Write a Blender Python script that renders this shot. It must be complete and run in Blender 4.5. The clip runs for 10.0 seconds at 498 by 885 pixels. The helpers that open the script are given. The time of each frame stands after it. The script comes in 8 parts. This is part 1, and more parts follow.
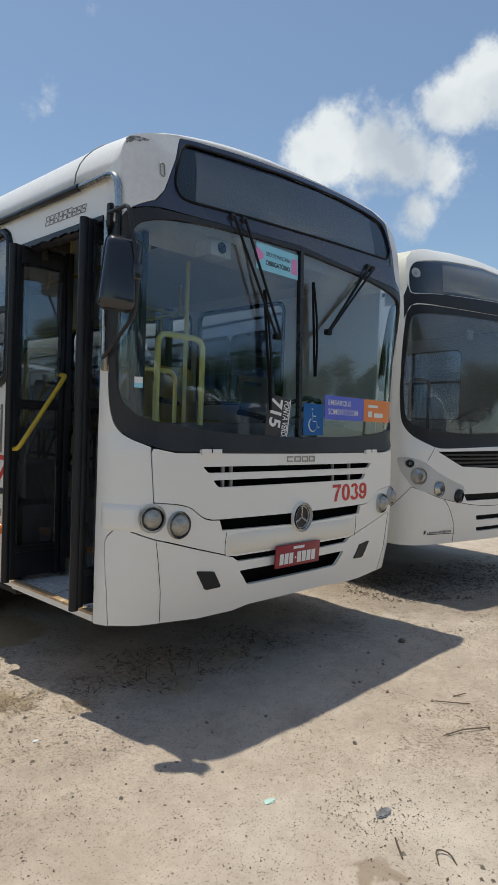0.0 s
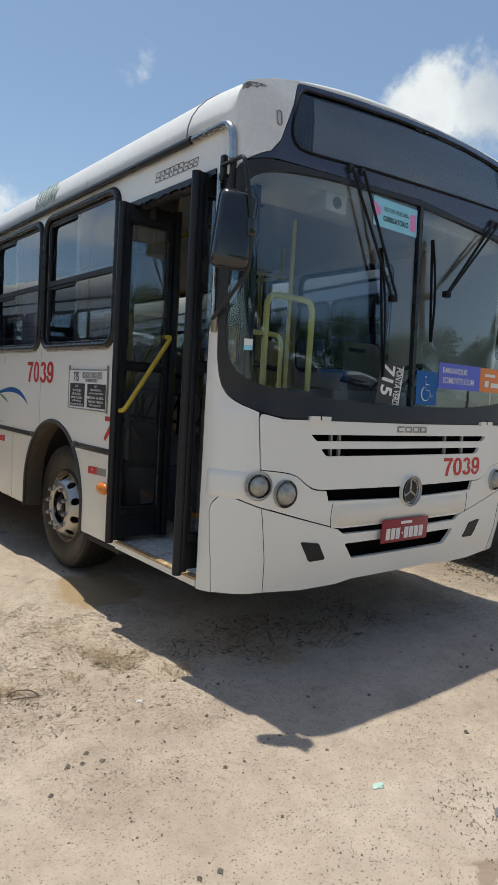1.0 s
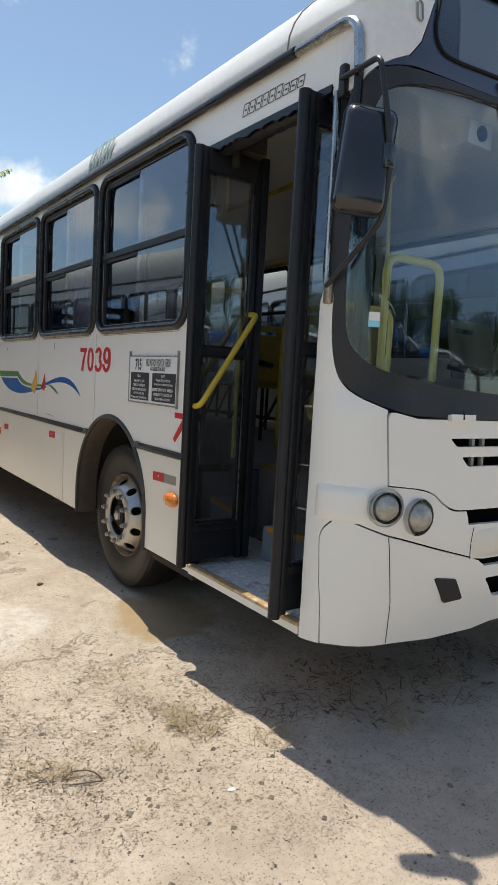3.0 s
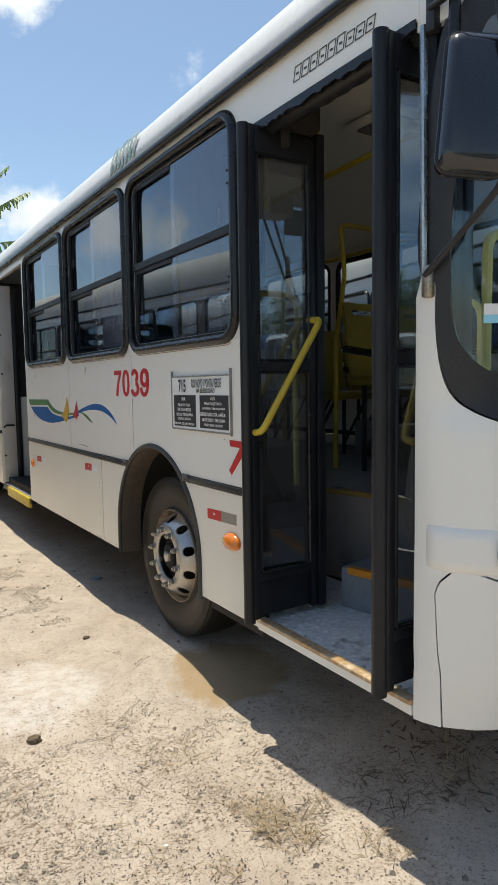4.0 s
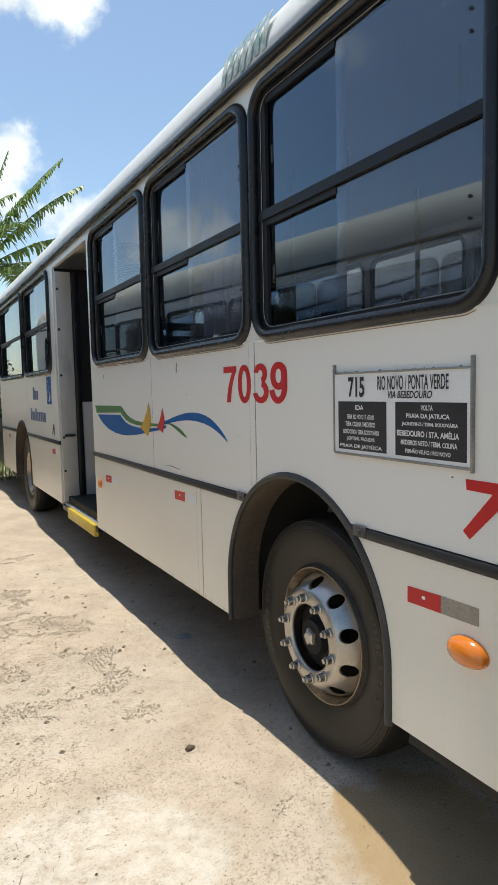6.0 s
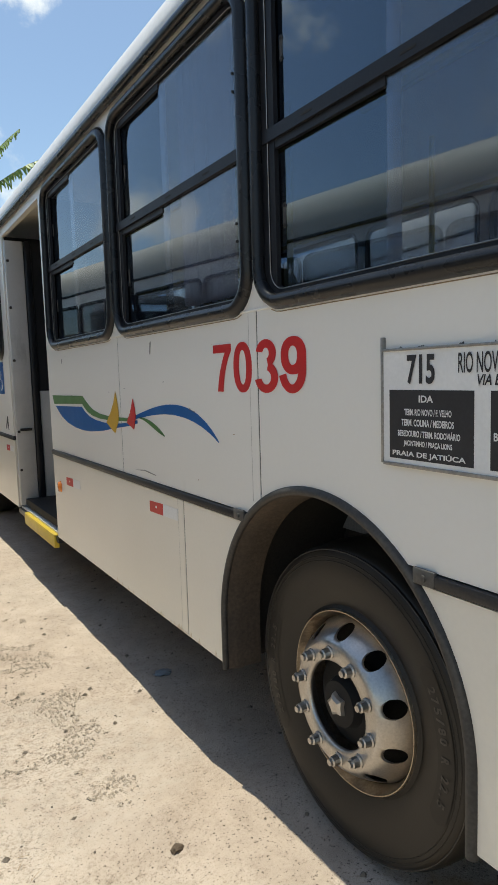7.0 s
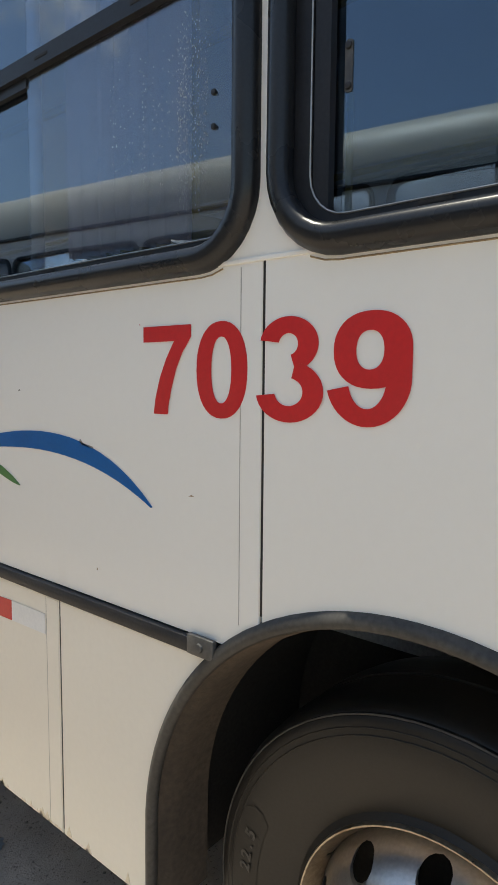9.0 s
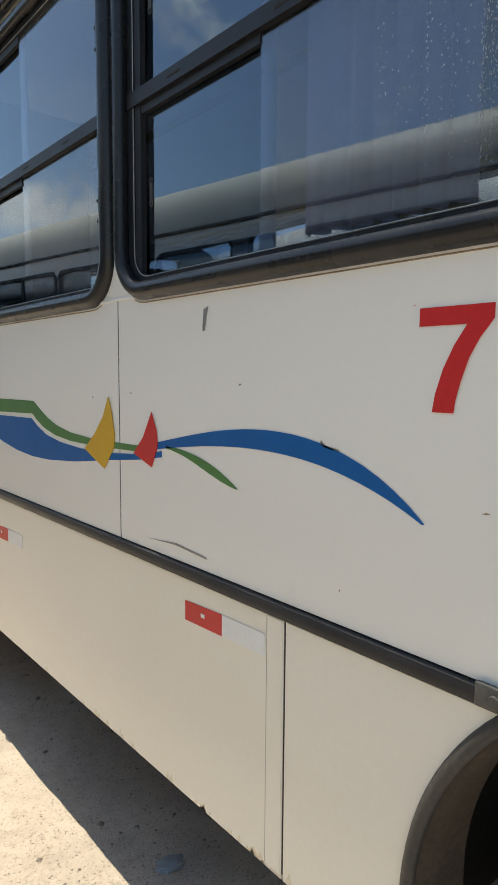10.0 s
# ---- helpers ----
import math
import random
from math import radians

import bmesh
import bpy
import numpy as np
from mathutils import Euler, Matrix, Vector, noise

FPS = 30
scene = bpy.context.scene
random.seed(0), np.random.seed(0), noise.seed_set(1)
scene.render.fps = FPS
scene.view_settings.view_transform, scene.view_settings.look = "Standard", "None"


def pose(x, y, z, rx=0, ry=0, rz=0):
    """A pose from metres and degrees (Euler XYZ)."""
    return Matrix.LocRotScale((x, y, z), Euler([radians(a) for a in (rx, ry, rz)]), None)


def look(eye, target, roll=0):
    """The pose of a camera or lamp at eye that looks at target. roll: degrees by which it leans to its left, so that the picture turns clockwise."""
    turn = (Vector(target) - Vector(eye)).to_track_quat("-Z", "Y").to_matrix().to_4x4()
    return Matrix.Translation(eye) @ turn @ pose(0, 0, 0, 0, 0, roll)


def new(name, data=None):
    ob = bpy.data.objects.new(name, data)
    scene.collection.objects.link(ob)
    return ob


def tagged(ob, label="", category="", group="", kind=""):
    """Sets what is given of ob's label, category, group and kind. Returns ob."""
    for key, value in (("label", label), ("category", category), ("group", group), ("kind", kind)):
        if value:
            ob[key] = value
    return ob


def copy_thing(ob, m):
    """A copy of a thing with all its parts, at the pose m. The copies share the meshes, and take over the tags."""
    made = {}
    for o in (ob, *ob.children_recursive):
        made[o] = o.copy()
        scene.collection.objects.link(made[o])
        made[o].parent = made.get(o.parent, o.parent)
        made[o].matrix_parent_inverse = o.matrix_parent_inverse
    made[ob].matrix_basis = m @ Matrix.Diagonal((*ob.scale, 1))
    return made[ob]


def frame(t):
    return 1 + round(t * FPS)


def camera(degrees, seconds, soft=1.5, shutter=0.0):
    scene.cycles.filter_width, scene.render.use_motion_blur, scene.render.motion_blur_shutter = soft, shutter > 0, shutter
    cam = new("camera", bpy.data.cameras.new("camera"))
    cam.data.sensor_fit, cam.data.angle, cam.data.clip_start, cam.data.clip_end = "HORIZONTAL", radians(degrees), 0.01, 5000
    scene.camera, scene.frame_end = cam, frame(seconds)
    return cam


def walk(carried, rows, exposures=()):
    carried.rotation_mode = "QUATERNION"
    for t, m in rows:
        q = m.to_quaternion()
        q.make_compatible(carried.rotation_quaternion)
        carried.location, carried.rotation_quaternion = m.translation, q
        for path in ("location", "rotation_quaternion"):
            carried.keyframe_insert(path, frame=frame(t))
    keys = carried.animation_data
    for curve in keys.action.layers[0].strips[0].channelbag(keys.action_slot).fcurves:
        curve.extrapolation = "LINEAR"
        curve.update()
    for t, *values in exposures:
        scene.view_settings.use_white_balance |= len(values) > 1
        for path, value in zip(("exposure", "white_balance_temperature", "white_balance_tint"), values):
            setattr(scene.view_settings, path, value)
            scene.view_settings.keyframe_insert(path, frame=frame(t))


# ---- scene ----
cam = camera(42.4, 10.0, soft=1.0)
PATH = [
    (0, (-1.768, -4.581, 1.418), (-0.322, -3.2, 1.376), 2.0),
    (0.5, (-1.795, -4.501, 1.395), (-0.42, -3.052, 1.31), 2.2),
    (1, (-1.761, -4.406, 1.397), (-0.511, -2.853, 1.246), 3.4),
    (1.5, (-1.638, -4.262, 1.401), (-0.464, -2.649, 1.259), 3.5),
    (2, (-1.563, -4.097, 1.41), (-0.427, -2.458, 1.25), 2.8),
    (2.5, (-1.522, -3.849, 1.406), (-0.396, -2.208, 1.202), -0.9),
    (3, (-1.543, -3.664, 1.392), (-0.398, -2.036, 1.198), 3.2),
    (3.2, (-1.481, -3.581, 1.395), (-0.425, -1.892, 1.214), 1.5),
    (4.3, (-1.398, -3.032, 1.448), (-0.325, -1.353, 1.272), -1.2),
    (4.5, (-1.394, -2.939, 1.448), (-0.320, -1.261, 1.278), -0.1),
    (5, (-1.259, -2.62, 1.431), (-0.275, -0.886, 1.311), -2.1),
    (5.5, (-1.225, -2.301, 1.450), (-0.339, -0.513, 1.315), -0.7),
    (5.7, (-1.247, -2.158, 1.441), (-0.345, -0.379, 1.298), -0.8),
    (6.8, (-1.068, -1.471, 1.473), (-0.043, 0.232, 1.247), -2.5),
    (7, (-1.011, -1.348, 1.444), (0.013, 0.357, 1.232), -1.7),
    (7.5, (-0.957, -1.013, 1.464), (0.330, 0.505, 1.265), -0.9),
    (8, (-0.830, -0.759, 1.430), (0.446, 0.773, 1.275), -1.7),
    (8.5, (-0.732, -0.519, 1.456), (0.538, 1.015, 1.275), -0.6),
    (9, (-0.758, -0.342, 1.449), (0.761, 0.945, 1.257), 0.5),
    (9.5, (-0.797, -0.205, 1.460), (0.758, 1.039, 1.273), -0.4),
    (10, (-0.811, -0.030, 1.441), (0.466, 1.495, 1.234), 0.4),
]
walk(cam, [(t, look(eye, target, roll)) for t, eye, target, roll in PATH], [(0.0, -0.24, 6600, 5), (1.5, -0.09, 6760, 5), (3.0, 0.12, 6770, 5), (4.5, 0.20, 6740, 4), (5.5, 0.27, 6740, 4), (7.0, 0.14, 6740, 3), (7.5, 0.37, 6740, 3), (8.5, 0.56, 6800, 4), (9.2, 0.51, 6900, 4), (10.0, 0.54, 6950, 3)])

# ---- light ----
SUN_SLOPE = Vector((-0.029, 0.22, 1.0)).normalized()
sun = new("sun", bpy.data.lights.new("sun", "SUN"))
sun.data.energy, sun.data.angle, sun.data.color = 4.25, radians(0.6), (1.0, 0.95, 0.87)
sun.matrix_world = look(SUN_SLOPE * 60, (0, 0, 0))

world = bpy.data.worlds.new("sky")
scene.world = world
world.use_nodes = True
wn, wl = world.node_tree.nodes, world.node_tree.links
wn.clear()


def wnode(kind, operation=""):
    n = wn.new(kind)
    if operation:
        n.operation = operation
    return n


sky = wnode("ShaderNodeTexSky")
sky.sky_type, sky.sun_disc = "NISHITA", False
sky.sun_elevation = math.asin(SUN_SLOPE.z)
sky.sun_rotation = math.atan2(SUN_SLOPE.x, SUN_SLOPE.y)
sky.air_density, sky.dust_density, sky.ozone_density = 1.0, 0.7, 1.2
direction = wnode("ShaderNodeTexCoord")
# cumulus heaps: where they stand in the sky, and how wide they are
HEAPS = [((0.714, 0.586, 0.384), 0.075, 0.95), ((0.733, 0.547, 0.404), 0.085, 1.00), ((0.763, 0.510, 0.396), 0.085, 1.00), ((0.798, 0.476, 0.371), 0.080, 0.95), ((0.823, 0.433, 0.368), 0.075, 0.95), ((0.770, 0.532, 0.352), 0.070, 0.70), ((0.820, 0.469, 0.328), 0.070, 0.75), ((0.833, 0.410, 0.373), 0.060, 0.70), ((0.804, 0.399, 0.442), 0.075, 0.95), ((0.805, 0.366, 0.467), 0.080, 0.95), ((0.826, 0.363, 0.431), 0.060, 0.80), ((0.505, 0.714, 0.485), 0.050, 0.30), ((0.524, 0.697, 0.489), 0.035, 0.34), ((0.428, 0.800, 0.420), 0.045, 0.26), ((0.405, 0.817, 0.411), 0.040, 0.25), ((0.445, 0.724, 0.527), 0.030, 0.40), ((0.707, 0.455, 0.541), 0.030, 0.35),
         ((0.215, 0.928, 0.300), 0.08, 0.45), ((0.225, 0.938, 0.250), 0.10, 0.52), ((0.30, 0.93, 0.20), 0.12, 0.42), ((0.150, 0.935, 0.322), 0.08, 0.75), ((0.12, 0.95, 0.27), 0.10, 0.7),
         ((0.136, 0.860, 0.495), 0.075, 0.80), ((0.185, 0.852, 0.492), 0.075, 0.75), ((0.225, 0.845, 0.488), 0.05, 0.6), ((0.141, 0.917, 0.373), 0.035, 0.5),
         ((-0.375, 0.893, 0.240), 0.075, 1.0), ((-0.345, 0.905, 0.225), 0.065, 1.0), ((-0.42, 0.875, 0.228), 0.055, 0.9), ((-0.50, 0.74, 0.465), 0.10, 0.45), ((0.70, -0.66, 0.24), 0.10, 0.6), ((0.55, -0.70, 0.45), 0.16, 0.5),
         ((0.82, -0.50, 0.30), 0.13, 0.8), ((0.66, -0.64, 0.36), 0.12, 0.8), ((0.76, -0.52, 0.44), 0.11, 0.7), ((0.50, -0.80, 0.30), 0.11, 0.7)]
wisp = wnode("ShaderNodeTexNoise")
wisp.inputs["Scale"].default_value, wisp.inputs["Detail"].default_value, wisp.inputs["Roughness"].default_value = 10.0, 10.0, 0.62
wl.new(direction.outputs["Generated"], wisp.inputs["Vector"])
last = None
for place, wide, most_dense in HEAPS:
    away = wnode("ShaderNodeVectorMath", operation="DISTANCE")
    wl.new(direction.outputs["Generated"], away.inputs[0])
    away.inputs[1].default_value = Vector(place).normalized()
    near = wnode("ShaderNodeMapRange")
    wl.new(away.outputs["Value"], near.inputs["Value"])
    near.inputs["From Min"].default_value, near.inputs["From Max"].default_value = wide, wide * 0.2
    near.inputs["To Max"].default_value = most_dense
    if last is None:
        last = near.outputs["Result"]
    else:
        most = wnode("ShaderNodeMath", operation="MAXIMUM")
        wl.new(last, most.inputs[0]), wl.new(near.outputs["Result"], most.inputs[1])
        last = most.outputs[0]
heap = wnode("ShaderNodeMath", operation="MULTIPLY_ADD")
wl.new(last, heap.inputs[0])
heap.inputs[1].default_value = 0.42
wl.new(wisp.outputs["Fac"], heap.inputs[2])
dense = wnode("ShaderNodeMapRange")
dense.interpolation_type = "SMOOTHSTEP"
wl.new(heap.outputs[0], dense.inputs["Value"])
dense.inputs["From Min"].default_value, dense.inputs["From Max"].default_value = 0.63, 0.86
puff = wnode("ShaderNodeTexNoise")
puff.inputs["Scale"].default_value, puff.inputs["Detail"].default_value = 9.0, 4.0
wl.new(direction.outputs["Generated"], puff.inputs["Vector"])
cloud = wnode("ShaderNodeValToRGB")
cloud.color_ramp.elements[0].position, cloud.color_ramp.elements[0].color = 0.30, (3.9, 4.35, 5.1, 1)
cloud.color_ramp.elements[1].position, cloud.color_ramp.elements[1].color = 0.6, (6.3, 6.55, 6.95, 1)
wl.new(puff.outputs["Fac"], cloud.inputs["Fac"])
both = wnode("ShaderNodeMixRGB")
wl.new(dense.outputs["Result"], both.inputs["Fac"]), wl.new(sky.outputs["Color"], both.inputs["Color1"]), wl.new(cloud.outputs["Color"], both.inputs["Color2"])
shine = wnode("ShaderNodeBackground")
shine.inputs["Strength"].default_value = 0.15
wl.new(both.outputs["Color"], shine.inputs["Color"])
wl.new(shine.outputs[0], wnode("ShaderNodeOutputWorld").inputs[0])


# ---- materials ----
def surface(name, col, col2=None, rough=0.5, metal=0.0, scale=3.0, amount=0.5, grain=0.0, grain_scale=120.0, bump=0.0, coat=0.0, stain=None, stain_at=0.62, stain_scale=6.0, spec=0.5):
    """A worn painted, metal, rubber or mineral surface: two tones at one scale, grain and relief at another, and stains."""
    m = bpy.data.materials.new(name)
    m.use_nodes = True
    nt = m.node_tree
    b = nt.nodes["Principled BSDF"]
    where = nt.nodes.new("ShaderNodeTexCoord")

    def noise_at(sc, detail=5.0, stretch=None):
        n = nt.nodes.new("ShaderNodeTexNoise")
        n.inputs["Scale"].default_value, n.inputs["Detail"].default_value = sc, detail
        source = where.outputs["Object"]
        if stretch:
            mp = nt.nodes.new("ShaderNodeMapping")
            mp.inputs["Scale"].default_value = stretch
            nt.links.new(source, mp.inputs["Vector"])
            source = mp.outputs["Vector"]
        nt.links.new(source, n.inputs["Vector"])
        return n

    def mix(fac, a, c):
        n = nt.nodes.new("ShaderNodeMixRGB")
        nt.links.new(fac, n.inputs["Fac"])
        for sock, v in ((n.inputs["Color1"], a), (n.inputs["Color2"], c)):
            if isinstance(v, tuple):
                sock.default_value = (*v, 1)
            else:
                nt.links.new(v, sock)
        return n.outputs["Color"]

    col2 = col2 or tuple(c * 0.82 for c in col)
    broad = noise_at(scale)
    ramp = nt.nodes.new("ShaderNodeMapRange")
    ramp.inputs["From Min"].default_value, ramp.inputs["From Max"].default_value = 0.5 - 0.5 * amount, 0.5 + 0.5 * amount
    nt.links.new(broad.outputs["Fac"], ramp.inputs["Value"])
    out = mix(ramp.outputs["Result"], col, col2)
    fine = noise_at(grain_scale, 3.0)
    if grain:
        g = nt.nodes.new("ShaderNodeMapRange")
        g.inputs["From Min"].default_value, g.inputs["From Max"].default_value = 0.3, 0.7
        g.inputs["To Min"].default_value, g.inputs["To Max"].default_value = 1 - grain, 1 + grain
        nt.links.new(fine.outputs["Fac"], g.inputs["Value"])
        times = nt.nodes.new("ShaderNodeMixRGB")
        times.blend_type = "MULTIPLY"
        times.inputs["Fac"].default_value = 1.0
        nt.links.new(out, times.inputs["Color1"]), nt.links.new(g.outputs["Result"], times.inputs["Color2"])
        out = times.outputs["Color"]
    if stain:
        s = noise_at(stain_scale, 8.0, (1.0, 1.0, 0.35))
        r = nt.nodes.new("ShaderNodeMapRange")
        r.inputs["From Min"].default_value, r.inputs["From Max"].default_value = stain_at, stain_at + 0.18
        r.inputs["To Max"].default_value = 0.7
        nt.links.new(s.outputs["Fac"], r.inputs["Value"])
        out = mix(r.outputs["Result"], out, stain)
    nt.links.new(out, b.inputs["Base Color"])
    rr = nt.nodes.new("ShaderNodeMapRange")
    rr.inputs["To Min"].default_value, rr.inputs["To Max"].default_value = max(0.02, rough - 0.12), min(1.0, rough + 0.12)
    nt.links.new(broad.outputs["Fac"], rr.inputs["Value"])
    nt.links.new(rr.outputs["Result"], b.inputs["Roughness"])
    b.inputs["Metallic"].default_value = metal
    b.inputs["Specular IOR Level"].default_value = spec
    b.inputs["Coat Weight"].default_value = coat
    b.inputs["Coat Roughness"].default_value = 0.12
    if bump:
        bp = nt.nodes.new("ShaderNodeBump")
        bp.inputs["Strength"].default_value, bp.inputs["Distance"].default_value = bump, 0.004
        nt.links.new(fine.outputs["Fac"], bp.inputs["Height"])
        nt.links.new(bp.outputs["Normal"], b.inputs["Normal"])
    return m


def glass(name, tint, ior=1.45, coat=(1.0, 1.0, 1.0)):
    m = bpy.data.materials.new(name)
    m.use_nodes = True
    b = m.node_tree.nodes["Principled BSDF"]
    b.inputs["Base Color"].default_value = (*tint, 1)
    b.inputs["Roughness"].default_value = 0.0
    b.inputs["IOR"].default_value = ior
    b.inputs["Transmission Weight"].default_value = 1.0
    b.inputs["Specular Tint"].default_value = (*coat, 1)
    return m


def dust_sheen_glass(name, tint, ior, most, coat=(1.0, 1.0, 1.0)):
    """Tinted glass under a thin dusty film with dried runs; on the door it stands in for a reflection."""
    m = glass(name, tint, ior, coat)
    nt = m.node_tree
    out, b = nt.nodes["Material Output"], nt.nodes["Principled BSDF"]
    where, stretch, n = nt.nodes.new("ShaderNodeTexCoord"), nt.nodes.new("ShaderNodeMapping"), nt.nodes.new("ShaderNodeTexNoise")
    stretch.inputs["Scale"].default_value = (1.0, 14.0, 1.6)
    n.inputs["Scale"].default_value, n.inputs["Detail"].default_value = 1.6, 5.0
    nt.links.new(where.outputs["Object"], stretch.inputs["Vector"]), nt.links.new(stretch.outputs["Vector"], n.inputs["Vector"])
    r = nt.nodes.new("ShaderNodeMapRange")
    r.inputs["From Min"].default_value, r.inputs["From Max"].default_value = 0.35, 0.70
    r.inputs["To Min"].default_value, r.inputs["To Max"].default_value = 0.015, most
    nt.links.new(n.outputs["Fac"], r.inputs["Value"])
    dust_sheen, both = nt.nodes.new("ShaderNodeBsdfDiffuse"), nt.nodes.new("ShaderNodeMixShader")
    dust_sheen.inputs["Color"].default_value = (0.50, 0.49, 0.50, 1)
    nt.links.new(r.outputs["Result"], both.inputs["Fac"]), nt.links.new(b.outputs[0], both.inputs[1]), nt.links.new(dust_sheen.outputs[0], both.inputs[2])
    nt.links.new(both.outputs[0], out.inputs["Surface"])
    return m


WHITE = surface("aged_white_paint", (0.81, 0.79, 0.735), (0.77, 0.75, 0.69), 0.34, scale=0.8, amount=0.9, grain=0.006, grain_scale=60, coat=0.25, stain=(0.68, 0.64, 0.56), stain_at=0.70, stain_scale=4)
WHITE_ROOF = surface("chalky_white_roof_paint", (0.80, 0.79, 0.77), (0.68, 0.67, 0.65), 0.5, scale=2.0, grain=0.04, grain_scale=40, stain=(0.42, 0.41, 0.40), stain_at=0.66, stain_scale=9)
SKIRT = surface("dusty_white_skirt_paint", (0.79, 0.755, 0.67), (0.73, 0.685, 0.58), 0.4, scale=1.2, amount=0.9, grain=0.012, grain_scale=70, coat=0.15, stain=(0.56, 0.47, 0.34), stain_at=0.70, stain_scale=7)
NAVY = surface("navy_blue_cap_paint", (0.020, 0.026, 0.055), (0.030, 0.036, 0.066), 0.28, scale=2, grain=0.1, grain_scale=50, coat=0.4)
RUBBER = surface("black_window_rubber", (0.010, 0.011, 0.013), (0.018, 0.019, 0.021), 0.28, scale=6, grain=0.15, grain_scale=200, bump=0.02, spec=0.34)
WIPERM = surface("matt_black_metal", (0.006, 0.0065, 0.0075), (0.011, 0.0115, 0.013), 0.55, scale=9, grain=0.15, spec=0.15)
FRAME = surface("black_anodised_frame", (0.011, 0.012, 0.015), (0.020, 0.021, 0.024), 0.45, scale=7, grain=0.15, grain_scale=150, spec=0.25)
LIP = surface("dusty_black_arch_rubber", (0.030, 0.029, 0.028), (0.065, 0.060, 0.053), 0.55, scale=7, amount=0.6, grain=0.25, grain_scale=110, spec=0.35)
BLACK = surface("satin_black_paint", (0.016, 0.017, 0.019), (0.03, 0.03, 0.032), 0.42, scale=5, grain=0.2, grain_scale=160, stain=(0.05, 0.047, 0.042), stain_at=0.68, spec=0.35)
DOORBLACK = surface("black_door_frame_paint", (0.009, 0.010, 0.0125), (0.017, 0.018, 0.021), 0.38, scale=7, grain=0.2, grain_scale=140, stain=(0.035, 0.034, 0.033), stain_at=0.68, stain_scale=12, spec=0.3)
DARK = surface("dirty_dark_underside", (0.012, 0.011, 0.010), (0.035, 0.03, 0.025), 0.85, scale=5, grain=0.3)
ARCHM = surface("dusty_wheel_arch_lining", (0.036, 0.027, 0.019), (0.085, 0.062, 0.042), 0.85, scale=5, grain=0.25, grain_scale=80, bump=0.3)
TYRE = surface("worn_tyre_rubber", (0.0135, 0.0118, 0.0097), (0.022, 0.0190, 0.0152), 0.46, scale=7, amount=0.6, grain=0.12, grain_scale=160, bump=0.04, stain=(0.050, 0.042, 0.032), stain_at=0.68, stain_scale=8, spec=0.35)
TYREBAND = surface("black_sidewall_band", (0.009, 0.008, 0.0075), (0.013, 0.012, 0.010), 0.42, scale=12, grain=0.1, spec=0.3)
SCUFF = surface("scuffed_tyre_shoulder", (0.045, 0.040, 0.033), (0.085, 0.076, 0.064), 0.7, scale=18, amount=0.6, grain=0.25, grain_scale=90)
STEEL = surface("dull_steel_rim", (0.56, 0.54, 0.51), (0.42, 0.39, 0.35), 0.34, metal=0.9, scale=6, amount=0.6, grain=0.10, grain_scale=150, bump=0.08, stain=(0.26, 0.19, 0.13), stain_at=0.66, stain_scale=18)
CHROME = surface("dull_chrome_tube", (0.54, 0.53, 0.51), (0.36, 0.355, 0.34), 0.27, metal=1.0, scale=20, grain=0.1)
ALU = surface("dusty_aluminium", (0.40, 0.39, 0.37), (0.26, 0.25, 0.23), 0.45, metal=0.7, scale=8, grain=0.15)
YELLOW = surface("worn_yellow_paint", (0.62, 0.45, 0.035), (0.50, 0.36, 0.04), 0.42, scale=15, grain=0.1, grain_scale=90, stain=(0.30, 0.24, 0.12), stain_at=0.62, stain_scale=30)
PALEYELLOW = surface("pale_yellow_rail_paint", (0.93, 0.82, 0.25), (0.88, 0.76, 0.22), 0.4, scale=15, grain=0.06)
RED = surface("red_vinyl", (0.56, 0.016, 0.018), (0.50, 0.015, 0.016), 0.4, scale=6, grain=0.05)
PLATE_RED = surface("red_plate_paint", (0.30, 0.016, 0.03), (0.24, 0.014, 0.026), 0.4, scale=12, grain=0.08)
BLUE = surface("blue_vinyl", (0.003, 0.105, 0.34), (0.003, 0.092, 0.30), 0.45, scale=6, grain=0.05, spec=0.25)
GREEN = surface("green_vinyl", (0.07, 0.20, 0.05), (0.06, 0.17, 0.045), 0.4, scale=6, grain=0.05)
GOLD = surface("gold_vinyl", (0.62, 0.37, 0.02), (0.55, 0.32, 0.02), 0.4, scale=6, grain=0.05)
INK = surface("black_vinyl", (0.02, 0.02, 0.022), (0.03, 0.03, 0.032), 0.5, scale=9, grain=0.1)
PAPER = surface("white_print", (0.78, 0.78, 0.76), (0.70, 0.70, 0.68), 0.5, scale=9, grain=0.03)
AMBER = surface("amber_lens", (0.70, 0.20, 0.01), (0.60, 0.15, 0.01), 0.15, scale=40, amount=0.9, coat=0.8)
CREAM = surface("cream_ceiling_laminate", (0.78, 0.74, 0.63), (0.72, 0.68, 0.57), 0.5, scale=3, grain=0.04)
GREY = surface("grey_dashboard_plastic", (0.20, 0.19, 0.175), (0.15, 0.145, 0.135), 0.6, scale=6, grain=0.12)
FLOORM = surface("grey_bus_floor", (0.26, 0.27, 0.285), (0.32, 0.33, 0.345), 0.6, scale=8, grain=0.2)
GLASS = glass("tinted_window_glass", (0.12, 0.175, 0.27), 2.0, (0.70, 0.86, 1.0))
DUSTYGLASS = dust_sheen_glass("dusty_tinted_glass", (0.31, 0.35, 0.42), 1.90, 0.06, (0.76, 0.88, 1.0))
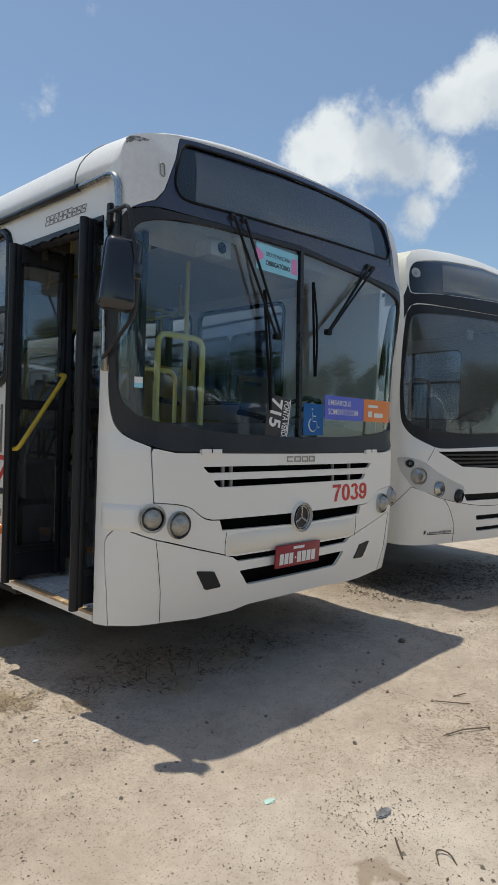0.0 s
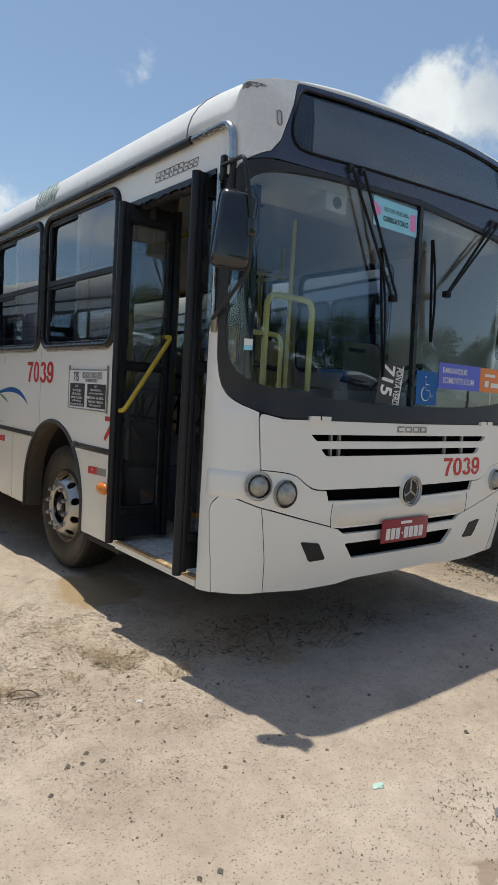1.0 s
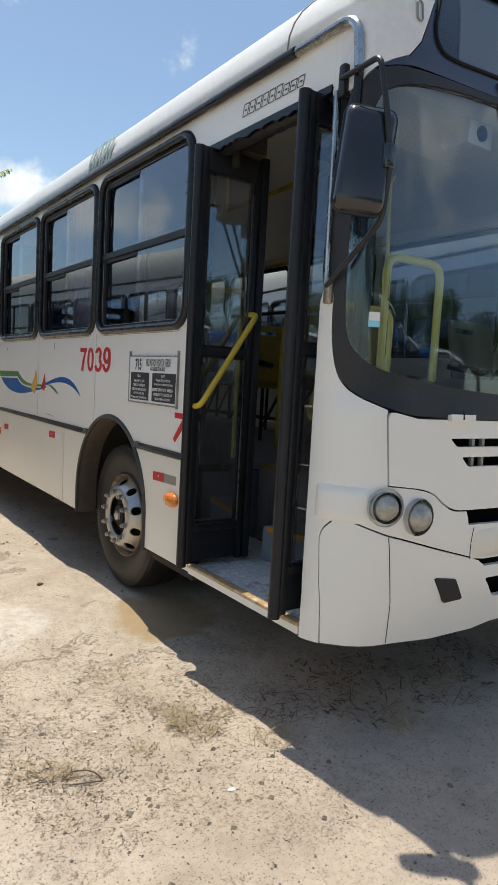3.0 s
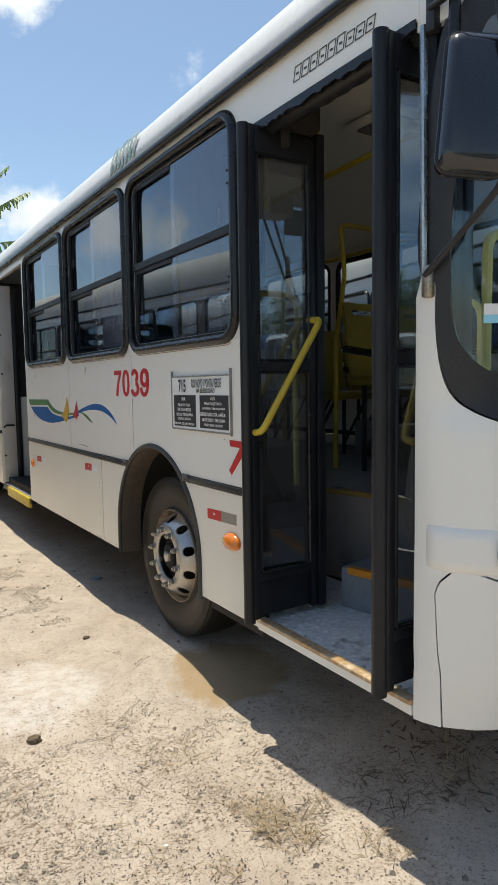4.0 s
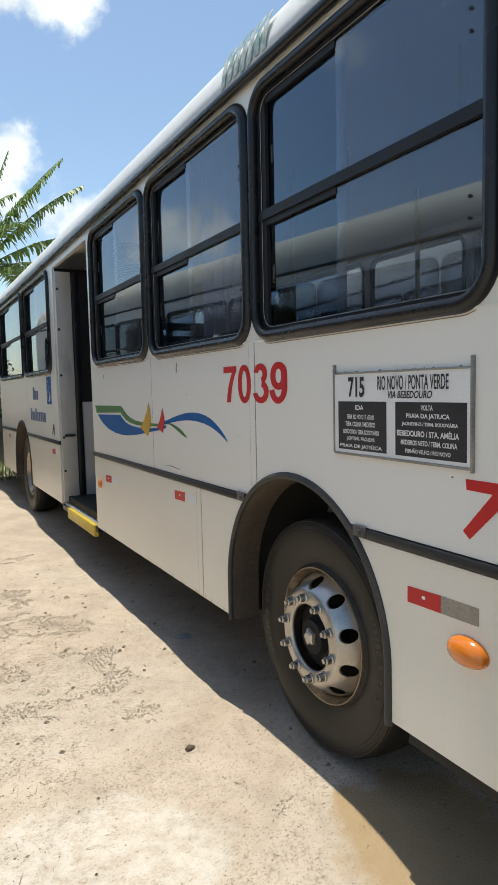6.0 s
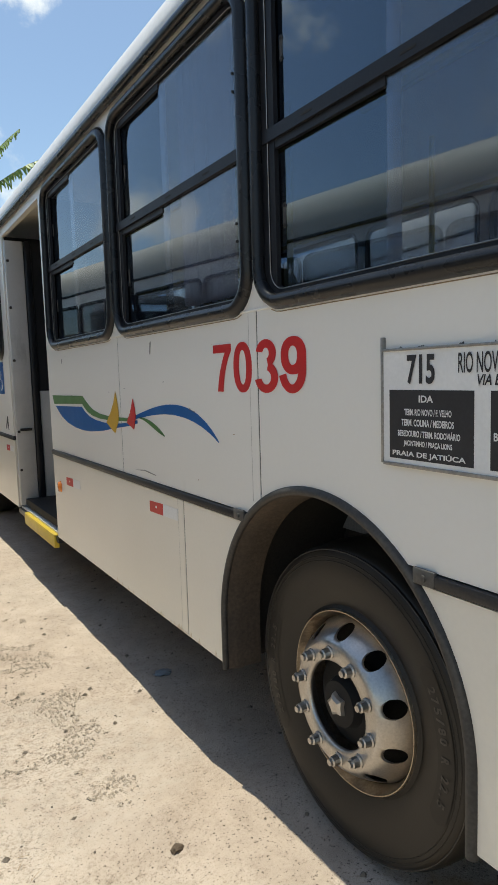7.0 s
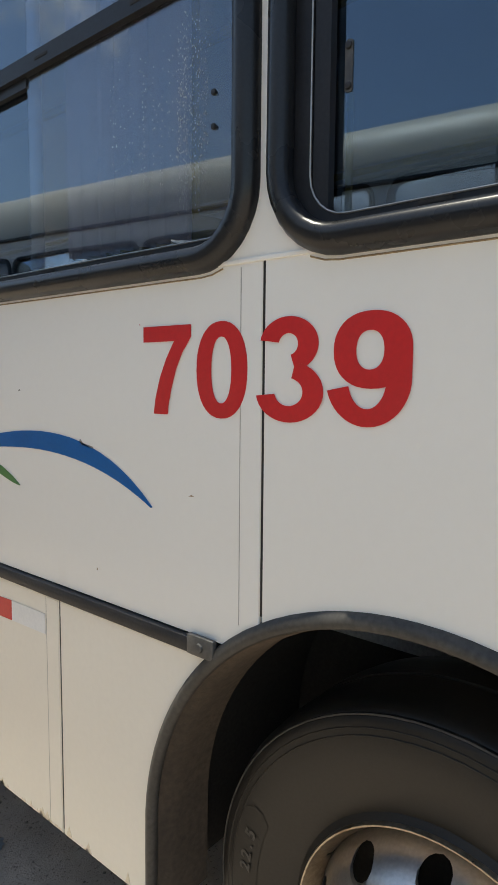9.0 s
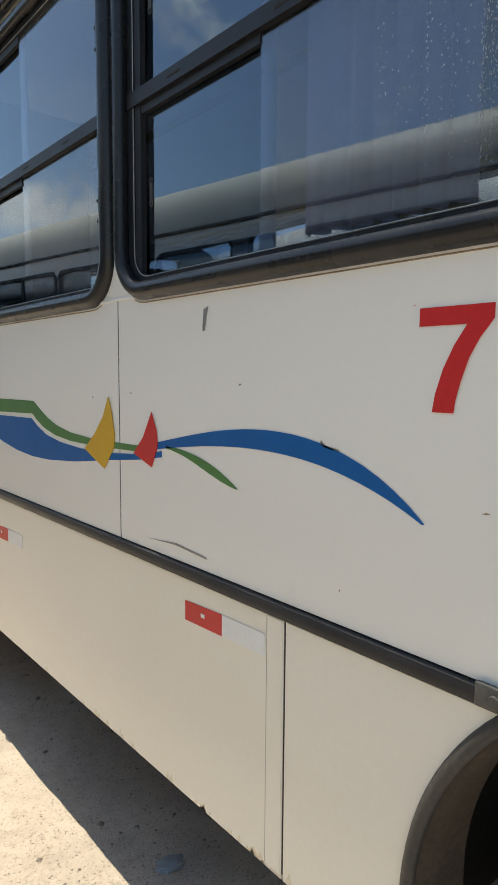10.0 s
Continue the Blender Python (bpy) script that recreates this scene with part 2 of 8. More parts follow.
# windscreen glass with a pale uneven haze mixed in
HAZYCLEAR = dust_sheen_glass("hazy_windscreen_glass", (0.33, 0.37, 0.40), 1.55, 0.14, (0.8, 0.9, 1.0))
FARGLASS = glass("tinted_far_window_glass", (0.62, 0.66, 0.70), 1.40)
CABGLASS = glass("dark_cab_window_glass", (0.33, 0.38, 0.46), 1.45)
# diffuse film lightens the door panes in place of a bright reflection
DOORGLASS = dust_sheen_glass("door_glass", (0.36, 0.40, 0.43), 2.3, 0.09, (0.80, 0.91, 1.0))
CLEAR = glass("windscreen_glass", (0.70, 0.79, 0.87), 1.58, (0.72, 0.86, 1.0))
LENS = glass("clear_lamp_lens", (0.92, 0.92, 0.90), 1.18)
THINGLASS = glass("display_glass", (0.75, 0.78, 0.80), 1.38)
# lamp band grey is toned down for the shade in its recess; collars share it
HEADBAND = surface("shaded_grey_lamp_plastic", (0.56, 0.55, 0.52), (0.47, 0.46, 0.44), 0.4, scale=4, grain=0.03)
# near-black in place of the shade inside the front slots
PITCH = surface("recess_shade_black", (0.003, 0.003, 0.003), (0.006, 0.006, 0.006), 0.9, scale=6, spec=0.1)
CLAMP = surface("dull_grey_clamp", (0.05, 0.05, 0.05), (0.10, 0.098, 0.093), 0.5, metal=0.2, scale=25, grain=0.2)
JOINTGREY = surface("grey_joint_line", (0.46, 0.44, 0.40), (0.36, 0.34, 0.31), 0.7, scale=12, grain=0.1)
RUST = surface("rusty_dirt_line", (0.20, 0.13, 0.065), (0.36, 0.27, 0.16), 0.8, scale=14, amount=0.5, grain=0.25, grain_scale=90)
STREAK = surface("pale_rust_streak", (0.64, 0.55, 0.40), (0.71, 0.64, 0.51), 0.6, scale=20, amount=0.5, grain=0.1)


# ---- building blocks ----
def part(name, bm, material, parent=None, label="", smooth=35.0, shadow=True):
    """One mesh object out of a bmesh, under a thing or a part."""
    bmesh.ops.recalc_face_normals(bm, faces=bm.faces)
    me = bpy.data.meshes.new(name)
    bm.to_mesh(me)
    bm.free()
    me.materials.append(material)
    if smooth:
        me.shade_smooth()
        me.set_sharp_from_angle(angle=radians(smooth))
    ob = new(name, me)
    ob.parent = parent
    ob.visible_shadow = shadow
    return tagged(ob, label)


def thing(name, label, category, at=(0, 0, 0), group="", kind=""):
    ob = new(name)
    ob.location = at
    ob.empty_display_size = 0.1
    return tagged(ob, label, category, group, kind)


def box(bm, x0, x1, y0, y1, z0, z1, bevel=0.0):
    made = bmesh.ops.create_cube(bm, size=1.0)["verts"]
    for v in made:
        v.co = Vector((x0 + (v.co.x + 0.5) * (x1 - x0), y0 + (v.co.y + 0.5) * (y1 - y0), z0 + (v.co.z + 0.5) * (z1 - z0)))
    if bevel:
        edges = list({e for v in made for e in v.link_edges})
        bmesh.ops.bevel(bm, geom=edges, offset=bevel, segments=2, affect="EDGES", profile=0.5)
    return bm


def boxes(*rows, bevel=0.0):
    bm = bmesh.new()
    for row in rows:
        box(bm, *row, bevel=bevel)
    return bm


def rounded(points, radius, steps=5):
    """A polyline in 3D with its inner corners rounded."""
    pts = [Vector(p) for p in points]
    out = [pts[0]]
    for a, b, c in zip(pts, pts[1:], pts[2:]):
        r = min(radius, (b - a).length * 0.49, (c - b).length * 0.49)
        p, q = b + (a - b).normalized() * r, b + (c - b).normalized() * r
        for k in range(steps + 1):
            t = k / steps
            out.append(p * (1 - t) ** 2 + b * 2 * t * (1 - t) + q * t * t)
    return out + [pts[-1]]


def tube(bm, points, r, seg=8, closed=False, flat=1.0):
    """A round bar along points; flat squeezes its second axis."""
    pts = [Vector(p) for p in points]
    rings, n = [], len(pts)
    side = None
    for i, p in enumerate(pts):
        d = (pts[(i + 1) % n] - pts[i - 1]) if closed else (pts[min(i + 1, n - 1)] - pts[max(i - 1, 0)])
        d.normalize()
        if side is None:
            side = d.orthogonal().normalized()
        side = (side - d * side.dot(d)).normalized()
        up = d.cross(side)
        rings.append([bm.verts.new(p + side * (r * math.cos(a)) + up * (flat * r * math.sin(a))) for a in (2 * math.pi * k / seg for k in range(seg))])
    for i in range(n if closed else n - 1):
        a, b = rings[i], rings[(i + 1) % n]
        for k in range(seg):
            bm.faces.new((a[k], a[(k + 1) % seg], b[(k + 1) % seg], b[k]))
    if not closed:
        bm.faces.new(rings[0]), bm.faces.new(rings[-1])
    return bm


def lathe(bm, profile, centre, axis="x", seg=48):
    """Turns (along, radius) pairs round an axis through centre; the axis points along -x or -y."""
    c, rings = Vector(centre), []
    for along, r in profile:
        ring = []
        for k in range(seg):
            a = 2 * math.pi * k / seg
            p, q = r * math.cos(a), r * math.sin(a)
            ring.append(bm.verts.new(c + (Vector((-along, p, q)) if axis == "x" else Vector((p, -along, q)))))
        rings.append(ring)
    for a, b in zip(rings, rings[1:]):
        for k in range(seg):
            bm.faces.new((a[k], a[(k + 1) % seg], b[(k + 1) % seg], b[k]))
    bmesh.ops.remove_doubles(bm, verts=bm.verts, dist=1e-5)
    return bm


def rrect(a0, a1, b0, b1, r, steps=6):
    """A rounded rectangle as a list of points."""
    out = []
    for ca, cb, start in ((a1 - r, b1 - r, 0), (a0 + r, b1 - r, 90), (a0 + r, b0 + r, 180), (a1 - r, b0 + r, 270)):
        for k in range(steps + 1):
            t = radians(start + 90 * k / steps)
            out.append((ca + r * math.cos(t), cb + r * math.sin(t)))
    return out


def plate(place, outline, holes=(), thick=0.01, off=0.0, cuts_a=(), cuts_b=()):
    """A sheet of the given outline and holes, laid on a surface by place(a, b, depth)."""
    bm = bmesh.new()
    edges = []
    for loop in (outline, *holes):
        vs = [bm.verts.new((a, b, 0)) for a, b in loop]
        edges += [bm.edges.new((vs[i], vs[(i + 1) % len(vs)])) for i in range(len(vs))]
    bmesh.ops.triangle_fill(bm, edges=edges, use_beauty=True, use_dissolve=False)
    for cuts, normal in ((cuts_a, (1, 0, 0)), (cuts_b, (0, 1, 0))):
        for c in cuts:
            bmesh.ops.bisect_plane(bm, geom=bm.verts[:] + bm.edges[:] + bm.faces[:], plane_co=Vector(normal) * c, plane_no=normal, dist=1e-5)
    top = bm.faces[:]
    made = bmesh.ops.extrude_face_region(bm, geom=top)["geom"]
    deep = {g for g in made if isinstance(g, bmesh.types.BMVert)}
    for v in list(bm.verts):
        v.co = place(v.co.x, v.co.y, off + (thick if v in deep else 0.0))
    return bm


def side(y, z, d):
    """The near side of the bus: d metres inside its skin."""
    return Vector((d, y, z))


def far_side(y, z, d):
    return Vector((2.5 - d, y, z))


FRONT_Z = [0.30, 0.42, 0.60, 0.90, 1.30, 1.38, 2.50, 2.75, 2.95, 3.02, 3.10, 3.16]
FRONT_Y = [-2.06, -2.10, -2.135, -2.15, -2.14, -2.12, -2.085, -2.055, -2.00, -1.965, -1.90, -1.80]


def front_skin(u, z):
    """The bowed front: u runs across it from its middle and round the corners on to the sides."""
    a, s = abs(u), (1 if u > 0 else -1)
    y = float(np.interp(z, FRONT_Z, FRONT_Y)) + float(np.interp(z, (1.4, 2.4), (0.05, 0.01))) * (min(a, 1.25) / 1.25) ** 2
    if a <= 1.0:
        return Vector((1.25 + u, y, z))
    th = min((a - 1.0) / 0.354, 1.0) * math.pi / 2
    y += float(np.interp(z, (1.4, 2.4), (0.2, 0.07))) * (1 - math.cos(th)) + max(0.0, a - 1.354)
    return Vector((1.25 + s * (1.0 + 0.25 * math.sin(th)), y, z))


def front(u, z, d):
    p = front_skin(u, z)
    n = (front_skin(u + 0.004, z) - front_skin(u - 0.004, z)).cross(front_skin(u, z + 0.004) - front_skin(u, z - 0.004)).normalized()
    return p - n * d if n.y < 0 or abs(u) > 1.3 else p + n * d


def front_frame(u, z, off=0.0):
    """A matrix on the front: x across, y up, z outwards."""
    p = front(u, z, -off)
    right = (front_skin(u + 0.01, z) - front_skin(u - 0.01, z)).normalized()
    up = (front_skin(u, z + 0.01) - front_skin(u, z - 0.01)).normalized()
    out = right.cross(up).normalized()
    m = Matrix((right, out.cross(right), out)).transposed().to_4x4()
    m.translation = p
    return m


def side_frame(y, z, off=0.0):
    """A matrix on the near side: x towards the bus's front, y up, z outwards."""
    m = Matrix(((0, 0, -1), (-1, 0, 0), (0, 1, 0))).to_4x4()
    m.translation = (-off, y, z)
    return m


def letters(name, text, m, height, width, material, parent, label="", bold=0.0, depth=0.0006, align="LEFT", shear=0.0):
    """Writing in the built-in font, fitted to a height and a width, lying on the frame m."""
    cu = bpy.data.curves.new(name, "FONT")
    cu.body, cu.extrude, cu.offset, cu.shear, cu.resolution_u = text, 0.0, bold, shear, 4
    tmp = bpy.data.objects.new(name, cu)
    scene.collection.objects.link(tmp)
    me = bpy.data.meshes.new_from_object(tmp.evaluated_get(bpy.context.evaluated_depsgraph_get()))
    bpy.data.objects.remove(tmp)
    bpy.data.curves.remove(cu)
    xs, ys = [v.co.x for v in me.vertices], [v.co.y for v in me.vertices]
    x0, y0, sx, sy = min(xs), min(ys), width / (max(xs) - min(xs)), height / (max(ys) - min(ys))
    for v in me.vertices:
        v.co = m @ Vector(((v.co.x - x0) * sx - (width / 2 if align == "CENTER" else 0), (v.co.y - y0) * sy, depth))
    me.materials.clear()
    me.materials.append(material)
    ob = new(name, me)
    ob.parent = parent
    return tagged(ob, label)


def bars(bm, m, rows):
    """Plain bars (x, y, width, height) on a frame, in place of writing."""
    for x, y, w, h in rows:
        vs = [bm.verts.new(m @ Vector((x + a * w, y + b * h, c))) for c in (0, 0.0008) for a, b in ((0, 0), (1, 0), (1, 1), (0, 1))]
        for f in ((4, 5, 6, 7), (0, 1, 5, 4), (1, 2, 6, 5), (2, 3, 7, 6), (3, 0, 4, 7)):
            bm.faces.new([vs[i] for i in f])
    return bm


def mirrored(half):
    """Closes a half outline, given from the middle bottom round the left to the middle top, with its mirror image."""
    return half + [(-u, z) for u, z in reversed(half) if abs(u) > 1e-6]


def softened(pts, rounds=2):
    """The polyline with its corners cut twice over, ends kept."""
    for _ in range(rounds):
        out = [pts[0]]
        for (a, b), (c, d) in zip(pts, pts[1:]):
            out += [(a * 0.75 + c * 0.25, b * 0.75 + d * 0.25), (a * 0.25 + c * 0.75, b * 0.25 + d * 0.75)]
        pts = out + [pts[-1]]
    return pts


def rounded_loop(pts, radius):
    """A closed outline with each corner rounded."""
    (a, b), (c, d) = pts[0], pts[-1]
    start = ((a + c) / 2, (b + d) / 2, 0)
    return [(p.x, p.y) for p in rounded([start] + [(u, z, 0) for u, z in pts] + [start], radius, 4)][:-1]


CUT_U = [s * a for a in (1.354, 1.30, 1.25, 1.20, 1.15, 1.10, 1.05, 1.0, 0.75, 0.5, 0.25) for s in (-1, 1)] + [0.0]
CUT_Z = (0.6, 0.9, 1.3, 1.38, 1.7, 2.1, 2.5, 2.62, 2.75, 2.85, 2.95, 3.02, 3.06, 3.1)


# ---- ground ----
def lines(a, b, step, far):
    out, s, p = list(np.arange(a, b, step)), step, b
    while p < far:
        out.append(p)
        s *= 1.28
        p += s
    s, p = step, a
    while p > -far:
        s *= 1.28
        p -= s
        out.insert(0, p)
    return out


WHEEL_SPOTS = [(x, y) for x in (0.22, 2.28) for y in (0.02, 5.95)]


def build_ground():
    xs, ys = lines(-2.4, 2.6, 0.030, 700), lines(-4.4, 4.0, 0.032, 700)
    verts = []
    for y in ys:
        for x in xs:
            p = Vector((x, y, 0))
            fade = 1.0 / (1.0 + max(0.0, abs(x) - 8, abs(y) - 14) * 0.2)
            h = 0.016 * noise.noise(p * 0.9) + 0.010 * noise.noise(p * 3.1 + Vector((7, 1, 0))) + 0.006 * noise.noise(p * 9.0)
            rough = max(0.0, noise.noise(p * 0.45 + Vector((3, 9, 0))) + 0.25)
            h += 0.010 * rough * noise.noise(p * 21.0) + 0.004 * noise.noise(p * 34.0)
            for wx, wy in WHEEL_SPOTS:
                gap = max(0.0, abs(x - wx) - 0.30, abs(y - wy) - 0.30)
                if gap < 0.45:
                    level = (1 - gap / 0.45) ** 2 * (1 + 2 * gap / 0.45)
                    h += (0.052 + 0.25 * h - h) * level
            verts.append((x, y, h * fade - 0.006))
    w = len(xs)
    faces = [(j * w + i, j * w + i + 1, (j + 1) * w + i + 1, (j + 1) * w + i) for j in range(len(ys) - 1) for i in range(w - 1)]
    me = bpy.data.meshes.new("ground")
    me.from_pydata(verts, [], faces)
    me.shade_smooth()
    m = bpy.data.materials.new("pale_compacted_sand")
    m.use_nodes = True
    nt, b = m.node_tree, m.node_tree.nodes["Principled BSDF"]
    tc = nt.nodes.new("ShaderNodeTexCoord")

    def tex(sc, detail=6.0, rough=0.55):
        n = nt.nodes.new("ShaderNodeTexNoise")
        n.inputs["Scale"].default_value, n.inputs["Detail"].default_value, n.inputs["Roughness"].default_value = sc, detail, rough
        nt.links.new(tc.outputs["Object"], n.inputs["Vector"])
        return n

    def ramp(src, stops):
        n = nt.nodes.new("ShaderNodeValToRGB")
        n.color_ramp.elements[0].position, n.color_ramp.elements[0].color = stops[0][0], (*stops[0][1], 1)
        n.color_ramp.elements[1].position, n.color_ramp.elements[1].color = stops[1][0], (*stops[1][1], 1)
        for pos, c in stops[2:]:
            n.color_ramp.elements.new(pos).color = (*c, 1)
        nt.links.new(src, n.inputs["Fac"])
        return n.outputs["Color"]

    def blend(kind, fac, a, c):
        n = nt.nodes.new("ShaderNodeMixRGB")
        n.blend_type = kind
        if isinstance(fac, float):
            n.inputs["Fac"].default_value = fac
        else:
            nt.links.new(fac, n.inputs["Fac"])
        for sock, v in ((n.inputs["Color1"], a), (n.inputs["Color2"], c)):
            if isinstance(v, tuple):
                sock.default_value = (*v, 1)
            else:
                nt.links.new(v, sock)
        return n.outputs["Color"]

    broad = ramp(tex(0.55).outputs["Fac"], [(0.34, (0.435, 0.355, 0.285)), (0.66, (0.525, 0.455, 0.382)), (0.5, (0.483, 0.404, 0.332))])
    blotch = ramp(tex(3.4, 8).outputs["Fac"], [(0.36, (0.89, 0.875, 0.855)), (0.62, (1.05, 1.045, 1.03))])
    col = blend("MULTIPLY", 1.0, broad, blotch)
    mottle = ramp(tex(15, 8, 0.65).outputs["Fac"], [(0.36, (0.92, 0.905, 0.885)), (0.58, (1.04, 1.035, 1.03))])
    col = blend("MULTIPLY", 0.9, col, mottle)
    litter = ramp(tex(46, 9, 0.72).outputs["Fac"], [(0.39, (0.34, 0.28, 0.21)), (0.46, (1.0, 1.0, 1.0))])
    # littered patches before the door, beside the second bus and along the side
    strewn = None
    for place, wide in (((-0.6, -1.2, 0), 1.7), ((3.3, -2.2, 0), 2.2), ((-1.4, 1.2, 0), 1.8), ((1.2, -3.2, 0), 0.7)):
        d = nt.nodes.new("ShaderNodeVectorMath")
        d.operation = "DISTANCE"
        nt.links.new(tc.outputs["Object"], d.inputs[0])
        d.inputs[1].default_value = place
        near = nt.nodes.new("ShaderNodeMapRange")
        near.inputs["From Min"].default_value, near.inputs["From Max"].default_value = wide, wide * 0.3
        nt.links.new(d.outputs["Value"], near.inputs["Value"])
        strewn = near.outputs["Result"] if strewn is None else blend("LIGHTEN", 1.0, strewn, near.outputs["Result"])
    spread = ramp(tex(2.6, 6, 0.65).outputs["Fac"], [(0.42, (0.12, 0.12, 0.12)), (0.56, (1, 1, 1))])
    spread = blend("MULTIPLY", 1.0, spread, strewn)
    col = blend("MULTIPLY", spread, col, litter)
    fine_litter = ramp(tex(85, 6, 0.75).outputs["Fac"], [(0.40, (0.30, 0.245, 0.18)), (0.46, (1.0, 1.0, 1.0))])
    col = blend("MULTIPLY", spread, col, fine_litter)
    specks = ramp(tex(120, 4, 0.7).outputs["Fac"], [(0.36, (0.10, 0.08, 0.062)), (0.40, (1.0, 1.0, 1.0))])
    col = blend("MULTIPLY", 0.9, col, specks)
    grains = ramp(tex(420, 2).outputs["Fac"], [(0.3, (0.88, 0.875, 0.865)), (0.7, (1.10, 1.095, 1.085))])
    col = blend("MULTIPLY", 0.8, col, grains)
    # chalky spill and a rusty damp stain beside the front wheel
    for place, wide, tone, strength in (((-0.78, -0.12, 0), 0.42, (0.66, 0.62, 0.56), 0.6), ((0.16, -0.49, 0), 0.33, (0.36, 0.25, 0.135), 0.95), ((0.04, -3.47, 0), 0.09, (0.27, 0.20, 0.14), 0.8),
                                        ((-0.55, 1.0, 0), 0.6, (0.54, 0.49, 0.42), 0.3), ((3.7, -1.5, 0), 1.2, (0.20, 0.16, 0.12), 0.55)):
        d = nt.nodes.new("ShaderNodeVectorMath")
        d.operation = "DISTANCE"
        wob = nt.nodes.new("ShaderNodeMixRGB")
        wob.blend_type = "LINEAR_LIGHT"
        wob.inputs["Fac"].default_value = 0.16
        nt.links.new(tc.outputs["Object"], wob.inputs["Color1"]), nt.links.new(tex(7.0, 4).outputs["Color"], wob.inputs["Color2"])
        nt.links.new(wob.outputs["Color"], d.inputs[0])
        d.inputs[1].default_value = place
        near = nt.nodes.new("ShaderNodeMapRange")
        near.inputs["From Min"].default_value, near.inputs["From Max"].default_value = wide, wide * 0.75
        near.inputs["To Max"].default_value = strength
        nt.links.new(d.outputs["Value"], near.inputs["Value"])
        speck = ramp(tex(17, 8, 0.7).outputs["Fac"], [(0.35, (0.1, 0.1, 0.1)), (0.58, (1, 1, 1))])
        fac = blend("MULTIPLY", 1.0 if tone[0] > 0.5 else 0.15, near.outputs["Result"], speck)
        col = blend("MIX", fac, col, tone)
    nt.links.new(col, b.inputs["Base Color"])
    b.inputs["Roughness"].default_value = 0.92
    lumps = nt.nodes.new("ShaderNodeTexVoronoi")
    lumps.inputs["Scale"].default_value = 85.0
    nt.links.new(tc.outputs["Object"], lumps.inputs["Vector"])
    crumb = ramp(lumps.outputs["Distance"], [(0.10, (0.8, 0.8, 0.8)), (0.42, (0.0, 0.0, 0.0))])
    crumb = blend("MULTIPLY", 1.0, crumb, ramp(tex(2.2, 6).outputs["Fac"], [(0.42, (0.1, 0.1, 0.1)), (0.60, (1, 1, 1))]))
    hsum = blend("ADD", 1.0, tex(60, 8, 0.75).outputs["Fac"], tex(240, 3).outputs["Fac"])
    hsum = blend("ADD", 1.0, hsum, crumb)
    bp = nt.nodes.new("ShaderNodeBump")
    bp.inputs["Strength"].default_value, bp.inputs["Distance"].default_value = 0.55, 0.0035
    nt.links.new(hsum, bp.inputs["Height"]), nt.links.new(bp.outputs["Normal"], b.inputs["Normal"])
    me.materials.append(m)
    return tagged(new("ground", me), "pale compacted sandy yard with dry litter and stains", "ground", kind="structure")


build_ground()


# ---- the bus ----
bus = thing("city_bus", "white city bus parked on sand with its front door folded open", "bus")
REAR = 10.15
WHEEL_Y, REAR_WHEEL_Y = 0.02, 5.95
SKIRT_Z, RUB_Z, BELT_Z, HEAD_Z = 0.445, 0.980, 1.630, 2.615
NEAR_DOORS = [(-1.87, -1.02, 0.42, 2.43), (2.74, 3.92, 0.40, 2.54), (7.62, 8.45, 0.42, 2.54)]


def arch_points(yc):
    """The wheel arch, from its rear foot over the top to its front foot."""
    pts = [(yc + 0.515, 0.60)] + [(yc - 0.01 + 0.525 * math.cos(a), 0.60 + 0.525 * math.sin(a)) for a in (math.pi * k / 48 for k in range(1, 48))] + [(yc - 0.535, 0.60)]
    return pts


